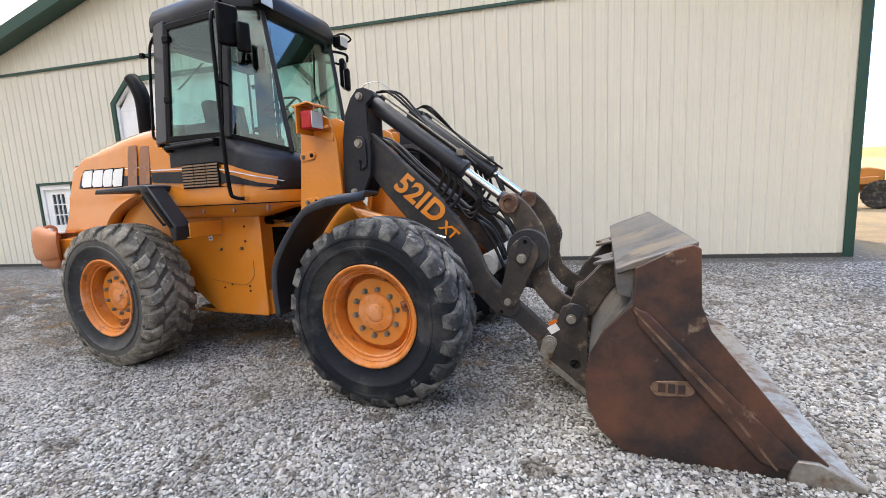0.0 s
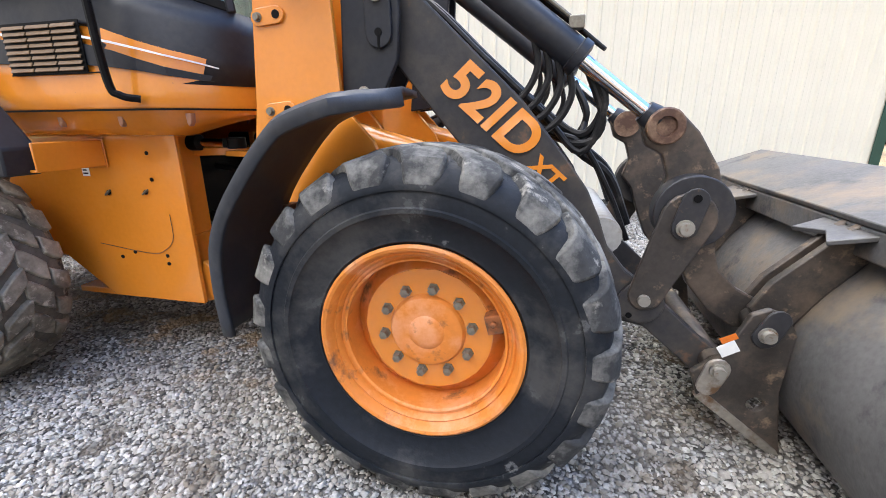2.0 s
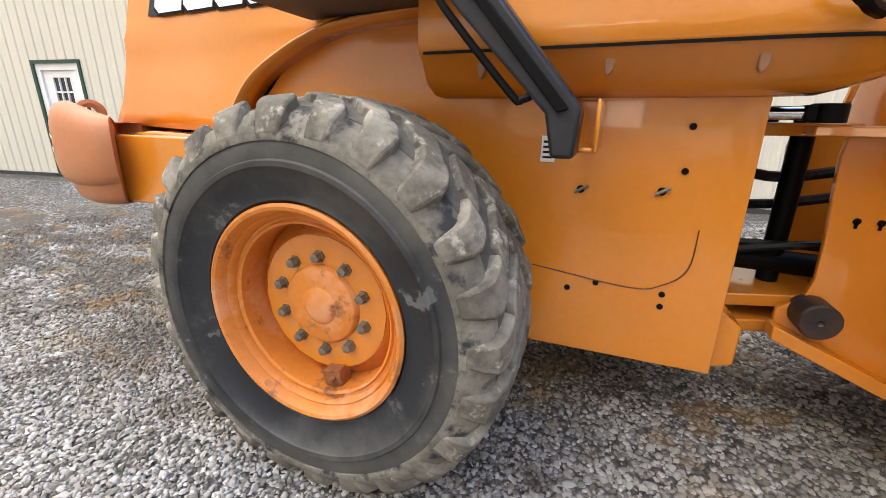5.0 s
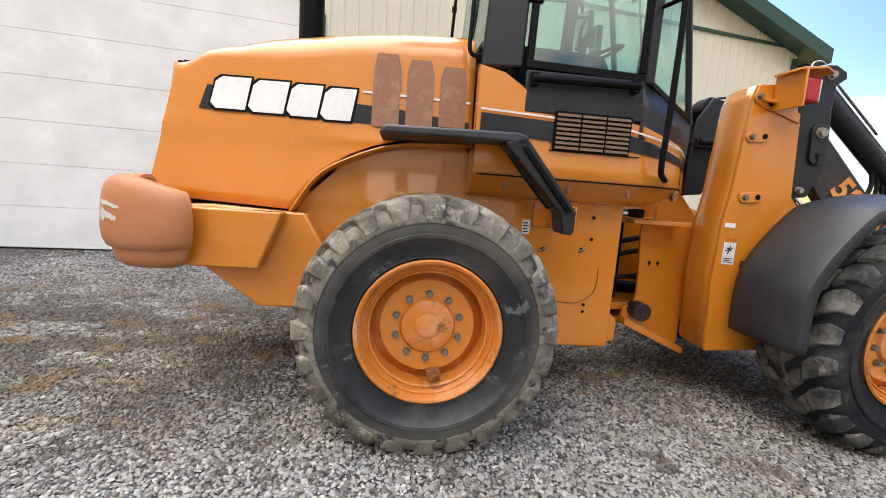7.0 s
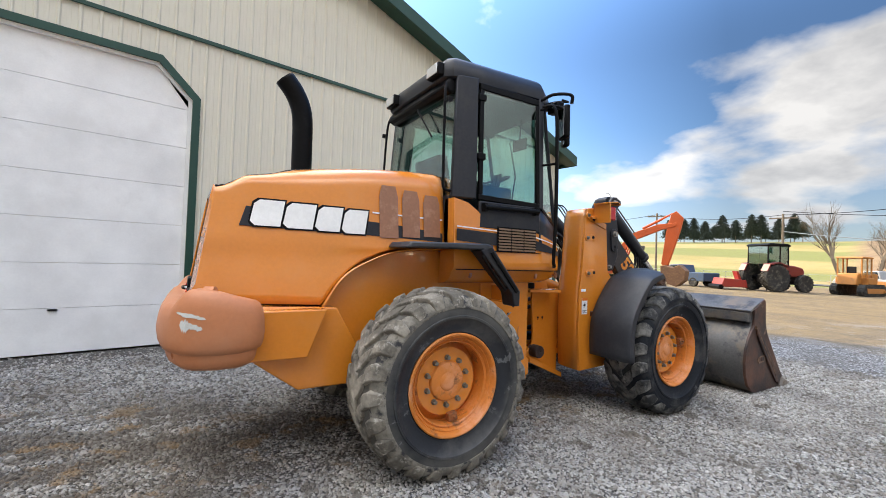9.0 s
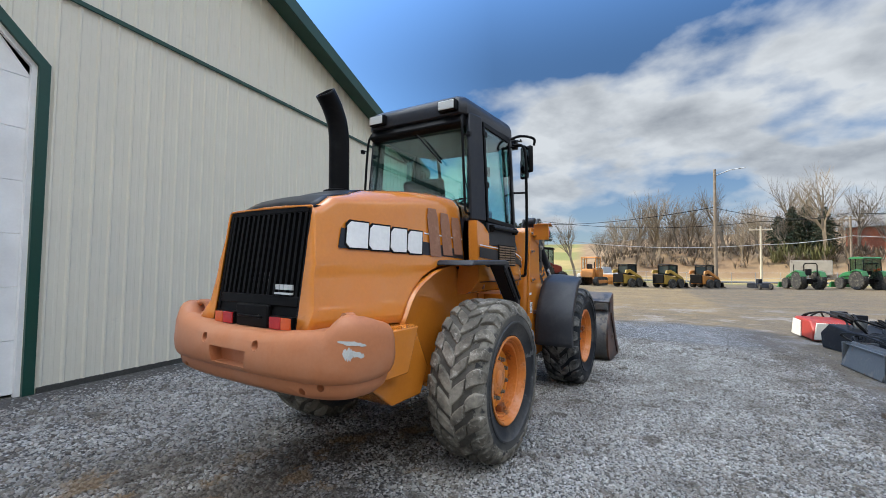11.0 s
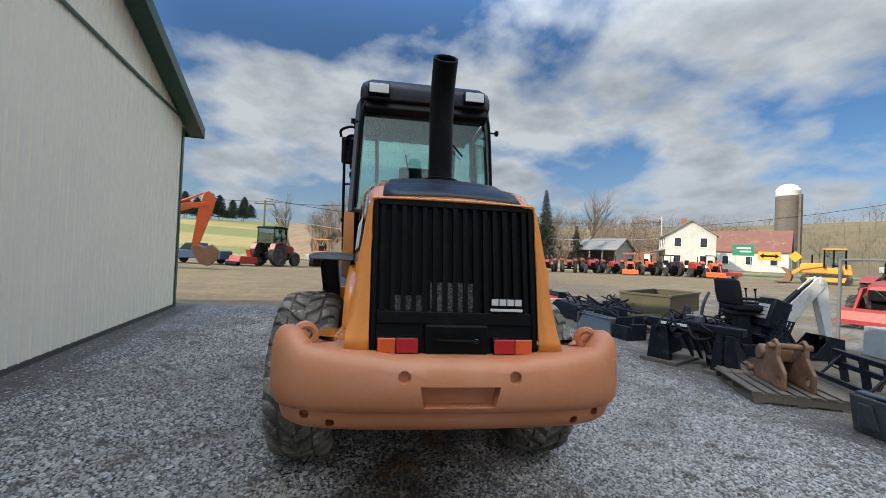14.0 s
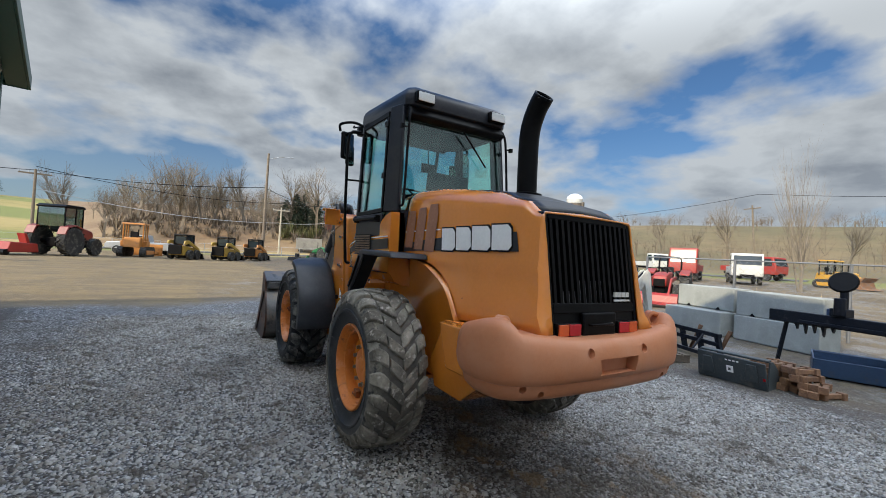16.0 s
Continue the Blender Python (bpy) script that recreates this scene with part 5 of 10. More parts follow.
def build_steps(loader):
    for s in (-1, 1):
        def yy(v):
            return s * v
        bm = bmesh.new()
        a, b = sorted((s * 0.60, s * 0.955))
        prism(bm, [(-0.30, 1.595), (-0.27, 1.64), (0.40, 1.655), (0.47, 1.64), (0.45, 1.585), (0.36, 1.605), (-0.22, 1.60)], a, b)
        fender = part("rear_fender", bm, FENDER, loader, "dark grey rear fender with access steps", bevel=0.012)
        a, b = sorted((s * 0.80, s * 0.955))
        bm = aprism([(0.34, 1.60), (0.45, 1.64), (0.755, 1.275), (0.748, 1.15), (0.69, 1.15), (0.668, 1.26)], a, b)
        part("step_leg", bm, DARK, fender, bevel=0.01)
        a, b = sorted((s * 0.956, s * 0.97))
        bm = aprism([(0.425, 1.585), (0.452, 1.593), (0.728, 1.272), (0.70, 1.262)], a, b)
        part("tread_strip", bm, BLACK, fender, bevel=0.003)
        bm = atube(curve([(0.395, s * 0.93, 1.575), (0.375, s * 0.94, 1.555), (0.388, s * 0.945, 1.52), (0.575, s * 0.945, 1.310), (0.605, s * 0.94, 1.295), (0.645, s * 0.93, 1.315)], 5), 0.011, 8)
        part("grab_loop", bm, BLACK, fender, smooth=True)
        bm = joined(lambda q: box(q, 0.66, 0.80, *sorted((s * 0.511, s * 0.523)), 1.15, 1.31), lambda q: box(q, 0.788, 0.80, *sorted((s * 0.523, s * 0.86)), 1.16, 1.30), lambda q: box(q, 0.75, 0.788, *sorted((s * 0.523, s * 0.86)), 1.16, 1.175))
        part("step_bracket", bm, ORANGE, fender, bevel=0.006)
        bm = bmesh.new()
        tube(bm, [(0.30, s * 0.66, 1.62), (0.30, s * 0.66, 1.42)], 0.03, 10)
        part("rubber_mount", bm, BLACK, fender)


def panel_quad(bm, p, t):
    """A thin plate on four corner points, thickened along its normal."""
    p = [Vector(q) for q in p]
    n = (p[1] - p[0]).cross(p[2] - p[0]).normalized() * t / 2
    a, b = [bm.verts.new(q + n) for q in p], [bm.verts.new(q - n) for q in p]
    k = len(p)
    bm.faces.new(a)
    bm.faces.new(b[::-1])
    for i in range(k):
        bm.faces.new((a[i], b[i], b[(i + 1) % k], a[(i + 1) % k]))


def build_cab(loader):
    zb, zt = 2.04, 3.10
    cab = part("cab_floor", joined(lambda q: box(q, 0.24, 1.42, -0.64, 0.64, 1.60, 1.66)), BLACK, loader, "dark grey operator cab with tinted glass")
    # corner points of the glasshouse, low and high, on the right side
    low = [(0.235, 0.645), (0.46, 0.70), (1.20, 0.71), (1.66, 0.46)]
    sill = (2.04, 2.04, 2.02, 1.87)
    high = [(0.30, 0.595), (0.50, 0.645), (1.24, 0.655), (1.47, 0.48)]

    def corner(k, s, v):
        (xa, ya), (xb, yb) = low[k], high[k]
        return Vector((xa + (xb - xa) * v, s * (ya + (yb - ya) * v), sill[k] + (zt - sill[k]) * v))

    def post(k, s, r, va=0.0, vb=1.0, mat=DARK, nm="pillar"):
        d = 0.0
        bm = bmesh.new()
        a, b = corner(k, s, va), corner(k, s, vb)
        tube(bm, [a, b], r, 4)
        return part(nm, bm, mat, cab, bevel=0.008)

    roof = bmesh.new()
    outline = [(0.20, -0.56), (0.26, -0.62), (1.26, -0.68), (1.52, -0.50), (1.56, -0.40), (1.56, 0.40), (1.52, 0.50), (1.26, 0.68), (0.26, 0.62), (0.20, 0.56)]
    tiers = []
    for z, k in ((3.085, 0.97), (3.10, 0.995), (3.14, 1.0), (3.20, 0.995), (3.255, 0.965), (3.29, 0.91), (3.305, 0.82), (3.31, 0.5)):
        tiers.append([roof.verts.new((0.88 + (x - 0.88) * k, y * k, z)) for x, y in outline])
    for lo_, hi_ in zip(tiers, tiers[1:]):
        for k in range(len(outline)):
            roof.faces.new((lo_[k], lo_[(k + 1) % len(outline)], hi_[(k + 1) % len(outline)], hi_[k]))
    roof.faces.new(tiers[0][::-1])
    roof.faces.new(tiers[-1])
    top = part("roof", roof, DARK, cab, "rounded dark roof", smooth=True, angle=40)
    # rear hood of the roof carrying the work lamps
    bm = bmesh.new()
    prism(bm, [(0.36, 3.085), (0.24, 3.10), (0.185, 3.00), (0.25, 2.96), (0.36, 2.97)], -0.585, 0.585)
    part("rear_visor", bm, BLACK, cab, bevel=0.02)
    for s in (-1, 1):
        a, b = sorted((s * 0.345, s * 0.545))
        lamp = part("work_lamp", abox(0.145, 0.24, a, b, 3.115, 3.225), BLACK, cab, "square rear work lamp", bevel=0.01)
        part("lens", abox(0.135, 0.144, a + 0.012, b - 0.012, 3.127, 3.213), LAMPGLASS, lamp, bevel=0.004)
        # rear corner pillar, broad side pillar, door posts
        bm = bmesh.new()
        p = [corner(0, s, 0), corner(1, s, 0), corner(1, s, 1.02), corner(0, s, 1.02)]
        panel_quad(bm, p, 0.05)
        part("side_pillar", bm, DARK, cab, bevel=0.012)
        bm = bmesh.new()
        panel_quad(bm, [corner(2, s, 0) + Vector((-0.03, 0, 0)), corner(2, s, 0) + Vector((0.035, -s * 0.01, 0)), corner(2, s, 1.02) + Vector((0.035, -s * 0.01, 0)), corner(2, s, 1.02) + Vector((-0.03, 0, 0))], 0.05)
        part("door_pillar", bm, DARK, cab, bevel=0.01)
        post(3, s, 0.028)
        # door: frame, glass, lower window, handle bar
        def dp(u, v, out=0.0):
            a = corner(1, s, v).lerp(corner(2, s, v), u)
            return a + Vector((0, s * (0.012 + out), 0))
        bm = bmesh.new()
        for q in (((0.02, 0.0), (0.96, 0.0), (0.96, 0.045), (0.02, 0.045)), ((0.02, 0.93), (0.96, 0.93), (0.96, 0.985), (0.02, 0.985)), ((0.02, 0.045), (0.075, 0.045), (0.075, 0.93), (0.02, 0.93)), ((0.91, 0.045), (0.96, 0.045), (0.96, 0.93), (0.91, 0.93))):
            panel_quad(bm, [dp(u, v) for u, v in q], 0.03)
        door = part("cab_door", bm, BLACK, cab, "glazed door with black frame", bevel=0.006)
        bm = bmesh.new()
        panel_quad(bm, [dp(0.075, 0.045), dp(0.91, 0.045), dp(0.91, 0.93), dp(0.075, 0.93)], 0.008)
        part("door_glass", bm, GLASS, door)
        bm = bmesh.new()
        panel_quad(bm, [(0.48, s * 0.725, 1.80), (1.17, s * 0.735, 1.80), (1.17, s * 0.725, 2.03), (0.48, s * 0.715, 2.03)], 0.03)
        part("lower_door_panel", bm, DARK, door, bevel=0.008)
        bm = bmesh.new()
        tube(bm, [(0.50, s * 0.775, 1.975), (1.12, s * 0.785, 1.985)], 0.022, 8)
        box(bm, 0.50, 0.54, min(s * 0.73, s * 0.78), max(s * 0.73, s * 0.78), 1.94, 2.01)
        box(bm, 1.08, 1.12, min(s * 0.73, s * 0.79), max(s * 0.73, s * 0.79), 1.95, 2.02)
        part("handle_bar", bm, BLACK, door, bevel=0.004)
        for z in (2.95, 2.42):
            q = dp(0.03, (z - zb) / (zt - zb), 0.012)
            part("door_hinge", abox(q.x - 0.03, q.x + 0.05, q.y - 0.015, q.y + 0.015, q.z - 0.03, q.z + 0.03), BLACK, door, bevel=0.006)
        # quarter glass in front of the door
        bm = bmesh.new()
        panel_quad(bm, [corner(2, s, 0.03).lerp(corner(3, s, 0.03), 0.07), corner(3, s, 0.03), corner(3, s, 0.99), corner(2, s, 0.99).lerp(corner(3, s, 0.99), 0.07)], 0.008)
        part("quarter_glass", bm, GLASS, cab)
        base = [(1.17, 0.725), (1.36, 0.712), (1.47, 0.675), (1.56, 0.58), (1.64, 0.47), (1.69, 0.37), (1.70, 0.0)]
        rim = [(1.17, 0.715, 2.03), (1.32, 0.645, 1.98), (1.42, 0.59, 1.945), (1.53, 0.53, 1.91), (1.66, 0.46, 1.875), (1.675, 0.3, 1.87), (1.675, 0.0, 1.87)]
        bm = bmesh.new()
        rows = []
        for (bx, by), (tx, ty, tz) in zip(base, rim):
            rows.append([bm.verts.new((bx + (tx - bx) * v, s * (by + (ty - by) * v + 0.012 * math.sin(v * math.pi)), 1.55 + (tz - 1.55) * v)) for v in (0.0, 0.35, 0.7, 1.0)])
        for p, q in zip(rows, rows[1:]):
            for j in range(3):
                bm.faces.new((p[j], q[j], q[j + 1], p[j + 1]))
        part("quarter_panel", bm, DARK, cab, smooth=True, solid=0.025, angle=50)
        bm = bmesh.new()
        panel_quad(bm, [corner(2, s, 0.0), corner(3, s, 0.0), corner(3, s, 0.035), corner(2, s, 0.035)], 0.03)
        part("glass_sill", bm, BLACK, cab, bevel=0.004)
        # mirrors and arm
        bm = bmesh.new()
        tube(bm, curve([(1.24, s * 0.67, 3.09), (1.30, s * 0.78, 3.13), (1.40, s * 0.90, 3.11), (1.41, s * 0.90, 3.03)], 5), 0.016, 8)
        tube(bm, curve([(1.22, s * 0.67, 2.99), (1.30, s * 0.80, 3.01), (1.37, s * 0.85, 2.98)], 5), 0.013, 8)
        arm = part("mirror_arm", bm, BLACK, cab, smooth=True)
        for (mx, my, mz, w, h) in ((1.41, 0.81, 2.87, 0.085, 0.16), (1.50, 0.745, 2.78, 0.055, 0.12)):
            m = Matrix.Translation((mx, s * my, mz)) @ Matrix.Rotation(s * radians(24), 4, "Z")
            bm = abox(-0.03, 0.03, -w, w, -h, h, m)
            mir = part("mirror", bm, BLACK, cab, "black framed rear-view mirror", bevel=0.022)
            part("mirror_glass", abox(-0.034, -0.0305, -w + 0.02, w - 0.02, -h + 0.02, h - 0.02, m), material("mirror_silver", (0.45, 0.47, 0.48), 0.05, 1.0, grain=0, broad=0) if "mirror_silver" not in bpy.data.materials else bpy.data.materials["mirror_silver"], mir)
        # grab rail from the roof to the deck
        bm = atube(curve([(1.24, s * 0.70, 3.02), (1.27, s * 0.83, 2.96), (1.28, s * 0.845, 2.5), (1.28, s * 0.84, 1.9), (1.28, s * 0.82, 1.56), (1.31, s * 0.80, 1.50), (1.36, s * 0.75, 1.485)], 6), 0.017, 8)
        rail = part("grab_rail", bm, BLACK, cab, "tall black grab rail", smooth=True)
        part("rail_bracket", joined(lambda q: tube(q, [(1.24, s * 0.70, 2.45), (1.28, s * 0.845, 2.45)], 0.012, 6)), BLACK, rail)
        bm = atube(curve([(0.22, s * 0.57, 3.05), (0.19, s * 0.60, 2.9), (0.17, s * 0.63, 2.3), (0.17, s * 0.64, 2.12), (0.24, s * 0.64, 2.10)], 6), 0.013, 8)
        part("rear_tube", bm, BLACK, cab, smooth=True)
        part("side_marker", joined(lambda q: tube(q, [(0.19, s * 0.59, 2.86), (0.19, s * 0.67, 2.86)], 0.008, 6), lambda q: box(q, 0.17, 0.21, min(s * 0.66, s * 0.69), max(s * 0.66, s * 0.69), 2.84, 2.88)), BLACK, cab)
        # front lamps on the roof corners
        m = Matrix.Translation((1.55, s * 0.56, 3.12))
        lamp = part("front_lamp", abox(-0.04, 0.05, -0.075, 0.075, -0.06, 0.05, m), BLACK, cab, "front roof lamp with pale lens", bevel=0.012)
        part("lens", abox(0.051, 0.058, -0.065, 0.065, -0.05, 0.04, m), LAMPGLASS, lamp, bevel=0.003)
        part("lamp_guard", atube(curve([(1.50, s * 0.50, 3.17), (1.60, s * 0.55, 3.20), (1.63, s * 0.66, 3.17), (1.5, s * 0.70, 3.15)], 4), 0.01, 6), BLACK, lamp, smooth=True)
    # rear window and windscreen
    bm = bmesh.new()
    panel_quad(bm, [corner(0, -1, 0.02), corner(0, 1, 0.02), corner(0, 1, 0.9), corner(0, -1, 0.9)], 0.008)
    part("rear_glass", bm, GLASS, cab)
    bm = bmesh.new()
    panel_quad(bm, [corner(3, -1, 0.0), corner(3, 1, 0.0), corner(3, 1, 0.99), corner(3, -1, 0.99)], 0.008)
    part("windscreen", bm, GLASS, cab)
    bm = bmesh.new()
    panel_quad(bm, [(0.235, -0.645, 1.62), (0.235, 0.645, 1.62), (0.235, 0.645, 2.06), (0.235, -0.645, 2.06)], 0.03)
    part("rear_panel", bm, DARK, cab)
    # wipers
    for pts in ([(1.60, 0.22, 2.08), (1.53, 0.05, 2.5), (1.50, 0.12, 2.9)], [(0.245, -0.05, 2.95), (0.24, -0.35, 2.62)]):
        bm = atube([Vector(p) + Vector((0.03 if p[0] > 1 else -0.03, 0, 0)) for p in pts], 0.009, 6)
        part("wiper", bm, BLACK, cab)
    # seat, wheel, console
    bm = bmesh.new()
    box(bm, 0.50, 0.98, -0.25, 0.25, 2.0, 2.13)
    m = Matrix.Translation((0.47, 0, 2.1)) @ Matrix.Rotation(radians(-10), 4, "Y")
    box(bm, -0.06, 0.06, -0.24, 0.24, 0.0, 0.42, m)
    box(bm, 0.55, 0.9, -0.17, 0.17, 1.66, 2.0)
    seat = part("seat", bm, SEAT, cab, "black cloth seat with armrests", bevel=0.03)
    for s in (-1, 1):
        part("armrest", abox(0.52, 0.86, s * 0.30 - 0.035, s * 0.30 + 0.035, 2.24, 2.29), SEAT, seat, bevel=0.015)
    bm = bmesh.new()
    lathe(bm, [(-0.012, 0.185), (0.0, 0.173), (0.012, 0.185), (0.0, 0.197)], 28, "z", (0, 0, 0), closed=True)
    for k in range(3):
        tube(bm, [(0, 0, -0.02), (0.18 * math.cos(2.1 * k), 0.18 * math.sin(2.1 * k), 0)], 0.012, 6)
    bmesh.ops.transform(bm, matrix=Matrix.Translation((1.20, 0, 2.38)) @ Matrix.Rotation(radians(-25), 4, "Y"), verts=bm.verts)
    part("steering_wheel", bm, BLACK, cab, smooth=True)
    part("steering_column", joined(lambda q: tube(q, [(1.20, 0, 2.37), (1.40, 0, 1.9)], [0.05, 0.09], 10), lambda q: box(q, 1.34, 1.5, -0.14, 0.14, 1.66, 2.1)), BLACK, cab, bevel=0.01)
    part("side_console", abox(0.45, 1.0, -0.55, -0.36, 1.66, 2.22), BLACK, cab, bevel=0.03)
    part("control_lever", joined(*[(lambda q, k=k: tube(q, [(0.9, -0.45 + 0.04 * k, 2.2), (0.93, -0.45 + 0.04 * k, 2.36)], [0.008, 0.016], 8)) for k in range(3)]), BLACK, cab)
    part("interior_mirror", joined(lambda q: box(q, 1.33, 1.35, -0.36, -0.16, 2.70, 2.82), lambda q: tube(q, [(1.34, -0.26, 2.82), (1.36, -0.26, 3.06)], 0.008, 6)), BLACK, cab, bevel=0.006)
    part("headliner", aprism([(0.30, -0.58), (1.25, -0.62), (1.45, -0.42), (1.45, 0.42), (1.25, 0.62), (0.30, 0.58)], 3.03, 3.07, "z"), SEAT, cab)
    # skirt under the doors: orange body side, striped
    for s in (-1, 1):
        rows = []
        bm = bmesh.new()
        for x, k in ((0.22, 1.0), (0.29, 1.0), (0.36, 1.0), (0.41, 1.0), (0.46, 1.0), (0.5, 1.0), (0.54, 1.0), (0.59, 1.0), (0.64, 1.0), (0.9, 1.0), (1.2, 1.0), (1.36, 0.98), (1.47, 0.93), (1.56, 0.80), (1.64, 0.65), (1.695, 0.51), (1.72, 0.33)):
            top = lerp_table([(0.22, 2.03), (0.36, 2.0), (0.46, 1.94), (0.54, 1.87), (0.64, 1.825), (1.1, 1.82), (1.25, 1.765), (1.4, 1.715), (1.56, 1.67), (1.66, 1.63), (1.72, 1.59)], x)
            lift = 0.10 * smooth(1.3, 1.72, x)
            prof = [(0.50, 1.315 + lift), (0.60, 1.325 + lift), (0.675, 1.36 + lift * 0.6), (0.715, 1.425), (0.735, 1.44), (0.745, 1.455), (0.748, 1.52), (0.744, 1.57), (0.735, top), (0.60, top)]
            rows.append([bm.verts.new((x, s * y * k, z)) for y, z in prof])
        for a, b in zip(rows, rows[1:]):
            for j in range(9):
                bm.faces.new((a[j], a[j + 1], b[j + 1], b[j]))
        bm.faces.new(rows[0])
        bm.faces.new(rows[-1][::-1])
        skirt = part("cab_skirt", bm, ORANGE, cab, "orange cab skirt with dark stripe", smooth=True, angle=45)
        # gap line, stripe, louvre panel
        def strip(nm, mat, pts, out, label=""):
            bm = bmesh.new()
            for (x0, a0, b0), (x1, a1, b1) in zip(pts, pts[1:]):
                def yk(x):
                    return s * (lerp_table([(0.2, 0.748), (1.2, 0.748), (1.36, 0.733), (1.47, 0.696), (1.56, 0.598), (1.64, 0.486), (1.695, 0.381), (1.72, 0.247)], x) + out)
                vs = [Vector((x0, yk(x0), a0)), Vector((x1, yk(x1), a1)), Vector((x1, yk(x1), b1)), Vector((x0, yk(x0), b0))]
                panel_quad(bm, vs, 0.004)
            return part(nm, bm, mat, skirt, label)
        strip("body_gap", BLACK, [(0.24, 1.438, 1.447), (1.2, 1.438, 1.447), (1.36, 1.438, 1.447), (1.47, 1.438, 1.447), (1.56, 1.438, 1.447), (1.64, 1.438, 1.447), (1.69, 1.438, 1.447)], 0.002)
        strip("dark_stripe", DARK, [(0.24, 1.68, 1.775), (0.62, 1.655, 1.76), (0.9, 1.645, 1.745), (1.1, 1.635, 1.725), (1.25, 1.62, 1.69), (1.36, 1.605, 1.655), (1.47, 1.585, 1.62), (1.56, 1.57, 1.598), (1.645, 1.56, 1.578)], 0.004)
        strip("pin_stripe", WHITE, [(0.24, 1.79, 1.80), (0.66, 1.775, 1.785), (1.1, 1.747, 1.757), (1.25, 1.718, 1.728), (1.36, 1.693, 1.702), (1.47, 1.665, 1.673), (1.56, 1.64, 1.647), (1.645, 1.61, 1.615)], 0.0075)
        strip("panel_seam", BLACK, [(0.64, 1.60, 1.606), (1.18, 1.60, 1.606)], 0.004)
        fr = strip("louvre_panel", BLACK, [(0.655, 1.605, 1.82), (1.11, 1.605, 1.82)], 0.010, "tan louvred vent")
        for k in range(3):
            for j in range(8):
                x0 = 0.668 + 0.147 * k
                z = 1.613 + 0.0255 * j
                bm = bmesh.new()
                panel_quad(bm, [(x0, s * 0.772, z), (x0 + 0.136, s * 0.772, z), (x0 + 0.136, s * 0.764, z + 0.015), (x0, s * 0.764, z + 0.015)], 0.004)
                part("louvre", bm, LOUVRE, skirt)
        # raised brown tabs whose colour stands in for the shade inside recessed slots
        for x in (0.42, 0.80, 1.17, 1.5):
            bm = aprism([(x - 0.014, 1.425), (x + 0.018, 1.425), (x + 0.014, 1.385), (x, 1.365), (x - 0.010, 1.378)], *sorted((s * (0.68 if x < 1.4 else 0.62), s * (0.708 if x < 1.4 else 0.65))))
            part("skirt_notch", bm, SLOT, skirt, bevel=0.004)
    # exhaust stack
    bm = atube(curve([(-0.84, 0, 2.15), (-0.84, 0, 2.45), (-0.845, 0, 2.64), (-0.868, 0, 2.76), (-0.925, 0, 2.875), (-1.0, 0, 2.965)], 6), 0.076, 24, cap=False)
    ex = part("exhaust_pipe", bm, BLACK, loader, "black curved exhaust stack", smooth=True, solid=0.012, angle=60)
    part("exhaust_collar", alathe([(2.12, 0.13), (2.19, 0.125), (2.20, 0.09)], 24, "z", (-0.84, 0, 0)), BLACK, ex, smooth=True)


def bolt_head(name, x, z, y, s, r, parent, mat=None, h=0.03):
    bm = bmesh.new()
    lathe(bm, [(s * y, r * 1.35), (s * (y + h * 0.3), r * 1.35), (s * (y + h * 0.3), r), (s * (y + h), r * 0.95), (s * (y + h), 0.0)], 14, "y", (x, 0, z))
    return part(name, bm, mat or PIN, parent, smooth=True, angle=30)


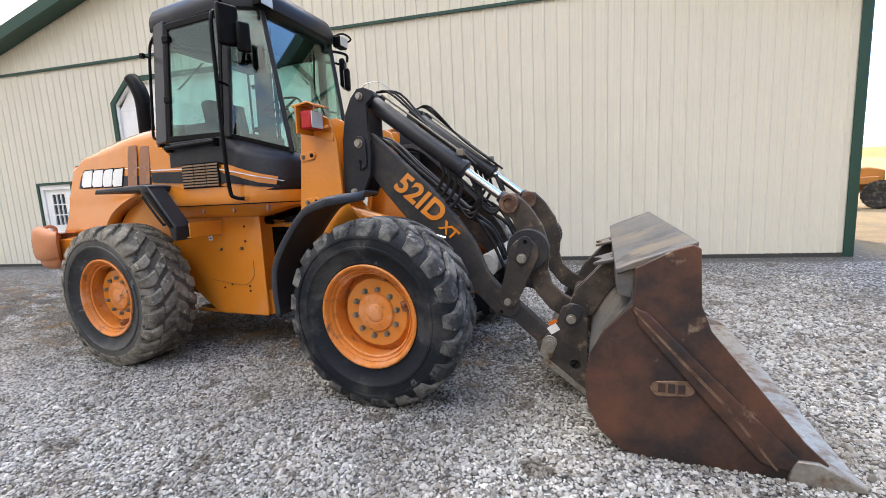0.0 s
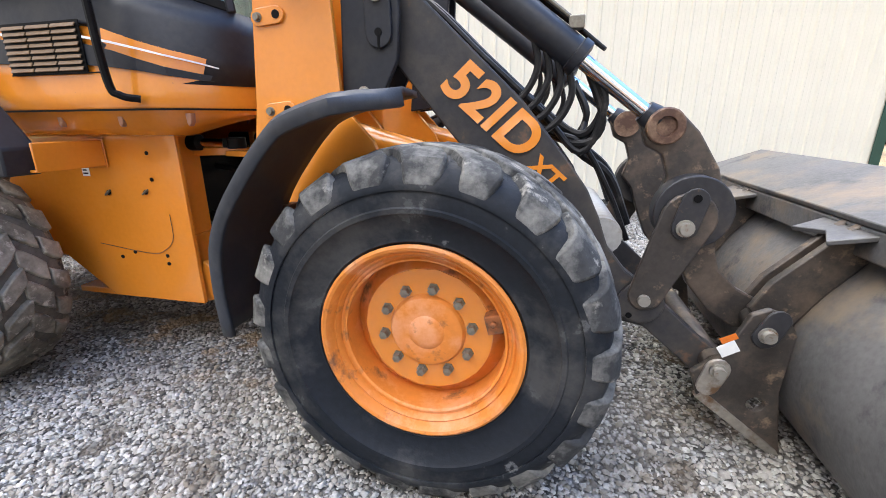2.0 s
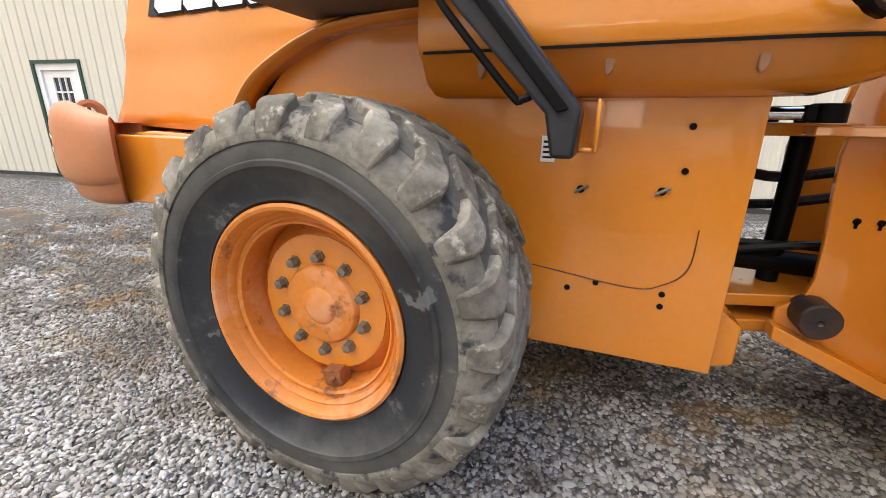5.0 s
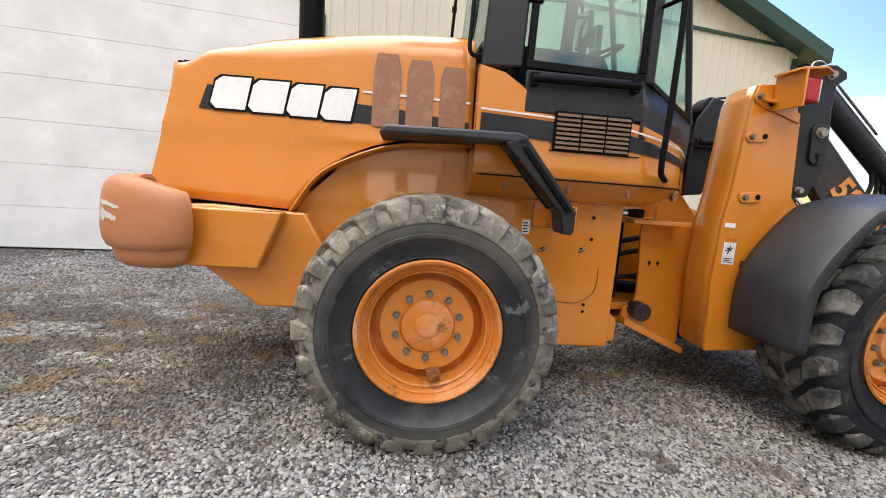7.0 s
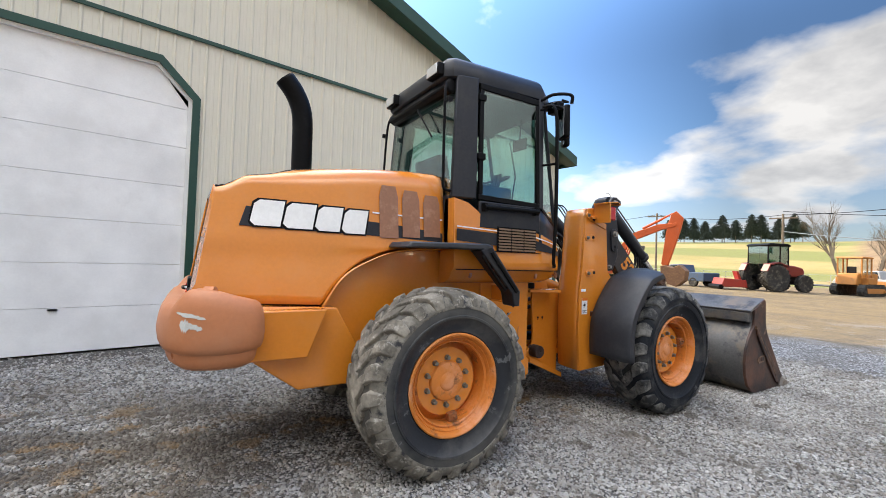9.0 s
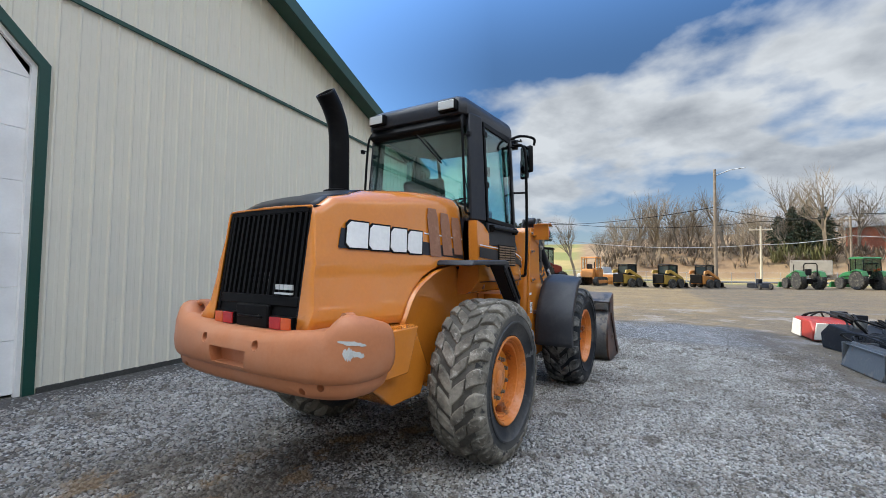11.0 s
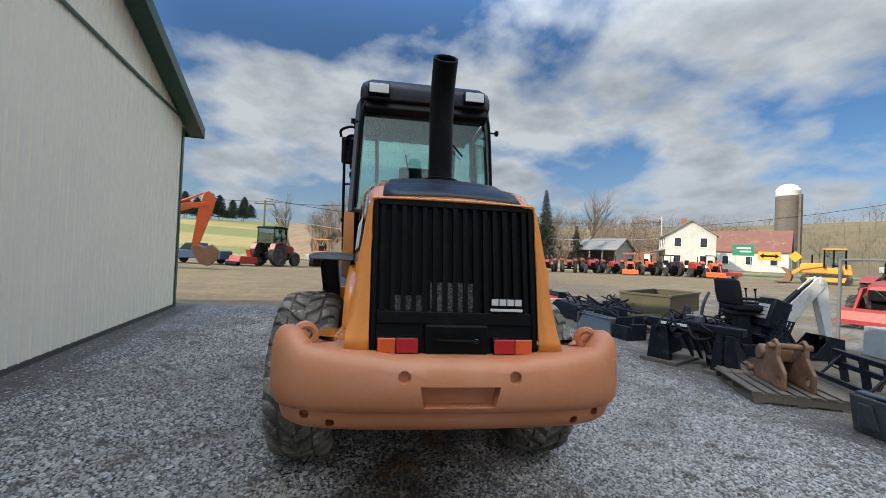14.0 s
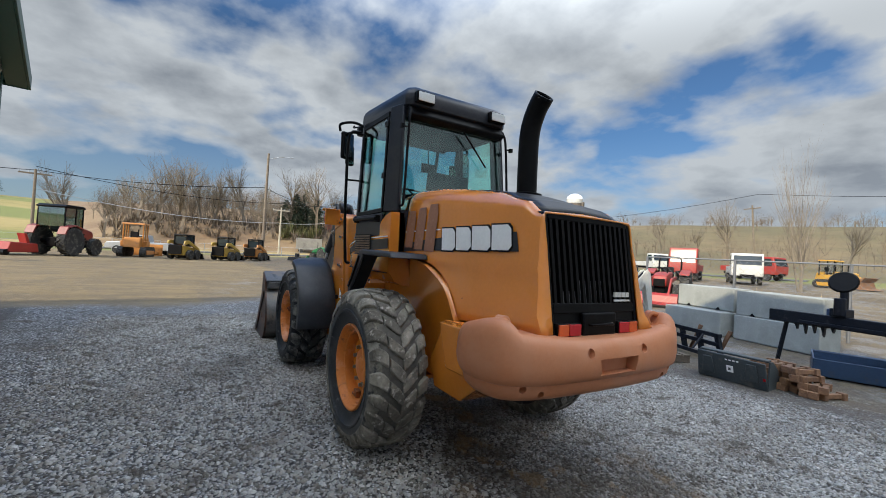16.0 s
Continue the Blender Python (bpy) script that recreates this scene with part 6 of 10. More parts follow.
def build_front(loader):
    frame_ob = part("front_frame", joined(lambda q: box(q, 1.75, 3.05, -0.23, 0.23, 0.50, 0.56), lambda q: box(q, 2.2, 2.95, -0.38, 0.38, 0.56, 0.98)), ORANGE, loader, "welded orange front frame and lift tower", bevel=0.012)
    for s in (-1, 1):
        a, b = sorted((s * 0.235, s * 0.26))
        web = part("web_plate", aprism([(1.49, 0.50), (1.95, 0.29), (1.95, 1.235), (1.60, 1.235), (1.56, 1.20), (1.552, 1.14), (1.56, 1.02), (1.575, 0.86), (1.58, 0.70), (1.565, 0.63), (1.49, 0.57)], a, b), ORANGE, frame_ob, bevel=0.004)
        for hx in (1.645, 1.71):
            part("key_hole", joined(lambda q: lathe(q, [(s * 0.2605, 0.012), (s * 0.263, 0.012)], 12, "y", (hx, 0, 0.925)), lambda q: box(q, hx - 0.005, hx + 0.005, min(s * 0.2605, s * 0.263), max(s * 0.2605, s * 0.263), 0.90, 0.92)), BLACK, web)
        part("lock_disc", alathe([(s * 0.24, 0.066), (s * 0.357, 0.066), (s * 0.365, 0.060), (s * 0.365, 0.012), (s * 0.352, 0.0)], 24, "y", (1.59, 0, 0.575)), RUST, frame_ob, "rusty round lock pad", smooth=True, angle=30)
        a, b = sorted((s * 0.2605, s * 0.34))
        part("bottom_rail", aprism([(1.47, 0.475), (1.95, 0.265), (1.95, 0.32), (1.47, 0.53)], a, b), ORANGE, frame_ob, bevel=0.004)
        # lift tower
        prof = [(1.86, 0.42), (1.83, 0.9), (1.845, 1.27), (1.875, 1.45), (1.925, 2.02), (1.955, 2.11), (2.12, 2.125), (2.20, 2.08), (2.26, 1.9), (2.285, 1.45), (2.42, 1.30), (2.55, 1.0), (2.55, 0.45)]
        a, b = sorted((s * 0.625, s * 0.655))
        tower = part("tower_plate", aprism(prof, a, b), ORANGE, frame_ob, bevel=0.004)
        # curved sheet from the web plate out to the tower's edge
        bm = bmesh.new()
        rows = []
        for x, z in prof[:6]:
            rows.append([bm.verts.new((x + dx, s * y, z)) for dx, y in ((0.016, 0.624), (0.014, 0.56), (0.018, 0.48), (0.032, 0.40), (0.058, 0.33), (0.095, 0.283), (0.14, 0.262))])
        for p, q in zip(rows, rows[1:]):
            for j in range(6):
                bm.faces.new((p[j], p[j + 1], q[j + 1], q[j]))
        part("tower_back", bm, ORANGE, frame_ob, smooth=True, solid=0.016, angle=60)
        a, b = sorted((s * 0.40, s * 0.43))
        part("tower_inner", aprism([(x + (0.06 if x < 1.96 else 0.0), z) for x, z in prof[2:]], a, b), ORANGE, frame_ob, bevel=0.004)
        for (tx, tz, ang) in ((1.985, 2.02, -25), (1.975, 1.80, 5), (1.99, 1.43, 5)):
            m = Matrix.Translation((tx, 0, tz)) @ Matrix.Rotation(radians(-ang), 4, "Y")
            bm = bmesh.new()
            prism(bm, hull_bar((-0.035, 0), (0.05, 0), 0.034, 0.034, 8), *sorted((s * 0.656, s * 0.668)), m=m)
            tie = part("lock_tab", bm, ORANGE, tower, bevel=0.003)
            q = m @ Vector((-0.035, 0, 0))
            bolt_head("bolt", q.x, q.z, 0.668, s, 0.014, tie, BOLT, 0.018)
            q = m @ Vector((0.05, 0, 0))
            part("slot", alathe([(s * 0.6685, 0.017), (s * 0.672, 0.017)], 12, "y", (q.x, 0, q.z)), BLACK, tie)
        # headlamp on its bracket
        bm = bmesh.new()
        box(bm, 1.97, 2.22, min(s * 0.656, s * 0.70), max(s * 0.656, s * 0.70), 2.00, 2.02)
        box(bm, 2.045, 2.06, min(s * 0.66, s * 0.86), max(s * 0.66, s * 0.86), 1.955, 2.165)
        prism(bm, [(2.02, 2.15), (2.17, 2.17), (2.22, 2.145), (2.22, 2.155), (2.17, 2.183), (2.02, 2.165)], *sorted((s * 0.67, s * 0.86)))
        prism(bm, [(1.98, 1.98), (2.24, 1.90), (2.24, 1.96), (2.06, 2.02)], *sorted((s * 0.658, s * 0.668)))
        brk = part("lamp_bracket", bm, ORANGE, frame_ob, "bent orange lamp bracket", bevel=0.003)
        a, b = sorted((s * 0.69, s * 0.84))
        lamp = part("headlamp", abox(2.075, 2.17, a, b, 1.985, 2.125), REDLENS, brk, "square headlamp with red rear shell", bevel=0.014)
        part("lens", abox(2.171, 2.18, a + 0.008, b - 0.008, 1.993, 2.117), LAMPGLASS, lamp, bevel=0.004)
        # warning labels
        a, b = sorted((s * 0.6555, s * 0.6575))
        lab = part("warning_label", abox(1.872, 1.955, a, b, 1.0, 1.17), WHITE, tower, "white safety label with orange head")
        a, b = sorted((s * 0.6577, s * 0.659))
        part("label_head", abox(1.872, 1.955, a, b, 1.142, 1.17), AMBER, lab)
        for k in range(3):
            part("label_bar", abox(1.882, 1.945 - 0.02 * (k % 2), a, b, 1.013 + 0.011 * k, 1.018 + 0.011 * k), BLACK, lab)
        part("label_symbol", joined(lambda q: prism(q, [(1.885, 1.083), (1.938, 1.104), (1.936, 1.110), (1.883, 1.089)], a, b), lambda q: prism(q, [(1.900, 1.068), (1.906, 1.066), (1.922, 1.122), (1.916, 1.124)], a, b), lambda q: prism(q, [(1.893, 1.105), (1.925, 1.084), (1.929, 1.089), (1.897, 1.110)], a, b)), BLACK, lab)
        part("small_label", abox(1.86, 1.93, *sorted((s * 0.6555, s * 0.6575)), 1.235, 1.262), WHITE, tower)
        # mudguard
        path = [(1.965, 0.60), (1.955, 0.78), (1.97, 0.95), (2.03, 1.09), (2.14, 1.24), (2.245, 1.355), (2.32, 1.405), (2.48, 1.455), (2.63, 1.485)]
        bm = bmesh.new()
        path = [(p.x, p.y) for p in curve([Vector((x, z, 0)) for x, z in path], 3)]
        rows = []
        for i, (x, z) in enumerate(path):
            p, q = path[max(0, i - 1)], path[min(len(path) - 1, i + 1)]
            d = Vector((q[0] - p[0], q[1] - p[1])).normalized()
            nx, nz = -d.y, d.x
            taper = 1.0 - 0.55 * smooth(len(path) - 4, len(path) - 1, i)
            prof = [(0.70, -0.004), (0.76, 0.0), (0.86, 0.004), (0.70 + 0.42 * taper, 0.002), (0.70 + 0.45 * taper, -0.012), (0.70 + 0.46 * taper, -0.055)]
            rows.append([bm.verts.new((x + nx * o, s * y, z + nz * o)) for y, o in prof])
        for a_, b_ in zip(rows, rows[1:]):
            for j in range(5):
                bm.faces.new((a_[j], a_[j + 1], b_[j + 1], b_[j]))
        guard = part("front_fender", bm, FENDER, loader, "bent dark grey rubber front mudguard", smooth=True, solid=0.022, angle=40)
        part("fender_bracket", abox(2.0, 2.04, min(s * 0.655, s * 0.74), max(s * 0.655, s * 0.74), 0.98, 1.03), RUST, guard, bevel=0.004)


def build_boom(loader):
    for s in (-1, 1):
        # boom stand
        a, b = sorted((s * 0.57, s * 0.605))
        stand = part("boom_stand", aprism([(2.27, 1.44), (2.285, 1.9), (2.32, 2.10), (2.38, 2.22), (2.44, 2.285), (2.50, 2.29), (2.575, 2.255), (2.585, 2.215), (2.52, 2.165), (2.515, 2.02), (2.535, 1.80), (2.52, 1.62), (2.44, 1.46)], a, b), DARK, loader, "dark steel stand for the lift arm", bevel=0.006)
        a, b = sorted((s * 0.36, s * 0.39))
        part("inner_cheek", aprism([(2.27, 1.44), (2.32, 2.10), (2.44, 2.285), (2.575, 2.255), (2.52, 2.165), (2.52, 1.62), (2.44, 1.46)], a, b), DARK, stand, bevel=0.006)
        a, b = sorted((s * 0.606, s * 0.622))
        part("keeper_plate", aprism(hull_bar((2.445, 1.87), (2.45, 1.72), 0.055, 0.055), a, b), DARK, stand, bevel=0.004)
        bolt_head("pin", 2.445, 1.868, 0.622, s, 0.026, stand)
        bolt_head("pin", 2.465, 2.225, 0.605, s, 0.022, stand)
        bolt_head("pin", 2.37, 1.50, 0.605, s, 0.018, stand)
        part("key_slot", joined(lambda q: lathe(q, [(s * 0.6225, 0.016), (s * 0.625, 0.016)], 12, "y", (2.45, 0, 1.725)), lambda q: box(q, 2.445, 2.455, *sorted((s * 0.6225, s * 0.625)), 1.66, 1.715)), BLACK, stand)
        # lift arm
        outline = [(2.39, 1.93), (2.50, 1.955), (2.62, 1.85), (3.03, 1.46), (3.22, 1.228), (3.315, 1.10), (3.37, 0.985), (3.415, 0.862), (3.50, 0.755), (3.585, 0.69), (3.70, 0.59), (3.85, 0.455), (3.93, 0.41), (3.95, 0.34), (3.86, 0.28), (3.60, 0.50), (3.49, 0.52), (3.36, 0.66), (3.0, 1.02), (2.70, 1.36), (2.50, 1.60), (2.39, 1.74)]
        a, b = sorted((s * 0.455, s * 0.53))
        arm = part("lift_arm", aprism(outline, a, b), ARMPAINT, loader, "dark grey steel lift arm, scuffed", bevel=0.008)
        part("pin_boss", alathe([(s * 0.53, 0.095), (s * 0.55, 0.095)], 24, "y", (3.575, 0, 0.62)), ARMPAINT, arm, bevel=0.003)
        bolt_head("pin", 3.58, 0.64, 0.55, s, 0.026, arm)
        part("key_slot", alathe([(s * 0.5505, 0.014), (s * 0.553, 0.014)], 10, "y", (3.53, 0, 0.56)), BLACK, arm)
        # model number on the arm
        if s < 0:
            m = Matrix.Translation((2.895, -0.532, 1.425)) @ Matrix.Rotation(radians(41), 4, "Y") @ Matrix.Rotation(radians(90), 4, "X")
            for letter, dx in (("5", -0.172), ("2", -0.055), ("1", 0.032), ("D", 0.152)):
                text_mesh("model_digit", letter, 0.225, 0.002, ORANGE, m @ Matrix.Translation((dx, 0, 0)), arm, 0.12, "orange character of the model number decal", 0.032)
            m = Matrix.Translation((3.135, -0.532, 1.165)) @ Matrix.Rotation(radians(41), 4, "Y") @ Matrix.Rotation(radians(90), 4, "X")
            for letter, dx in (("X", -0.038), ("T", 0.036)):
                text_mesh("model_letter", letter, 0.115, 0.002, ORANGE, m @ Matrix.Translation((dx, 0, 0)), arm, 0.12, "orange model suffix letter", 0.03)
        # curved lever between cylinder and coupler
        lever = [(3.49, 1.40), (3.535, 1.435), (3.64, 1.42), (3.73, 1.33), (3.82, 1.19), (3.87, 1.03), (3.855, 0.86), (3.885, 0.76), (3.97, 0.68), (4.07, 0.63), (4.10, 0.555), (4.06, 0.50), (3.98, 0.50), (3.87, 0.57), (3.77, 0.69), (3.70, 0.86), (3.66, 0.98), (3.60, 1.05), (3.63, 1.15), (3.60, 1.24), (3.53, 1.28)]
        a, b = sorted((s * 0.40, s * 0.452))
        lev = part("tilt_lever", aprism(lever, a, b), WORNARM, loader, "curved dark steel tilt lever", bevel=0.008)
        part("lever_boss", alathe([(s * 0.36, 0.072), (s * 0.50, 0.072), (s * 0.505, 0.066), (s * 0.505, 0.04), (s * 0.49, 0.036), (s * 0.49, 0.0)], 24, "y", (3.59, 0, 1.354)), RUSTEDGE, lev, "rusty bronze ring boss", smooth=True, angle=30)
        # link plate from lever to arm
        a, b = sorted((s * 0.535, s * 0.56))
        link = part("link_plate", aprism(hull_bar((3.705, 1.0), (3.585, 0.66), 0.105, 0.07, 10), a, b), WORNARM, loader, "dark steel link plate with pins", bevel=0.006)
        a2, b2 = sorted((s * 0.5605, s * 0.572))
        part("keeper_plate", aprism(hull_bar((3.69, 0.965), (3.715, 1.075), 0.05, 0.05), a2, b2), ARMPAINT, link, bevel=0.003)
        part("round_cheek", alathe([(s * 0.453, 0.15), (s * 0.534, 0.15)], 28, "y", (3.725, 0, 1.02)), ARMPAINT, link, bevel=0.006)
        bolt_head("pin", 3.69, 0.965, 0.572, s, 0.026, link)
        part("key_slot", alathe([(s * 0.5725, 0.016), (s * 0.575, 0.016)], 12, "y", (3.718, 0, 1.085)), BLACK, link)
        # coupler
        a, b = sorted((s * 0.585, s * 0.615))
        coup = part("coupler_plate", aprism([(3.79, 0.35), (3.83, 0.24), (4.14, 0.0), (4.19, -0.005), (4.17, 0.08), (4.13, 0.30), (4.14, 0.56), (4.10, 0.64), (4.03, 0.665), (3.97, 0.635), (3.90, 0.45)], a, b), WORNARM, loader, "worn quick coupler plate with pins", bevel=0.006)
        cut(coup, alathe([(s * 0.5, 0.034), (s * 0.7, 0.034)], 18, "y", (4.055, 0, 0.23)))
        part("worn_edge", aprism([(3.82, 0.235), (4.15, -0.012), (4.19, -0.012), (4.17, 0.02), (3.85, 0.27)], *sorted((s * 0.58, s * 0.62))), WORN, coup, "scraped bare steel edge", bevel=0.004)
        part("keeper_plate", aprism(hull_bar((4.03, 0.55), (4.06, 0.62), 0.05, 0.045), *sorted((s * 0.6155, s * 0.628))), ARMPAINT, coup, bevel=0.003)
        part("keeper_plate", aprism(hull_bar((3.885, 0.38), (3.86, 0.30), 0.05, 0.045), *sorted((s * 0.6155, s * 0.628))), WORN, coup, bevel=0.003)
        bolt_head("pin", 4.03, 0.56, 0.628, s, 0.025, coup)
        bolt_head("pin", 3.885, 0.378, 0.628, s, 0.025, coup)
        lab = part("warning_label", aprism([(3.895, 0.435), (3.955, 0.475), (3.925, 0.52), (3.865, 0.48)], *sorted((s * 0.6155, s * 0.6175))), WHITE, coup, "white and orange safety label")
        part("label_head", aprism([(3.885, 0.497), (3.940, 0.53), (3.925, 0.552), (3.870, 0.52)], *sorted((s * 0.6155, s * 0.6175))), AMBER, lab)
        # tilt cylinder
        p0, p1 = Vector((2.46, s * 0.47, 2.225)), Vector((3.59, s * 0.43, 1.354))
        d = (p1 - p0).normalized()
        cyl = part("tilt_cylinder", joined(lambda q: tube(q, [p0 + d * 0.06, p0 + d * 0.08, p0 + d * 0.96, p0 + d * 0.965, p0 + d * 1.0, p0 + d * 1.01], [0.055, 0.066, 0.066, 0.076, 0.076, 0.05], 20)), DARK, loader, "dark grey hydraulic tilt cylinder with chrome rod", smooth=True, angle=35)
        part("rod", atube([p0 + d * 1.0, p0 + d * 1.36], 0.032, 16), CHROME, cyl, "chrome rod", smooth=True)
        part("rod_end", joined(lambda q: tube(q, [p0 + d * 1.33, p1 - d * 0.03], [0.045, 0.062], 14)), DARK, cyl, smooth=True)
        part("base_eye", alathe([(s * 0.41, 0.075), (s * 0.54, 0.075)], 20, "y", (2.46, 0, 2.225)), DARK, cyl, bevel=0.004)
        part("port_block", abox(-0.03, 0.03, -0.025, 0.025, 0, 0.05, Matrix.Translation(p0 + d * 0.9) @ Matrix.Translation((0.05, 0, 0.05))), BOLT, cyl, bevel=0.005)
        # steel oil line along the barrel
        off = Vector((0.055, 0, 0.075))
        part("oil_line", joined(lambda q: tube(q, [p0 + d * 0.10 + off, p0 + d * 0.9 + off], 0.008, 8), lambda q: tube(q, [p0 + d * 0.10 + off + Vector((0.01, s * 0.03, 0)), p0 + d * 0.62 + off + Vector((0.01, s * 0.03, 0))], 0.008, 8)), BOLT, cyl, "dull steel oil lines", smooth=True)
        # lift cylinder
        q0, q1 = Vector((2.12, s * 0.50, 1.36)), Vector((3.10, s * 0.50, 1.10))
        dd = (q1 - q0).normalized()
        lc = part("lift_cylinder", atube([q0, q0 + dd * 0.7, q0 + dd * 0.72, q0 + dd * 0.78], [0.062, 0.062, 0.07, 0.07], 18), ORANGE, loader, "orange hydraulic lift cylinder", smooth=True, angle=35)
        part("rod", atube([q0 + dd * 0.78, q1], 0.032, 14), CHROME, lc, smooth=True)
        # hoses
        rng = random.Random(11 if s < 0 else 12)
        for k in range(7):
            o = rng.uniform(-0.05, 0.05)
            y = s * (0.26 + 0.035 * k * 0.6)
            pts = [(2.30, y, 1.90 + o), (2.55, y + rng.uniform(-0.03, 0.03), 1.88 + o), (2.85, y + rng.uniform(-0.04, 0.04), 1.62 + o), (3.1, y, 1.40 + o), (3.28, y + s * rng.uniform(0, 0.08), 1.30 + rng.uniform(-0.06, 0.02)), (3.36, s * rng.uniform(0.36, 0.45), 1.42 + o), (3.28, s * 0.42, 1.60 + 0.3 * o)]
            if k % 2:
                pts = pts[:5] + [(3.42, y, 1.12 + o), (3.52, y, 0.9 + o)]
            bm = atube(curve(pts, 5), rng.choice([0.013, 0.016, 0.019]), 8)
            part("hydraulic_hose", bm, HOSE, loader, "black hydraulic hose", smooth=True)
        for k in range(4):
            x = 3.06 + 0.048 * k
            z = 2.225 - 0.77 * (x - 2.46) - 0.06
            bm = atube(curve([(x, s * 0.45, z), (x + 0.02, s * 0.455, z - 0.11), (x - 0.025, s * 0.46, z - 0.21), (x - 0.11, s * 0.46, z - 0.27), (x - 0.20, s * 0.44, z - 0.30), (x - 0.26, s * 0.42, z - 0.38)], 5), 0.0145, 8)
            part("hydraulic_hose", bm, HOSE, loader, "black hydraulic hose", smooth=True)
        for k in range(3):
            bm = atube(curve([(2.50, s * 0.40, 2.29), (2.62 + 0.03 * k, s * (0.38 - 0.03 * k), 2.27), (2.95, s * (0.40 - 0.02 * k), 1.97), (3.22, s * (0.42 - 0.02 * k), 1.75), (3.34, s * 0.44, 1.65)], 5), 0.009, 8)
            part("hydraulic_hose", bm, HOSE, loader, "black hydraulic hose", smooth=True)
    part("cross_tube", atube([(3.40, -0.455, 0.885), (3.40, 0.455, 0.885)], 0.085, 20), PALESTEEL, loader, "grey cross tube between the lift arms", smooth=True)
    part("coupler_tube", joined(lambda q: tube(q, [(3.89, -0.584, 0.38), (3.89, 0.584, 0.38)], 0.05, 14), lambda q: tube(q, [(4.04, -0.584, 0.56), (4.04, 0.584, 0.56)], 0.045, 14), lambda q: box(q, 3.92, 4.08, -0.39, 0.39, 0.16, 0.22)), WORNARM, loader, "cross tubes of the coupler", smooth=True, angle=35)
    part("wire_loop", atube(curve([(2.42, -0.5, 2.29), (2.46, -0.49, 2.34), (2.56, -0.46, 2.35), (2.66, -0.44, 2.28)], 5), 0.004, 6), LAMPGLASS, loader, "thin loose wire")


def build_bucket(loader):
    W = 1.20
    shell = [(4.66, 1.135), (4.40, 1.035), (4.365, 0.84), (4.24, 0.68), (4.175, 0.54), (4.15, 0.40), (4.165, 0.26), (4.225, 0.13), (4.33, 0.04), (4.46, 0.008), (5.10, 0.008)]
    inner = [(5.10, 0.03), (4.47, 0.035), (4.35, 0.065), (4.25, 0.15), (4.195, 0.27), (4.18, 0.40), (4.205, 0.53), (4.265, 0.665), (4.395, 0.825), (4.435, 1.015), (4.655, 1.11)]
    sm = [(p.x, p.y) for p in curve([Vector((x, z, 0)) for x, z in shell[2:]], 4)]
    si = [(p.x, p.y) for p in curve([Vector((x, z, 0)) for x, z in inner[:9]], 4)]
    bucket = part("bucket", aprism(shell[:2] + sm + si + inner[9:], -W + 0.02, W - 0.02), BUCKETGREY, loader, "worn steel loader bucket, rusty brown ends", smooth=True, angle=30)
    part("top_beam", aprism([(4.30, 0.995), (4.40, 1.03), (4.665, 1.138), (4.665, 1.165), (4.39, 1.066), (4.29, 1.02)], -W, W), BUCKETGREY, bucket, "grey top plate", bevel=0.006)
    part("torsion_beam", aprism([(4.30, 0.99), (4.40, 1.025), (4.37, 0.86), (4.30, 0.88)], -W + 0.03, W - 0.03), BUCKETGREY, bucket, bevel=0.006)
    side = [(4.385, 1.03), (4.56, 1.125), (4.64, 1.15), (4.675, 1.13), (4.685, 0.85), (4.73, 0.72), (5.13, 0.20), (5.22, 0.11), (5.22, 0.0), (4.46, -0.004), (4.32, 0.03), (4.215, 0.12), (4.155, 0.25), (4.138, 0.40), (4.165, 0.55), (4.235, 0.69), (4.375, 0.84)]
    for s in (-1, 1):
        a, b = sorted((s * (W - 0.02), s * (W + 0.012)))
        sp = part("side_plate", aprism(side, a, b), RUST, bucket, "rusty brown bucket side plate", bevel=0.006)
        a, b = sorted((s * (W + 0.0125), s * (W + 0.034)))
        part("wear_strip", aprism([(4.385, 0.83), (4.45, 0.80), (4.79, 0.44), (5.10, 0.13), (5.06, 0.06), (4.95, 0.08), (4.62, 0.47), (4.40, 0.74)], a, b), RUST, sp, bevel=0.008)
        part("worn_ridge", aprism([(4.375, 0.83), (4.40, 0.795), (4.62, 0.555), (4.80, 0.36), (5.02, 0.06), (5.011, 0.056), (4.79, 0.348), (4.61, 0.543), (4.385, 0.80)], *sorted((s * (W + 0.0125), s * (W + 0.0365)))), RUSTEDGE, sp, "rusty worn weld ridge")
        bm = bmesh.new()
        prism(bm, hull_bar((4.505, 0.40), (4.625, 0.415), 0.042, 0.042, 8), *sorted((s * (W + 0.0125), s * (W + 0.019))))
        badge = part("maker_badge", bm, RUSTEDGE, sp, "raised oval plain badge", bevel=0.004)
        for k in range(3):
            part("badge_bar", abox(4.500 + 0.045 * k, 4.533 + 0.045 * k, *sorted((s * (W + 0.019), s * (W + 0.024))), 0.385, 0.435), RUST, badge, bevel=0.003)
        part("corner_block", aprism([(5.06, -0.004), (5.36, 0.005), (5.36, 0.03), (5.18, 0.12), (5.08, 0.12)], *sorted((s * (W - 0.06), s * (W + 0.03)))), WORN, bucket, "worn corner tip", bevel=0.008)
    edge = part("cutting_edge", aprism([(5.04, -0.002), (5.36, 0.0), (5.37, 0.012), (5.32, 0.034), (5.06, 0.045)], -W + 0.06, W - 0.06), WORN, bucket, "scraped steel cutting edge", bevel=0.004)
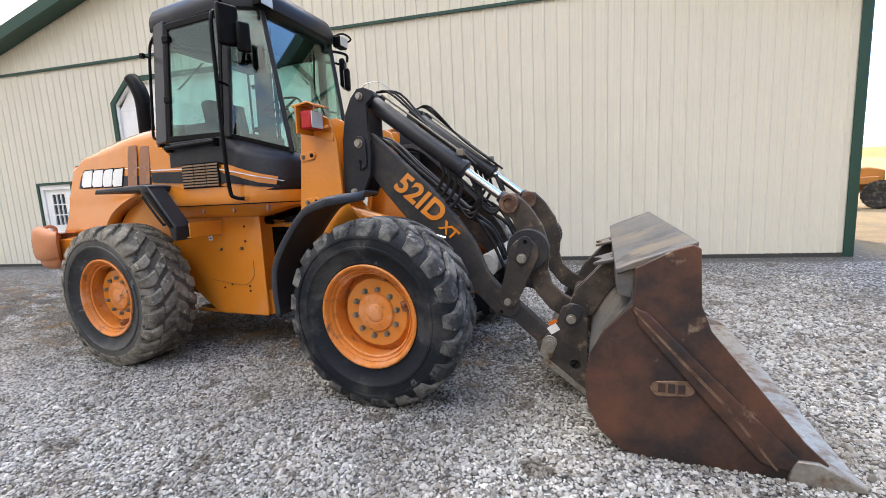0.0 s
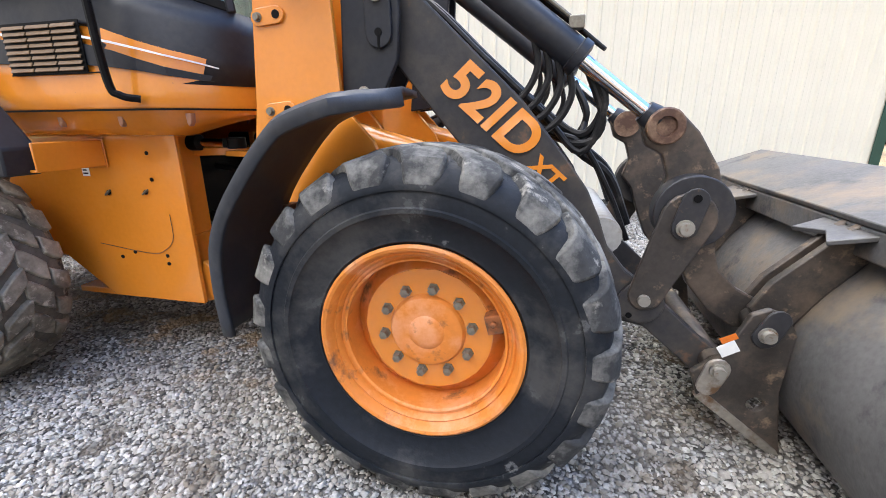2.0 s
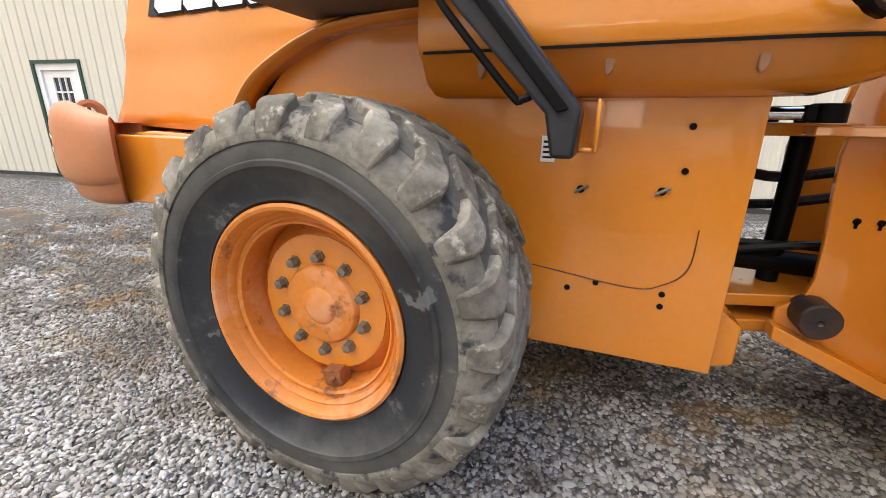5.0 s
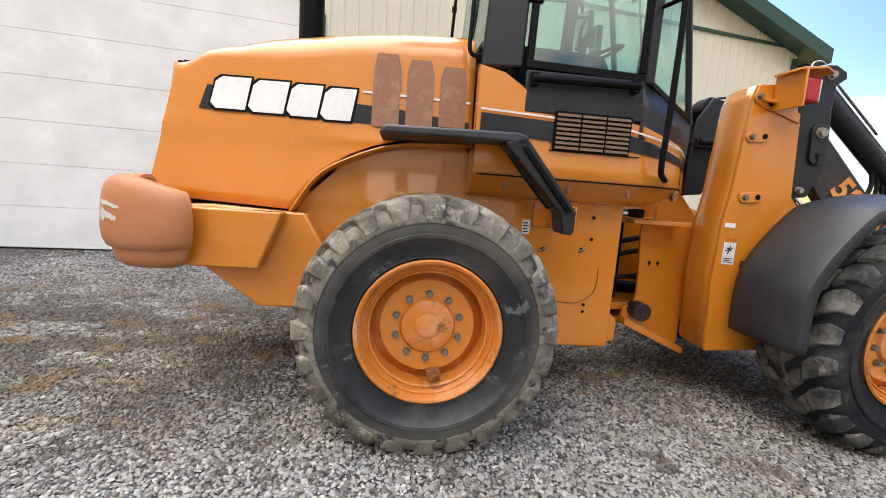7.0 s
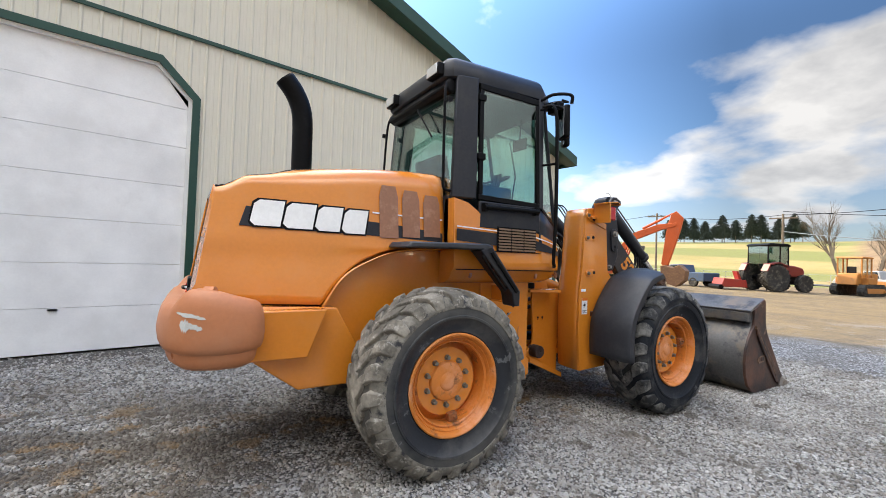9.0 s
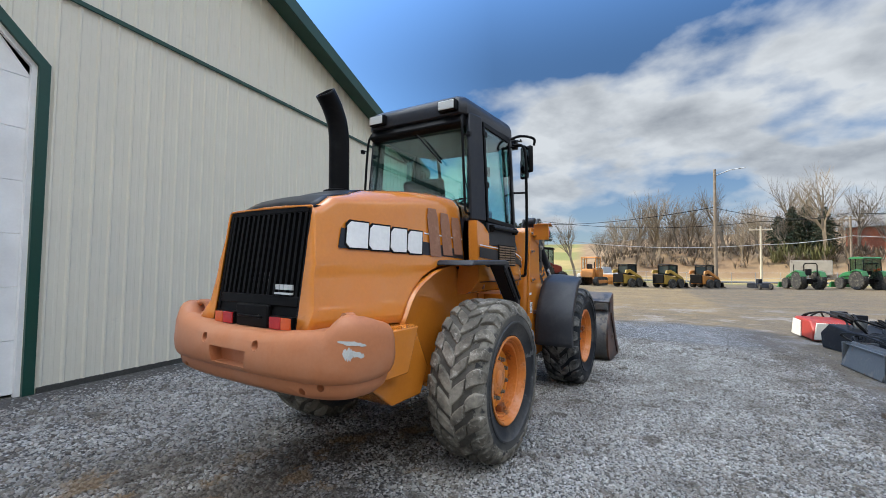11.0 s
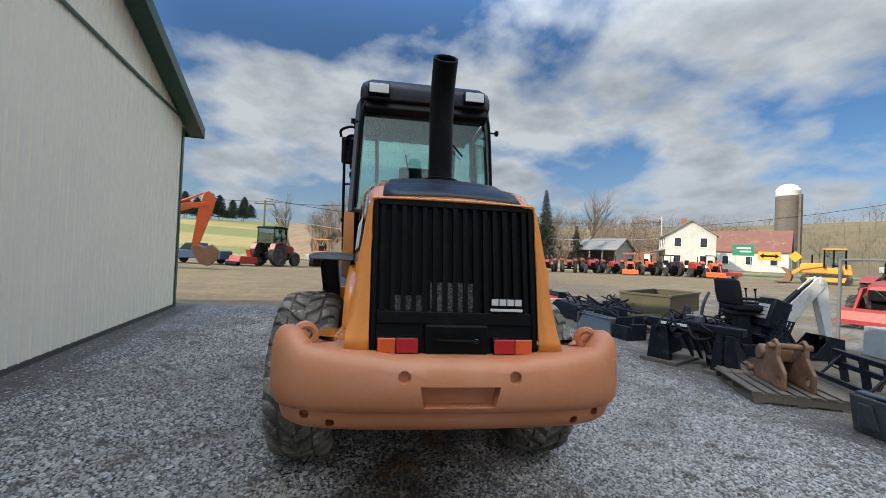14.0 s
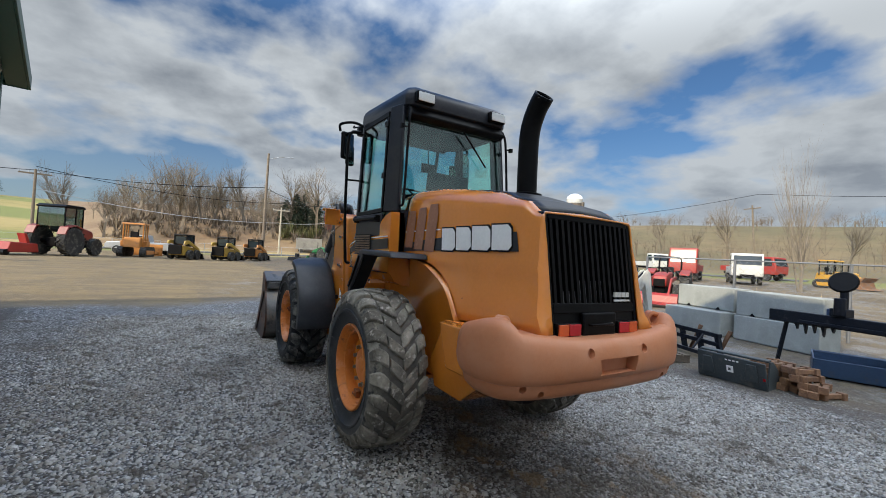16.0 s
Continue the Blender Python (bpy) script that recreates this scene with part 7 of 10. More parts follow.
    for k in range(9):
        y = -1.0 + 0.25 * k
        part("edge_bolt", alathe([(0.042, 0.024), (0.05, 0.018), (0.05, 0.0)], 10, "z", (5.12, y, -0.002)), WORN, edge, smooth=True)
    for y in (-0.50, -0.42, 0.42, 0.50):
        part("hinge_rib", aprism([(4.66, 1.115), (4.38, 1.05), (4.26, 0.96), (4.06, 0.74), (4.0, 0.62), (4.06, 0.54), (4.17, 0.56), (4.25, 0.70), (4.37, 0.86)], y - 0.018, y + 0.018), WORNARM, bucket, "steel hinge rib", bevel=0.005)
    for y in (-0.46, 0.46):
        part("gusset", aprism([(4.16, y - 0.12), (4.42, y - 0.20), (4.42, y + 0.20), (4.16, y + 0.12), (4.22, y)], 0.985, 1.005, "z", m=Matrix.Translation((4.4, 0, 1.0)) @ Matrix.Rotation(radians(-15), 4, "Y") @ Matrix.Translation((-4.4, 0, -1.0))), BUCKETGREY, bucket, bevel=0.004)


loader = thing("wheel_loader", "orange and dark grey wheel loader, bucket lowered on gravel", "wheel loader")
for cx, clock in ((0.0, 90), (2.75, 81.5)):
    for side in (-1, 1):
        build_wheel(loader, cx, side, 0.3 if cx < 1 else 0.05, clock)
build_hood(loader)
build_rear(loader)
build_rear_frame(loader)
build_steps(loader)
build_cab(loader)
build_front(loader)
build_boom(loader)
build_bucket(loader)
# the machine leans a little to its left on the yard
for ob in loader.children_recursive:
    if ob.type == "MESH":
        for v in ob.data.vertices:
            v.co.y += 0.022 * max(0.0, v.co.z - 1.1)


# ---- cast-off attachments and blocks beside the yard ----
NAVY = material("dark_attachment_paint", (0.011, 0.013, 0.018), 0.42, spots=(0.04, 0.04, 0.042), spot_scale=8, spot_from=0.55, grain=0.15)
GREYSTEEL = material("weathered_grey_steel", (0.11, 0.12, 0.13), 0.5, metal=0.3, spots=(0.20, 0.19, 0.17), spot_scale=5, spots2=(0.16, 0.08, 0.05), spot2_scale=9, grain=0.12)
SLATE = material("dark_green_grey_steel", (0.055, 0.065, 0.068), 0.5, spots=(0.10, 0.10, 0.09), spot_scale=6, grain=0.1)
OLIVE = material("dull_olive_steel", (0.075, 0.068, 0.042), 0.6, spots=(0.12, 0.08, 0.05), spot_scale=4, grain=0.12)
REDPAINT = material("red_paint", (0.27, 0.024, 0.016), 0.45, spots=(0.19, 0.04, 0.03), spot_scale=4, grain=0.06)
PALEPAINT = material("dirty_white_paint", (0.52, 0.51, 0.47), 0.5, spots=(0.36, 0.33, 0.28), spot_scale=5, grain=0.06)
BLUE = material("dark_blue_paint", (0.03, 0.06, 0.12), 0.45, spots=(0.05, 0.06, 0.08), spot_scale=5, grain=0.1)
WOOD = material("weathered_pallet_wood", (0.12, 0.095, 0.068), 0.85, spots=(0.07, 0.055, 0.04), spot_scale=6, grain=0.15, bump=0.2)
RUSTY = material("brown_rusted_steel", (0.16, 0.085, 0.045), 0.75, spots=(0.25, 0.13, 0.06), spot_scale=8, spot_from=0.45, spots2=(0.08, 0.05, 0.035), spot2_scale=14, grain=0.2, bump=0.25)
YELLOW = material("yellow_machine_paint", (0.50, 0.27, 0.03), 0.5, spots=(0.42, 0.25, 0.05), spot_scale=4, grain=0.06)
ORANGERED = material("orange_red_paint", (0.50, 0.085, 0.012), 0.45, spots=(0.42, 0.09, 0.03), spot_scale=3, grain=0.06)
GREEN = material("green_machine_paint", (0.02, 0.13, 0.035), 0.4, grain=0.06)
DARKGLASS = material("dark_window", (0.02, 0.028, 0.034), 0.08, grain=0.02)
TYRE = material("farm_tyre_rubber", (0.03, 0.03, 0.03), 0.8, spots=(0.13, 0.12, 0.10), spot_scale=6, spot_from=0.5, grain=0.2)
DULLGALV = material("dull_galvanised_fence", (0.15, 0.155, 0.165), 0.6, metal=0.3, grain=0.1)
GALV = material("galvanised_steel", (0.36, 0.37, 0.38), 0.45, metal=0.6, grain=0.1)

for m, level in ((NAVY, 0.15), (SLATE, 0.2), (OLIVE, 0.2), (TYRE, 0.2), (GREYSTEEL, 0.3)):
    m.node_tree.nodes["Principled BSDF"].inputs["Specular IOR Level"].default_value = level


def set_down(ob, x, y, turn=0.0, lift=0.0):
    ob.matrix_basis = pose(x, y, ground_z(x, y) + lift, 0, 0, turn)
    return ob


def pallet(x, y, turn):
    p = thing("pallet", "grey weathered wooden pallet on the dirt", "pallet", "pallets beside the yard")
    for k in range(7):
        yy = -0.47 + 0.157 * k
        part("deck_board", abox(-0.6, 0.6, yy - 0.055, yy + 0.055, 0.12, 0.14), WOOD, p)
    for xx in (-0.57, 0, 0.57):
        part("stringer", abox(xx - 0.02, xx + 0.02, -0.52, 0.52, 0.022, 0.12), WOOD, p)
    for yy in (-0.46, 0, 0.46):
        part("bottom_board", abox(-0.6, 0.6, yy - 0.05, yy + 0.05, 0.0, 0.02), WOOD, p)
    return set_down(p, x, y, turn)


def concrete_block(x, y, z, length, turn):
    b = bmesh.new()
    box(b, -length / 2, length / 2, -0.31, 0.31, 0.0, 0.568)
    bmesh.ops.subdivide_edges(b, edges=b.edges, cuts=4, use_grid_fill=True)
    for v in b.verts:
        v.co += noise.noise_vector(v.co * 2.3 + Vector((x, y, z))) * 0.012
        v.co.z = max(0.0, v.co.z)
    body = part("concrete_block", b, PALECONCRETE, bevel=0.02)
    tagged(body, "pale grey cast concrete barrier block, stacked", "concrete block", "stacked concrete blocks")
    body.matrix_basis = pose(x, y, ground_z(x, y) + z, 0, 0, turn)
    if z > 0.1:
        for u in (-0.25, 0.28):
            part("lift_notch", aprism([(u * length - 0.07, 0.002), (u * length + 0.07, 0.002), (u * length, 0.075)], 0.30, 0.326), BLACK, body)
    return body


PALECONCRETE = material("weathered_block_concrete", (0.311, 0.318, 0.296), 0.9, spots=(0.237, 0.248, 0.226), spot_scale=2.2, spot_from=0.45, grain=0.07, bump=0.3, bump_scale=35, spots2=(0.370, 0.370, 0.351), spot2_scale=7)
for bx, by, bz, ln, tr in ((2.30, -9.04, 0.0, 1.66, -15), (0.45, -8.80, 0.0, 1.78, -15), (2.24, -9.54, 0.572, 1.66, -16), (0.42, -8.83, 0.572, 1.78, -14.5), (2.3, -9.68, 0.0, 1.6, -15)):
    concrete_block(bx, by, bz, ln, tr)


def fence():
    f = thing("chain_link_fence", "galvanised chain link fence with steel posts and rail", "fence")
    a, b = Vector((4.45, -10.0, 0)), Vector((-9.0, -13.2, 0))
    n = 6
    d = (b - a) / n
    for k in range(n + 1):
        p = a + d * k
        z = ground_z(p.x, p.y)
        part("fence_post", atube([(p.x, p.y, z - 0.1), (p.x, p.y, z + 1.88), (p.x, p.y, z + 1.81)], [0.035, 0.035, 0.02], 10), DULLGALV, f, smooth=True)
    for k in range(n):
        p, q = a + d * k, a + d * (k + 1)
        zp, zq = ground_z(p.x, p.y), ground_z(q.x, q.y)
        part("top_rail", atube([(p.x, p.y, zp + 1.86), (q.x, q.y, zq + 1.86)], 0.022, 8), DULLGALV, f, smooth=True)
    bm = bmesh.new()
    step, total = 0.16, (b - a).length
    u = (b - a).normalized()
    k = -12
    while k * step < total:
        for sgn in (1, -1):
            s0 = k * step if sgn > 0 else k * step + 1.8
            s1 = s0 + sgn * 1.8
            z0, z1 = 0.03, 1.83
            if s0 < 0 or s0 > total or s1 < 0 or s1 > total:
                continue
            p, q = a + u * s0, a + u * s1
            w = 0.0035
            v = [(p.x, p.y, ground_z(p.x, p.y) + z0 - w), (q.x, q.y, ground_z(q.x, q.y) + z1 - w), (q.x, q.y, ground_z(q.x, q.y) + z1 + w), (p.x, p.y, ground_z(p.x, p.y) + z0 + w)]
            bm.faces.new([bm.verts.new(c) for c in v])
        k += 1
    tagged(part("wire_mesh", bm, DULLGALV, f, solid=0.004), kind="stuff")


fence()


def slate_bucket():
    t = thing("attachment_bucket", "dark grey steel bucket attachment lying face up", "bucket")
    part("back_plate", aprism([(-0.47, 0.02), (0.47, 0.0), (0.45, 0.40), (-0.45, 0.43)], -0.03, 0.0, m=Matrix.Rotation(radians(14), 4, "X")), SLATE, t, bevel=0.012)
    part("top_lip", abox(-0.46, 0.46, 0.0, 0.10, 0.40, 0.43, Matrix.Rotation(radians(6), 4, "X")), SLATE, t, bevel=0.01)
    for x in (-0.30, 0.28):
        part("mount_rib", aprism([(x - 0.09, 0.10), (x + 0.09, 0.10), (x + 0.06, 0.36), (x - 0.06, 0.36)], -0.055, -0.03, m=Matrix.Rotation(radians(14), 4, "X")), SLATE, t, bevel=0.01)
    for x in (-0.46, 0.44):
        part("side_cheek", aprism([(0.0, 0.0), (0.55, 0.0), (0.50, 0.10), (0.12, 0.40), (0.02, 0.40)], x, x + 0.02, "x"), SLATE, t, bevel=0.005)
    part("floor_plate", abox(-0.45, 0.45, 0.0, 0.6, 0.0, 0.02), SLATE, t)
    m = Matrix.Rotation(radians(14), 4, "X")
    part("white_label", abox(-0.045, 0.045, -0.037, -0.032, 0.17, 0.27, m), WHITE, t, "square white sticker")
    part("label_bar", abox(-0.02, 0.012, -0.040, -0.038, 0.20, 0.24, m), SLATE, t)
    part("paint_marks", joined(*[(lambda q, k=k: box(q, -0.06 + 0.05 * k, -0.03 + 0.05 * k, -0.037, -0.033, 0.345, 0.365, m)) for k in range(4)]), WHITE, t, "faint pale paint marks")
    part("red_reflector", abox(0.42, 0.45, -0.04, -0.034, 0.15, 0.19, m), REDLENS, t)
    return set_down(t, -0.40, -4.66, 180)


def rust_trencher():
    t = thing("trencher_chain", "rust-brown trencher chain links heaped on the ground", "trencher")
    rng = random.Random(17)
    for row in range(4):
        n = 9 - row
        for k in range(n):
            x = -0.5 + 1.0 * (k + 0.5 * (row % 2)) / 9
            m = Matrix.Translation((x, rng.uniform(-0.06, 0.06), 0.05 + 0.085 * row)) @ Matrix.Rotation(rng.uniform(-0.35, 0.35), 4, "Z") @ Matrix.Rotation(rng.uniform(-0.15, 0.15), 4, "Y")
            part("chain_link", joined(lambda q: box(q, -0.055, 0.055, -0.20, -0.13, -0.05, 0.045, m), lambda q: box(q, -0.055, 0.055, 0.13, 0.20, -0.05, 0.045, m), lambda q: box(q, -0.03, 0.03, -0.13, 0.13, -0.035, 0.03, m)), RUSTY, t, bevel=0.008)
    return set_down(t, -1.02, -5.1, 172)


def ripper_frame():
    t = thing("grading_frame", "black steel grading rake frame with long beams", "grader attachment")
    for z in (0.30, 0.50):
        part("beam", abox(-0.95, 0.95, -0.05, 0.05, z - 0.05, z + 0.04), NAVY, t, bevel=0.008)
    for x in (-0.8, -0.25, 0.3, 0.85):
        part("upright", aprism([(x - 0.05, 0.53), (x + 0.07, 0.53), (x + 0.22, 0.0), (x + 0.10, 0.0)], -0.04, 0.04), NAVY, t, bevel=0.006)
    part("skid_bar", abox(-1.0, 1.0, -0.45, -0.39, 0.06, 0.14), NAVY, t, bevel=0.006)
    for x in (-0.7, 0.5):
        part("brace", atube([(x, 0.0, 0.5), (x + 0.1, -0.42, 0.1)], 0.025, 8), NAVY, t)
    for x in (-0.1, 0.75):
        part("rusty_tine", aprism([(x - 0.04, 0.0), (x + 0.04, 0.0), (x + 0.36, 0.62), (x + 0.26, 0.64)], 0.14, 0.17), RUSTY, t)
    part("hose_coil", atube(curve([(-0.9, 0.1, 0.5), (-1.05, 0.1, 0.35), (-1.2, 0.05, 0.2), (-1.0, 0.2, 0.12), (-0.8, 0.1, 0.3)], 6), 0.016, 8), HOSE, t, smooth=True)
    t = set_down(t, 1.18, -6.4, 158)
    t.matrix_basis = t.matrix_basis @ Matrix.Scale(0.82, 4)
    return t


def long_beam():
    t = thing("auger_rig", "black auger boom with round seat disc on stands", "auger rig")
    part("main_beam", abox(-1.0, 1.25, -0.09, 0.09, 0.92, 1.12), NAVY, t, bevel=0.012)
    for k, drop in enumerate((0.10, 0.16, 0.13, 0.17, 0.08)):
        part("tine", aprism([(-0.62 + 0.13 * k, 0.92), (-0.57 + 0.13 * k, 0.92), (-0.585 + 0.13 * k, 0.92 - drop)], -0.03, 0.03), NAVY, t)
    part("lower_rail", abox(-0.5, 1.2, -0.13, -0.09, 0.94, 0.99), NAVY, t, bevel=0.006)
    part("stand", atube([(-0.75, 0, 0.95), (-0.92, 0.05, 0.13)], 0.035, 8), NAVY, t)
    part("stand", atube([(1.0, 0, 0.95), (1.15, 0.05, 0.13)], 0.035, 8), NAVY, t)
    part("mast", atube([(0.05, 0, 1.1), (0.05, 0, 1.5), (0.02, 0.02, 1.62)], 0.055, 10), NAVY, t)
    m = Matrix.Translation((0.02, 0.02, 1.68)) @ Matrix.Rotation(radians(62), 4, "X") @ Matrix.Rotation(radians(15), 4, "Y")
    bm = alathe([(-0.03, 0.0), (-0.025, 0.17), (0.0, 0.19), (0.025, 0.17), (0.03, 0.0)], 24, "z")
    bmesh.ops.transform(bm, matrix=m, verts=bm.verts)
    part("round_disc", bm, BLACK, t, "round black disc", smooth=True)
    part("motor", joined(lambda q: tube(q, [(0.05, -0.1, 1.15), (0.05, -0.1, 1.42)], 0.08, 10), lambda q: box(q, -0.08, 0.14, -0.12, 0.1, 1.12, 1.25)), NAVY, t, bevel=0.01)
    part("blue_tank", abox(-0.25, -0.08, 0.12, 0.5, 1.0, 1.22), BLUE, t, bevel=0.02)
    return set_down(t, -1.05, -6.6, 168, -0.13)


def blue_bucket():
    t = thing("narrow_bucket", "dark blue steel bucket lying on the dirt", "bucket")
    bm = bmesh.new()
    prof = [(0.0, 0.0), (0.45, 0.02), (0.52, 0.30), (0.50, 0.30), (0.43, 0.05), (0.03, 0.03), (0.03, 0.36), (0.0, 0.38)]
    prism(bm, prof, -0.45, 0.45, "x")
    part("shell", bm, BLUE, t, bevel=0.008)
    for x in (-0.46, 0.44):
        part("cheek", aprism([(0.0, 0.0), (0.45, 0.02), (0.52, 0.30), (0.0, 0.38)], x, x + 0.02, "x"), BLUE, t)
    return set_down(t, -1.1, -6.9, 20)


def pale_log():
    t = part("pipe_length", atube([(0, 0, 0.07), (1.5, 0, 0.09)], [0.06, 0.055], 12), PALEPAINT, smooth=True)
    tagged(t, "pale plastic pipe lying beside the attachments", "pipe")
    t.matrix_basis = pose(-1.9, -5.75, ground_z(-1.9, -5.75) + 0.18, 0, 0, 168)


def grapple_bucket():
    t = thing("grapple_attachment", "black hydraulic grapple attachment on wooden blocks", "grapple")
    for x in (-0.55, 0.45):
        part("end_box", aprism([(x - 0.18, 0.0), (x + 0.22, 0.0), (x + 0.16, 0.62), (x - 0.12, 0.62)], -0.42, -0.30), NAVY, t, bevel=0.01)
        part("side_arm", aprism([(-0.42, 0.05), (0.45, 0.10), (0.45, 0.22), (-0.05, 0.60), (-0.42, 0.66)], x - 0.03, x + 0.03, "x"), NAVY, t, bevel=0.008)
    part("top_beam", abox(-0.75, 0.70, -0.42, -0.22, 0.62, 0.74), NAVY, t, bevel=0.012)
    part("maker_bar", joined(lambda q: box(q, -0.50, -0.08, -0.428, -0.421, 0.655, 0.70)), WHITE, t, "plain pale maker bar")
    for k in range(5):
        x = -0.30 + 0.14 * k
        part("tine", aprism([(-0.3, 0.60), (-0.1, 0.50), (0.35, 0.05), (0.42, 0.02), (0.30, 0.22), (-0.05, 0.60)], x - 0.02, x + 0.02, "x"), NAVY, t, bevel=0.005)
    rng = random.Random(31)
    for k in range(9):
        x0, x1 = rng.uniform(-0.6, 0.5), rng.uniform(-0.6, 0.5)
        part("hose", atube(curve([(x0, -0.30, 0.55), ((x0 + x1) / 2, -0.5, rng.uniform(0.45, 0.8)), (x1, -0.2, rng.uniform(0.75, 0.9)), (x1, 0.1, 0.5)], 6), rng.choice((0.014, 0.02)), 7), HOSE, t, smooth=True)
    for x in (-0.35, 0.2):
        part("cylinder", joined(lambda q: tube(q, [(x, -0.25, 0.80), (x, 0.15, 0.52)], 0.04, 12), lambda q: tube(q, [(x, 0.15, 0.52), (x, 0.32, 0.40)], 0.02, 8)), NAVY, t, smooth=True, angle=35)
    part("valve_block", abox(-0.12, 0.12, -0.40, -0.24, 0.745, 0.86), GREYSTEEL, t, bevel=0.01)
    part("skid", abox(-0.8, -0.2, -0.5, 0.4, 0.0, 0.05), WOOD, t)
    part("skid", abox(0.2, 0.75, -0.5, 0.4, 0.0, 0.05), WOOD, t)
    return set_down(t, 2.62, -5.0, 208)


def backhoe_attachment():
    t = thing("backhoe_attachment", "dark backhoe attachment with seat and pale boom", "backhoe")
    frame_ob = part("base_frame", joined(lambda q: box(q, -0.35, 0.40, -0.45, -0.33, 0.10, 0.30), lambda q: box(q, -0.35, 0.40, 0.33, 0.45, 0.10, 0.30), lambda q: box(q, 0.20, 0.42, -0.33, 0.33, 0.10, 0.42), lambda q: box(q, -0.40, -0.28, -0.33, 0.33, 0.12, 0.26)), NAVY, t, bevel=0.015)
    part("seat_tower", joined(lambda q: prism(q, [(-0.42, 0.26), (-0.1, 0.26), (-0.18, 0.84), (-0.42, 0.84)], -0.36, -0.04), lambda q: box(q, -0.5, -0.1, -0.4, 0.0, 0.80, 0.88)), NAVY, t, bevel=0.02)
    bm = bmesh.new()
    box(bm, -0.48, 0.0, -0.46, 0.06, 0.885, 1.0)
    seat = part("seat_pan", bm, SEAT, t, "black vinyl seat pan", bevel=0.045)
    bm = bmesh.new()
    prism(bm, [(-0.50, 0.98), (-0.36, 0.98), (-0.40, 1.2), (-0.45, 1.41), (-0.53, 1.45), (-0.585, 1.42), (-0.56, 1.2)], -0.46, 0.06)
    part("seat_back", bm, SEAT, seat, bevel=0.05)
    for y in (-0.50, 0.10):
        part("armrest", abox(-0.45, -0.1, y - 0.03, y + 0.03, 1.08, 1.13), SEAT, seat, bevel=0.015)
    part("front_plate", aprism([(-0.60, 0.05), (-0.52, 0.05), (-0.48, 0.62), (-0.56, 0.62)], -0.52, 0.40), NAVY, t, bevel=0.012)
    for y in (-0.36, 0.26):
        part("mount_lug", abox(-0.66, -0.59, y - 0.09, y + 0.09, 0.20, 0.52), NAVY, t, bevel=0.01)
    # console beside the seat, leaning back
    m = Matrix.Translation((0.0, -0.42, 0.62)) @ Matrix.Rotation(radians(18), 4, "Y")
    con = part("control_console", abox(-0.10, 0.22, -0.20, 0.18, 0.0, 0.52, m), NAVY, t, "dark control console", bevel=0.02)
    part("data_plate", abox(-0.108, -0.102, -0.13, 0.11, 0.14, 0.40, m), PALEPAINT, con, "pale blue-grey plate")
    for j in range(3):
        part("label_bar", abox(-0.112, -0.109, -0.10, 0.06, 0.19 + 0.07 * j, 0.205 + 0.07 * j, m), NAVY, con)
    for y in (-0.15, 0.08):
        part("control_lever", atube([(0.10, y, 0.9), (0.06, y, 1.22), (0.055, y, 1.27)], [0.012, 0.012, 0.032], 8), BLACK, t)
    # perforated step plate
    m = Matrix.Translation((-0.05, -0.78, 0.42)) @ Matrix.Rotation(radians(22), 4, "Y")
    step = part("step_plate", abox(-0.012, 0.012, -0.19, 0.22, -0.02, 0.004, m), NAVY, t, "perforated black step plate")
    for k in range(6):
        part("step_bar", abox(-0.01, 0.01, -0.18 + 0.072 * k, -0.15 + 0.072 * k, 0.004, 0.40, m), NAVY, step)
        part("step_bar", abox(-0.006, 0.006, -0.18, 0.21, 0.03 + 0.07 * k, 0.05 + 0.07 * k, m), NAVY, step)
    part("step_bracket", abox(0.0, 0.12, -0.98, -0.3, 0.36, 0.44), NAVY, t, bevel=0.01)
    for y in (-0.55, 0.5):
        part("stabiliser", joined(lambda q: prism(q, [(0.15, 0.50), (0.30, 0.55), (0.52, 0.08), (0.75, 0.06), (0.75, 0.0), (0.38, 0.0)], y - 0.05, y + 0.05), lambda q: tube(q, [(0.2, y, 0.75), (0.5, y, 0.3)], 0.04, 10)), NAVY, t, bevel=0.008)
    part("swing_post", joined(lambda q: box(q, 0.40, 0.62, -0.16, 0.16, 0.15, 0.62), lambda q: tube(q, [(0.55, 0, 0.1), (0.55, 0, 0.72)], 0.09, 14)), NAVY, t, bevel=0.015)
    for y in (-0.075, 0.075):
        part("boom_plate", aprism([(0.48, 0.45), (0.66, 0.40), (1.0, 0.85), (1.42, 1.34), (1.40, 1.50), (1.28, 1.52), (0.82, 1.06), (0.50, 0.66)], y - 0.012, y + 0.012), PALEPAINT, t, "pale grey-white boom plate", bevel=0.008)
        part("dipper_plate", aprism([(1.22, 1.48), (1.36, 1.55), (1.48, 1.46), (1.55, 1.0), (1.62, 0.42), (1.50, 0.36), (1.38, 0.85), (1.26, 1.28)], y * 0.8 - 0.01, y * 0.8 + 0.01), PALEPAINT, t, "pale grey-white dipper plate", bevel=0.008)
    part("boom_spacer", joined(lambda q: box(q, 0.70, 0.9, -0.06, 0.06, 0.78, 0.84), lambda q: tube(q, [(1.36, -0.1, 1.44), (1.36, 0.1, 1.44)], 0.05, 12)), PALEPAINT, t)
    part("boom_cylinder", joined(lambda q: tube(q, [(0.52, 0, 0.82), (1.0, 0, 1.25)], 0.05, 12), lambda q: tube(q, [(1.0, 0, 1.25), (1.3, 0, 1.48)], 0.025, 10)), NAVY, t, smooth=True, angle=35)
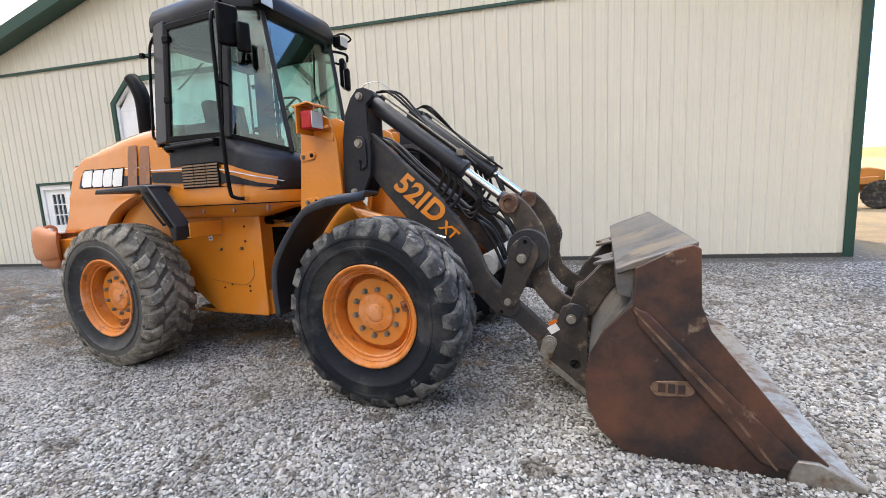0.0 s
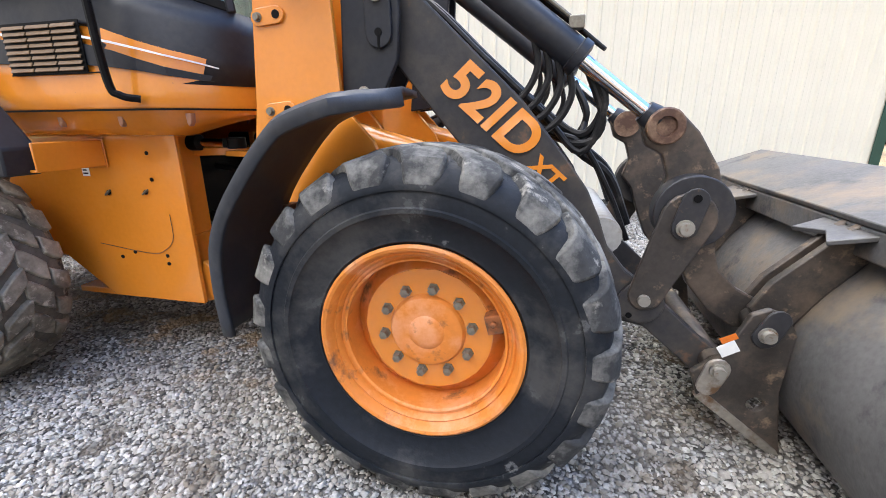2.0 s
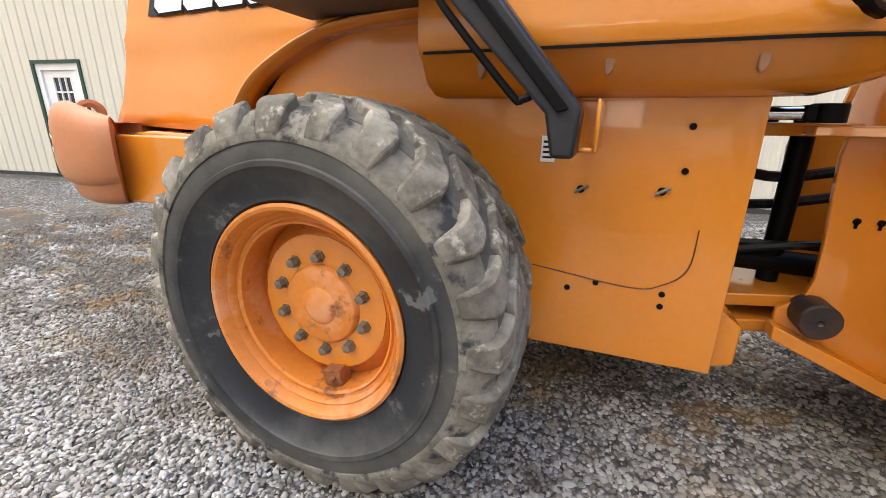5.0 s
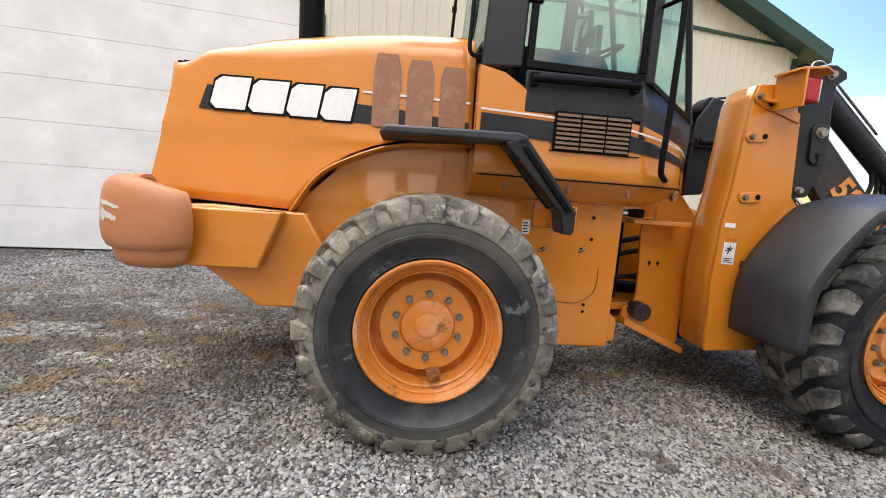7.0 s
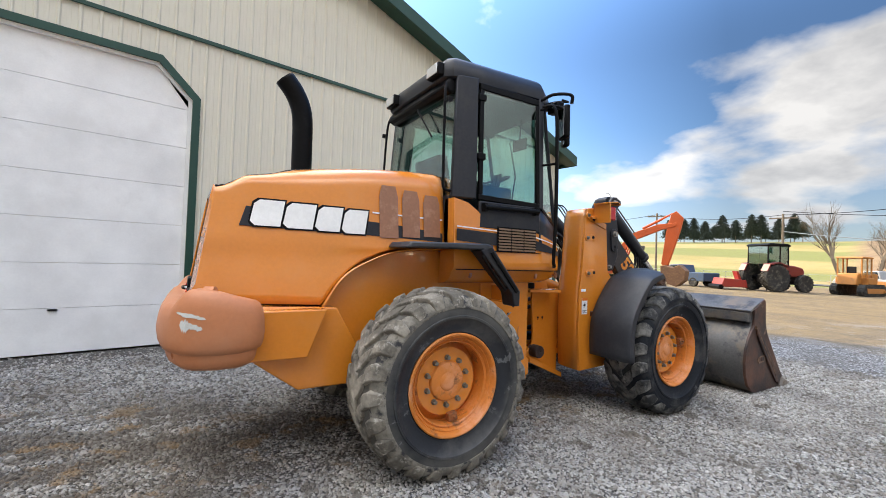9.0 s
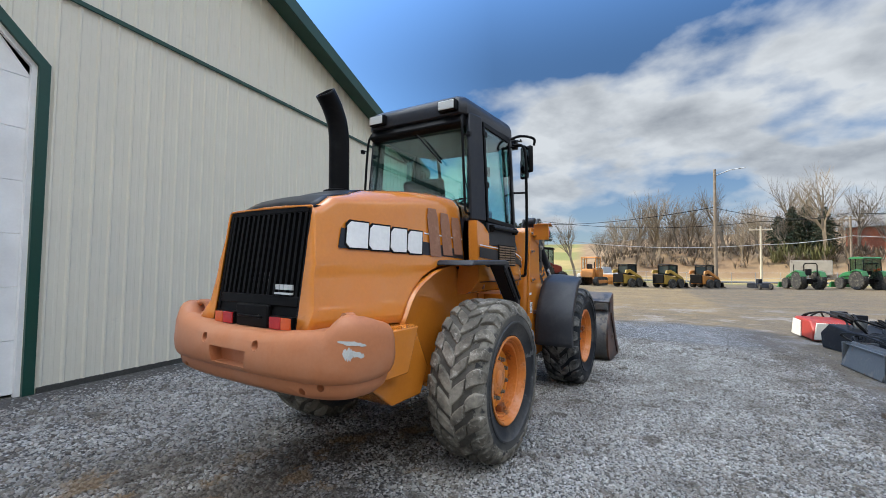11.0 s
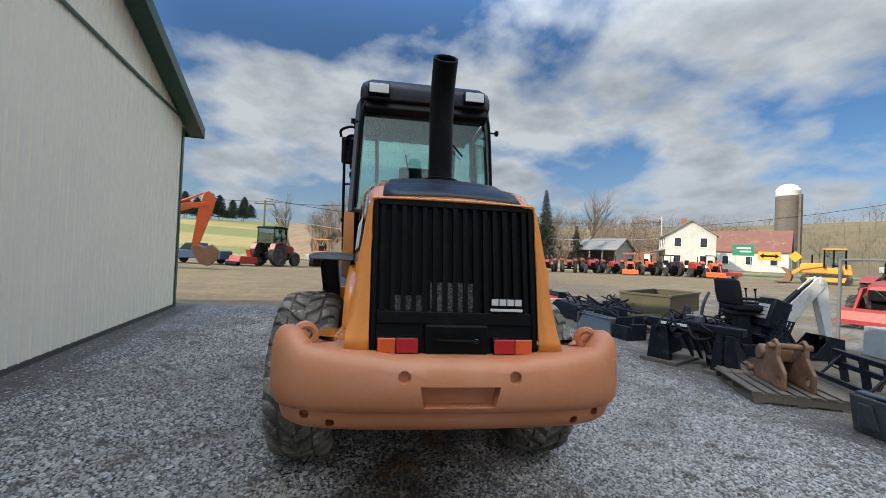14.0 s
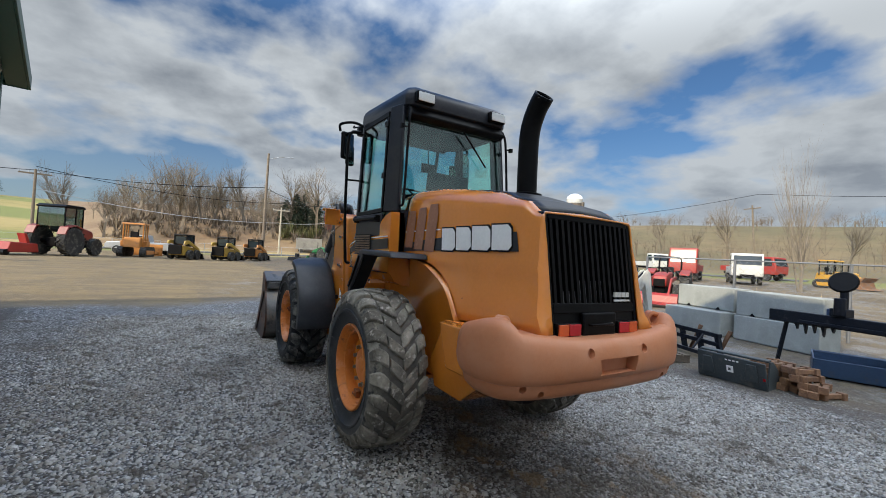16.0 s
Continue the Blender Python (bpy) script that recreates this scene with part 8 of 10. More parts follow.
    part("dig_bucket", joined(lambda q: prism(q, [(1.05, 0.05), (1.45, 0.0), (1.68, 0.12), (1.66, 0.42), (1.40, 0.46), (1.62, 0.40), (1.62, 0.15), (1.42, 0.05), (1.08, 0.10)], -0.25, 0.25), lambda q: prism(q, [(1.05, 0.05), (1.45, 0.0), (1.68, 0.12), (1.66, 0.42), (1.40, 0.46)], -0.26, -0.24), lambda q: prism(q, [(1.05, 0.05), (1.45, 0.0), (1.68, 0.12), (1.66, 0.42), (1.40, 0.46)], 0.24, 0.26)), NAVY, t, bevel=0.006)
    part("valve_bank", joined(*[(lambda q, k=k: box(q, -0.05, 0.15, -0.2 + 0.08 * k, -0.14 + 0.08 * k, 0.45, 0.68)) for k in range(5)]), GREYSTEEL, t, bevel=0.006)
    rng = random.Random(8)
    for k in range(14):
        y0, y1 = rng.uniform(-0.35, 0.35), rng.uniform(-0.5, 0.4)
        part("hose", atube(curve([(rng.uniform(-0.3, 0.1), y0, rng.uniform(0.5, 0.7)), (rng.uniform(-0.55, -0.1), (y0 + y1) / 2, rng.uniform(0.6, 1.05)), (rng.uniform(0.0, 0.4), y1, rng.uniform(0.7, 1.0)), (0.6, y1 * 0.3, rng.uniform(0.5, 0.9))], 6), rng.choice((0.014, 0.018, 0.024)), 7), HOSE, t, smooth=True)
    part("grey_strap", atube(curve([(-0.5, 0.28, 1.15), (-0.58, 0.3, 0.95), (-0.6, 0.34, 0.7), (-0.62, 0.36, 0.45)], 5), 0.03, 8), GREYSTEEL, t, smooth=True)
    return set_down(t, 3.18, -6.33, -97)


def scrap_boards():
    t = thing("scrap_pile", "small pile of pale scrap boards and metal on the dirt", "scrap")
    rng = random.Random(23)
    for k in range(9):
        l, w = rng.uniform(0.3, 0.6), rng.uniform(0.04, 0.14)
        m = Matrix.Translation((rng.uniform(-0.4, 0.4), rng.uniform(-0.3, 0.3), 0.02 + 0.035 * k)) @ Matrix.Rotation(rng.uniform(0, 3.1), 4, "Z") @ Matrix.Rotation(rng.uniform(-0.12, 0.12), 4, "Y")
        part("scrap_board", abox(-l, l, -w, w, 0, 0.025, m), PALEPAINT if k % 2 else WOOD, t, bevel=0.004)
    return set_down(t, 4.35, -5.7, 20)


def rusty_coupler():
    t = thing("rusty_thumb_bucket", "rust-brown excavator coupler resting on a pallet", "coupler")
    for y in (-0.16, 0.16):
        b = part("cheek_plate", aprism([(-0.42, 0.0), (0.30, 0.0), (0.48, 0.10), (0.40, 0.24), (0.10, 0.28), (-0.05, 0.55), (-0.16, 0.62), (-0.26, 0.55), (-0.25, 0.40), (-0.42, 0.22)], y - 0.025, y + 0.025), RUSTY, t, bevel=0.015)
        cut(b, alathe([(y - 0.1, 0.05), (y + 0.1, 0.05)], 14, "y", (-0.16, 0, 0.52)))
        cut(b, alathe([(y - 0.1, 0.045), (y + 0.1, 0.045)], 14, "y", (-0.30, 0, 0.12)))
    part("knuckle", joined(lambda q: tube(q, [(0.2, -0.2, 0.36), (0.2, 0.2, 0.36)], 0.10, 14), lambda q: box(q, 0.02, 0.36, -0.14, 0.14, 0.28, 0.46)), RUSTY, t, bevel=0.02)
    part("cross_pin", atube([(-0.16, -0.25, 0.52), (-0.16, 0.25, 0.52)], 0.04, 12), RUSTY, t)
    part("cross_pin", atube([(0.36, -0.25, 0.10), (0.36, 0.25, 0.10)], 0.05, 12), RUSTY, t)
    return set_down(t, 1.20, -4.98, -22, 0.142)


def grey_box():
    t = thing("steel_box_attachment", "weathered grey steel box attachment with black frame", "attachment")
    part("front_plate", aprism([(-0.6, 0.0), (0.6, 0.0), (0.6, 0.40), (-0.5, 0.44)], -0.05, 0.0, m=Matrix.Rotation(radians(-16), 4, "X")), GREYSTEEL, t, bevel=0.01)
    part("top_plate", abox(-0.58, 0.58, 0.02, 0.35, 0.36, 0.38), GREYSTEEL, t, bevel=0.006)
    part("end_plate", abox(0.58, 0.62, -0.02, 0.45, 0.0, 0.40), GREYSTEEL, t, bevel=0.006)
    part("end_plate", abox(-0.62, -0.58, -0.02, 0.45, 0.0, 0.40), GREYSTEEL, t, bevel=0.006)
    part("black_frame", joined(lambda q: box(q, 0.65, 1.15, 0.0, 0.1, 0.0, 0.30), lambda q: box(q, 0.65, 0.72, 0.1, 0.5, 0.0, 0.45), lambda q: box(q, 1.08, 1.15, 0.1, 0.5, 0.0, 0.35)), NAVY, t, bevel=0.01)
    rng = random.Random(2)
    for k in range(5):
        part("hose", atube(curve([(-0.6, 0.2, 0.35), (-0.75, rng.uniform(0, 0.4), 0.5), (-0.55 + 0.2 * k, rng.uniform(0.1, 0.5), 0.55), (0.5, 0.3, 0.42)], 6), 0.018, 7), HOSE, t, smooth=True)
    return set_down(t, 5.67, -4.68, 188.6)


def red_cutter():
    t = thing("brush_cutter", "red and dirty white brush cutter attachment", "brush cutter")
    part("deck", aprism([(-0.6, 0.05), (0.6, 0.02), (0.65, 0.25), (0.45, 0.46), (-0.4, 0.48), (-0.65, 0.25)], -0.5, 0.5), REDPAINT, t, bevel=0.03)
    part("pale_panel", aprism([(-0.58, 0.04), (0.0, 0.03), (0.0, 0.40), (-0.45, 0.42)], -0.53, -0.501), PALEPAINT, t, bevel=0.01)
    part("end_panel", aprism([(-0.5, 0.05), (0.5, 0.05), (0.45, 0.42), (-0.45, 0.42)], 0.66, 0.69, "x"), PALEPAINT, t, bevel=0.01)
    part("mount_frame", joined(lambda q: box(q, -0.5, 0.5, 0.2, 0.3, 0.45, 0.62), lambda q: box(q, -0.5, -0.4, 0.2, 0.5, 0.3, 0.62), lambda q: box(q, 0.4, 0.5, 0.2, 0.5, 0.3, 0.62)), NAVY, t, bevel=0.01)
    rng = random.Random(4)
    for k in range(5):
        part("hose", atube(curve([(-0.65, rng.uniform(-0.3, 0.3), 0.2), (-0.8, rng.uniform(-0.3, 0.3), 0.45), (-0.3, 0, 0.6), (0.1, 0.2, 0.5)], 6), 0.02, 7), HOSE, t, smooth=True)
    return set_down(t, 9.7, -5.1, 188)


def black_attachment(x, y, turn, k):
    t = thing("skid_attachment", "black steel skid loader attachment with hoses", "attachment", "black attachments on the dirt")
    rng = random.Random(k)
    part("body", aprism([(-0.5, 0.0), (0.5, 0.0), (0.55, 0.3), (0.3, 0.42 + 0.1 * rng.random()), (-0.45, 0.4)], -0.35, 0.35), NAVY, t, bevel=0.02)
    part("quick_plate", joined(lambda q: box(q, -0.5, 0.5, -0.42, -0.36, 0.05, 0.5), lambda q: box(q, -0.4, -0.15, -0.5, -0.42, 0.35, 0.58), lambda q: box(q, 0.15, 0.4, -0.5, -0.42, 0.35, 0.58)), NAVY, t, bevel=0.01)
    part("motor", atube([(0, 0, 0.42), (0, 0, 0.62)], 0.1, 12), GREYSTEEL, t)
    for j in range(4):
        part("hose", atube(curve([(0, 0, 0.55), (rng.uniform(-0.5, 0.5), rng.uniform(-0.4, 0.4), 0.7), (rng.uniform(-0.6, 0.6), rng.uniform(-0.4, 0.4), 0.35)], 6), 0.018, 7), HOSE, t, smooth=True)
    return set_down(t, x, y, turn)


def dump_body():
    t = thing("dump_trailer", "open dull olive steel dump trailer, empty", "trailer")
    L, W = 1.35, 0.62
    for nm, q in (("side_wall", (-L, L, -W, -W + 0.04, 0.36, 0.80)), ("side_wall", (-L, L, W - 0.04, W, 0.36, 0.80)), ("end_wall", (-L, -L + 0.04, -W + 0.04, W - 0.04, 0.36, 0.80)), ("end_wall", (L - 0.04, L, -W + 0.04, W - 0.04, 0.36, 0.80)), ("bed", (-L, L, -W, W, 0.32, 0.36))):
        part(nm, abox(*q), OLIVE, t, bevel=0.006)
    for q in ((-L - 0.02, L + 0.02, -W - 0.03, -W + 0.05, 0.80, 0.86), (-L - 0.02, L + 0.02, W - 0.05, W + 0.03, 0.80, 0.86), (-L - 0.02, -L + 0.05, -W + 0.05, W - 0.05, 0.80, 0.86), (L - 0.05, L + 0.02, -W + 0.05, W - 0.05, 0.80, 0.86)):
        part("top_rim", abox(*q), OLIVE, t, bevel=0.008)
    for y in (-0.6, 0.6):
        part("wheel", alathe([(y - 0.09, 0.12), (y - 0.1, 0.24), (y - 0.07, 0.28), (y + 0.07, 0.28), (y + 0.1, 0.24), (y + 0.09, 0.12)], 24, "y", (0, 0, 0.28)), TYRE, t, smooth=True)
    part("axle", atube([(0, -0.55, 0.28), (0, 0.55, 0.28)], 0.04, 8), NAVY, t)
    part("drawbar", joined(lambda q: tube(q, [(-L, 0.4, 0.34), (-L - 0.9, 0, 0.34)], 0.035, 8), lambda q: tube(q, [(-L, -0.4, 0.34), (-L - 0.9, 0, 0.34)], 0.035, 8)), OLIVE, t)
    part("jack_stand", atube([(-L - 0.7, 0, 0.0), (-L - 0.7, 0, 0.4)], 0.03, 8), OLIVE, t)
    return set_down(t, 7.0, -7.4, -53)


def scrap_pile():
    p = pallet(5.0, -6.35, -15)
    rng = random.Random(6)
    for k in range(9):
        bm = bmesh.new()
        a, b, c = rng.uniform(0.08, 0.28), rng.uniform(0.05, 0.16), rng.uniform(0.03, 0.12)
        prism(bm, [(-a, -b), (a * 0.8, -b * 0.9), (a, b * 0.4), (a * 0.2, b), (-a * 0.9, b * 0.8)], 0, c, "z")
        ob = part("scrap_piece", bm, (PALEPAINT, WOOD, GREYSTEEL, PALEPAINT)[k % 4], bevel=0.008)
        tagged(ob, ("pale broken panel on a pallet", "splintered wood offcut on a pallet", "grey metal offcut on a pallet", "pale broken panel on a pallet")[k % 4], "scrap", "scrap on the pallet")
        x, y = 5.0 + rng.uniform(-0.35, 0.35), -6.35 + rng.uniform(-0.3, 0.3)
        ob.matrix_basis = pose(x, y, ground_z(x, y) + 0.145 + 0.03 * (k // 4), 0, 0, rng.uniform(0, 180))


slate_bucket(), rust_trencher(), ripper_frame(), long_beam(), blue_bucket(), pale_log(), grapple_bucket(), backhoe_attachment(), scrap_boards()
pallet(1.25, -4.95, -22)
pallet(2.0, -5.35, -30)
rusty_coupler(), grey_box(), red_cutter(), dump_body(), scrap_pile()
for k, (x, y, tr) in enumerate(((7.9, -5.2, 20), (7.1, -5.4, -40), (6.5, -5.9, 70), (7.6, -6.3, 10), (4.2, -6.0, -60))):
    black_attachment(x, y, tr, k)


# ---- parked machines round the lot ----
def farm_wheel(parent, x, y, r, w, rim_mat, nm="wheel", lugs=True):
    """A wheel with its tyre as the part and the rim as sub-part; axis along y."""
    bm = bmesh.new()
    h = w / 2
    lathe(bm, [(y - h * 0.8, r * 0.55), (y - h, r * 0.75), (y - h * 0.92, r * 0.93), (y, r * 0.96), (y + h * 0.92, r * 0.93), (y + h, r * 0.75), (y + h * 0.8, r * 0.55)], 28, "y", (x, 0, r))
    if lugs:
        n = 18
        for k in range(n):
            for s in (-1, 1):
                a = 2 * math.pi * (k + (0.5 if s > 0 else 0)) / n
                b = a + 0.20
                vs = []
                for (ang, yy) in ((a, y), (a + 0.09, y), (b + 0.09, y + s * h), (b, y + s * h)):
                    for rr in (r * 0.94, r):
                        vs.append(bm.verts.new((x + rr * math.cos(ang), yy, r + rr * math.sin(ang))))
                for q in ((1, 3, 5, 7), (0, 1, 7, 6), (2, 4, 5, 3), (0, 2, 3, 1), (6, 7, 5, 4)):
                    bm.faces.new([vs[i] for i in q])
    ty = part(nm, bm, TYRE, parent, smooth=True, angle=40)
    bm = bmesh.new()
    lathe(bm, [(y - h * 0.75, 0), (y - h * 0.75, r * 0.2), (y - h * 0.4, r * 0.48), (y - h * 0.8, r * 0.56), (y + h * 0.8, r * 0.56), (y + h * 0.4, r * 0.48), (y + h * 0.75, r * 0.2), (y + h * 0.75, 0)], 24, "y", (x, 0, r))
    part("rim", bm, rim_mat, ty, smooth=True, angle=40)
    return ty


def tractor(label, body, rim, roof, x, y, turn, size=1.0, cab="rops", loader_arm=False, group="parked tractors"):
    t = thing("tractor", label, "tractor", group)
    R, r = 0.78, 0.5
    for s in (-1, 1):
        farm_wheel(t, -0.55, s * 0.78, R, 0.42, rim)
        farm_wheel(t, 1.35, s * 0.68, r, 0.28, rim)
        part("fender", aprism([(-1.25, 1.15), (-1.05, 1.55), (-0.5, 1.68), (0.05, 1.5), (0.1, 1.42), (-0.5, 1.6), (-1.0, 1.48), (-1.18, 1.12)], *sorted((s * 0.55, s * 0.98))), body, t, bevel=0.01)
    hood = bmesh.new()
    prism(hood, [(0.25, 0.85), (1.75, 0.85), (1.82, 1.15), (1.72, 1.38), (1.2, 1.50), (0.25, 1.55)], -0.3, 0.3)
    part("hood", hood, body, t, bevel=0.06)
    part("grille", abox(1.80, 1.84, -0.24, 0.24, 0.88, 1.22), BLACK, t, bevel=0.01)
    part("chassis", joined(lambda q: box(q, -0.8, 1.6, -0.22, 0.22, 0.5, 0.95), lambda q: tube(q, [(-0.55, -0.7, 0.78), (-0.55, 0.7, 0.78)], 0.13, 10), lambda q: box(q, 1.25, 1.45, -0.6, 0.6, 0.42, 0.58)), BLACK, t, bevel=0.02)
    part("seat", joined(lambda q: box(q, -0.55, -0.1, -0.23, 0.23, 1.25, 1.38), lambda q: box(q, -0.62, -0.5, -0.23, 0.23, 1.35, 1.8)), SEAT, t, bevel=0.03)
    part("steering_wheel", joined(lambda q: lathe(q, [(1.60, 0.17), (1.62, 0.19), (1.64, 0.17), (1.62, 0.15)], 16, "z", (0.2, 0, 0), closed=True), lambda q: tube(q, [(0.2, 0, 1.62), (0.35, 0, 1.45)], 0.03, 8)), BLACK, t)
    part("exhaust", atube([(1.1, 0.2, 1.45), (1.1, 0.2, 2.2)], 0.035, 8), BLACK, t)
    if cab == "cab":
        c = part("cab_roof", aprism([(-0.95, 2.55), (0.45, 2.55), (0.5, 2.62), (0.3, 2.72), (-0.8, 2.72), (-1.0, 2.62)], -0.72, 0.72), roof, t, bevel=0.03)
        for xx in (-0.9, -0.15, 0.38):
            for s in (-1, 1):
                part("pillar", atube([(xx, s * 0.66, 1.4), (xx * 0.97, s * 0.66, 2.56)], 0.035, 6), BLACK, c)
        for s in (-1, 1):
            part("side_glass", abox(-0.86, 0.34, s * 0.655 - 0.005, s * 0.655 + 0.005, 1.5, 2.54), CABGLASS, c)
        part("rear_glass", abox(-0.9, -0.89, -0.62, 0.62, 1.55, 2.54), CABGLASS, c)
        part("front_glass", abox(0.37, 0.38, -0.62, 0.62, 1.55, 2.54), CABGLASS, c)
    elif cab == "canopy":
        for xx in (-0.8, 0.3):
            for s in (-1, 1):
                part("post", atube([(xx, s * 0.6, 1.3), (xx, s * 0.6, 2.35)], 0.03, 6), roof, t)
        part("canopy", aprism([(-1.0, 2.35), (0.55, 2.35), (0.5, 2.45), (-0.95, 2.45)], -0.7, 0.7), roof, t, bevel=0.03)
    elif cab == "rops":
        part("roll_bar", atube([(-0.85, -0.5, 1.2), (-0.85, -0.5, 2.15), (-0.85, -0.4, 2.3), (-0.85, 0.4, 2.3), (-0.85, 0.5, 2.15), (-0.85, 0.5, 1.2)], 0.045, 8), BLACK, t, bevel=0.0)
    if loader_arm:
        for s in (-1, 1):
            part("loader_arm", aprism([(0.3, 1.2), (0.4, 1.35), (1.6, 1.25), (2.3, 0.5), (2.2, 0.42), (1.5, 1.08)], *sorted((s * 0.42, s * 0.5))), body, t, bevel=0.01)
        part("loader_bucket", aprism([(2.2, 0.1), (2.75, 0.1), (2.4, 0.2), (2.3, 0.5), (2.15, 0.6)], -0.85, 0.85), body, t, bevel=0.01)
    t.scale = (size,) * 3
    z = ground_z(x, y)
    t.matrix_basis = pose(x, y, z, 0, 0, turn) @ Matrix.Scale(size, 4)
    return t


def skid_steer(label, body, x, y, turn, group="parked skid loaders"):
    t = thing("skid_loader", label, "skid loader", group)
    for s in (-1, 1):
        for xx in (-0.5, 0.55):
            farm_wheel(t, xx, s * 0.72, 0.40, 0.28, body, lugs=False)
        part("lift_arm", aprism([(-1.25, 1.25), (-1.15, 1.5), (-0.6, 1.55), (0.9, 0.95), (1.35, 0.4), (1.2, 0.35), (0.75, 0.78), (-0.7, 1.32), (-1.0, 1.2)], *sorted((s * 0.58, s * 0.7))), body, t, bevel=0.015)
    part("body", aprism([(-1.2, 0.35), (0.95, 0.3), (0.95, 0.75), (0.4, 0.95), (-0.5, 1.05), (-1.25, 1.15)], -0.55, 0.55), body, t, bevel=0.04)
    part("engine_door", aprism([(-1.36, 0.42), (-1.26, 0.42), (-1.27, 1.18), (-1.36, 1.15)], -0.5, 0.5), BLACK, t, bevel=0.02)
    cab = part("cab_roof", aprism([(-0.7, 1.92), (0.55, 1.90), (0.55, 2.0), (-0.65, 2.03)], -0.5, 0.5), BLACK, t, bevel=0.03)
    for xx in (-0.6, 0.5):
        for s in (-1, 1):
            part("post", abox(xx - 0.05, xx + 0.05, s * 0.46 - 0.04, s * 0.46 + 0.04, 0.9, 1.92), BLACK, cab)
    part("side_screen", abox(-0.55, 0.45, -0.45, -0.44, 1.05, 1.9), DARKGLASS, cab)
    part("side_screen", abox(-0.55, 0.45, 0.44, 0.45, 1.05, 1.9), DARKGLASS, cab)
    part("rear_window", abox(-0.62, -0.61, -0.4, 0.4, 1.25, 1.85), DARKGLASS, cab)
    part("bucket", aprism([(1.2, 0.05), (1.85, 0.03), (1.45, 0.14), (1.35, 0.45), (1.18, 0.5)], -0.85, 0.85), BLACK, t, bevel=0.01)
    t.matrix_basis = pose(x, y, ground_z(x, y), 0, 0, turn)
    return t


def crawler(label, body, x, y, turn, size=1.0, bucket=False, nm="bulldozer"):
    t = thing(nm, label, "bulldozer")
    for s in (-1, 1):
        a, b = sorted((s * 0.55, s * 0.95))
        trk = part("track", aprism([(-1.45, 0.30), (-1.30, 0.06), (-1.1, 0.0), (1.1, 0.0), (1.35, 0.10), (1.45, 0.35), (1.3, 0.66), (1.1, 0.75), (-1.15, 0.78), (-1.4, 0.60)], a, b), TYRE, t, bevel=0.02)
        for k in range(12):
            part("grouser", abox(-1.15 + 0.2 * k, -1.1 + 0.2 * k, a, b, 0.75, 0.80), TYRE, trk)
        part("track_frame", aprism([(-1.0, 0.2), (1.0, 0.2), (1.1, 0.5), (-1.1, 0.55)], *sorted((s * 0.95, s * 0.98))), body, trk, bevel=0.02)
    part("hood", aprism([(-0.1, 0.8), (1.45, 0.8), (1.5, 1.45), (1.3, 1.55), (-0.1, 1.6)], -0.45, 0.45), body, t, bevel=0.05)
    part("rear_tank", aprism([(-1.45, 0.75), (-0.75, 0.75), (-0.75, 1.55), (-1.3, 1.5)], -0.55, 0.55), body, t, bevel=0.05)
    part("deck", abox(-0.8, -0.05, -0.9, 0.9, 0.82, 1.25), body, t, bevel=0.03)
    cab = part("canopy", aprism([(-1.15, 2.55), (0.25, 2.55), (0.2, 2.66), (-1.1, 2.68)], -0.75, 0.75), body, t, bevel=0.03)
    for xx in (-1.05, -0.4, 0.12):
        for s in (-1, 1):
            part("post", atube([(xx, s * 0.66, 1.2), (xx, s * 0.66, 2.56)], 0.05, 6), body if not bucket else BLACK, cab)
    for s in (-1, 1):
        part("cab_glass", abox(-1.0, 0.08, s * 0.66 - 0.01, s * 0.66 + 0.01, 1.45, 2.5), CLEAR, cab)
    part("seat", joined(lambda q: box(q, -0.75, -0.3, -0.25, 0.25, 1.35, 1.5), lambda q: box(q, -0.85, -0.72, -0.25, 0.25, 1.4, 2.0)), SEAT, t, bevel=0.03)
    part("exhaust", atube([(0.8, 0.15, 1.5), (0.8, 0.15, 2.2)], 0.05, 8), BLACK, t)
    if bucket:
        for s in (-1, 1):
            part("lift_arm", aprism([(0.0, 1.35), (0.1, 1.6), (1.5, 1.25), (2.2, 0.6), (2.05, 0.45), (1.3, 1.05)], *sorted((s * 0.46, s * 0.56))), body, t, bevel=0.02)
        part("bucket", aprism([(2.0, 0.1), (2.95, 0.05), (2.95, 0.1), (2.4, 0.25), (2.25, 0.75), (2.6, 1.15), (2.5, 1.2), (2.05, 0.9), (1.9, 0.5)], -1.15, 1.15), RUSTY, t, bevel=0.015)
    else:
        for s in (-1, 1):
            part("push_arm", abox(0.9, 2.0, s * 1.0 - 0.06, s * 1.0 + 0.06, 0.25, 0.42), body, t, bevel=0.02)
        part("blade", aprism([(2.0, 0.05), (2.08, 0.05), (2.02, 0.5), (2.15, 1.0), (2.08, 1.02), (1.95, 0.5)], -1.35, 1.35), body, t, bevel=0.01)
    t.matrix_basis = pose(x, y, ground_z(x, y), 0, 0, turn) @ Matrix.Scale(size, 4)
    return t


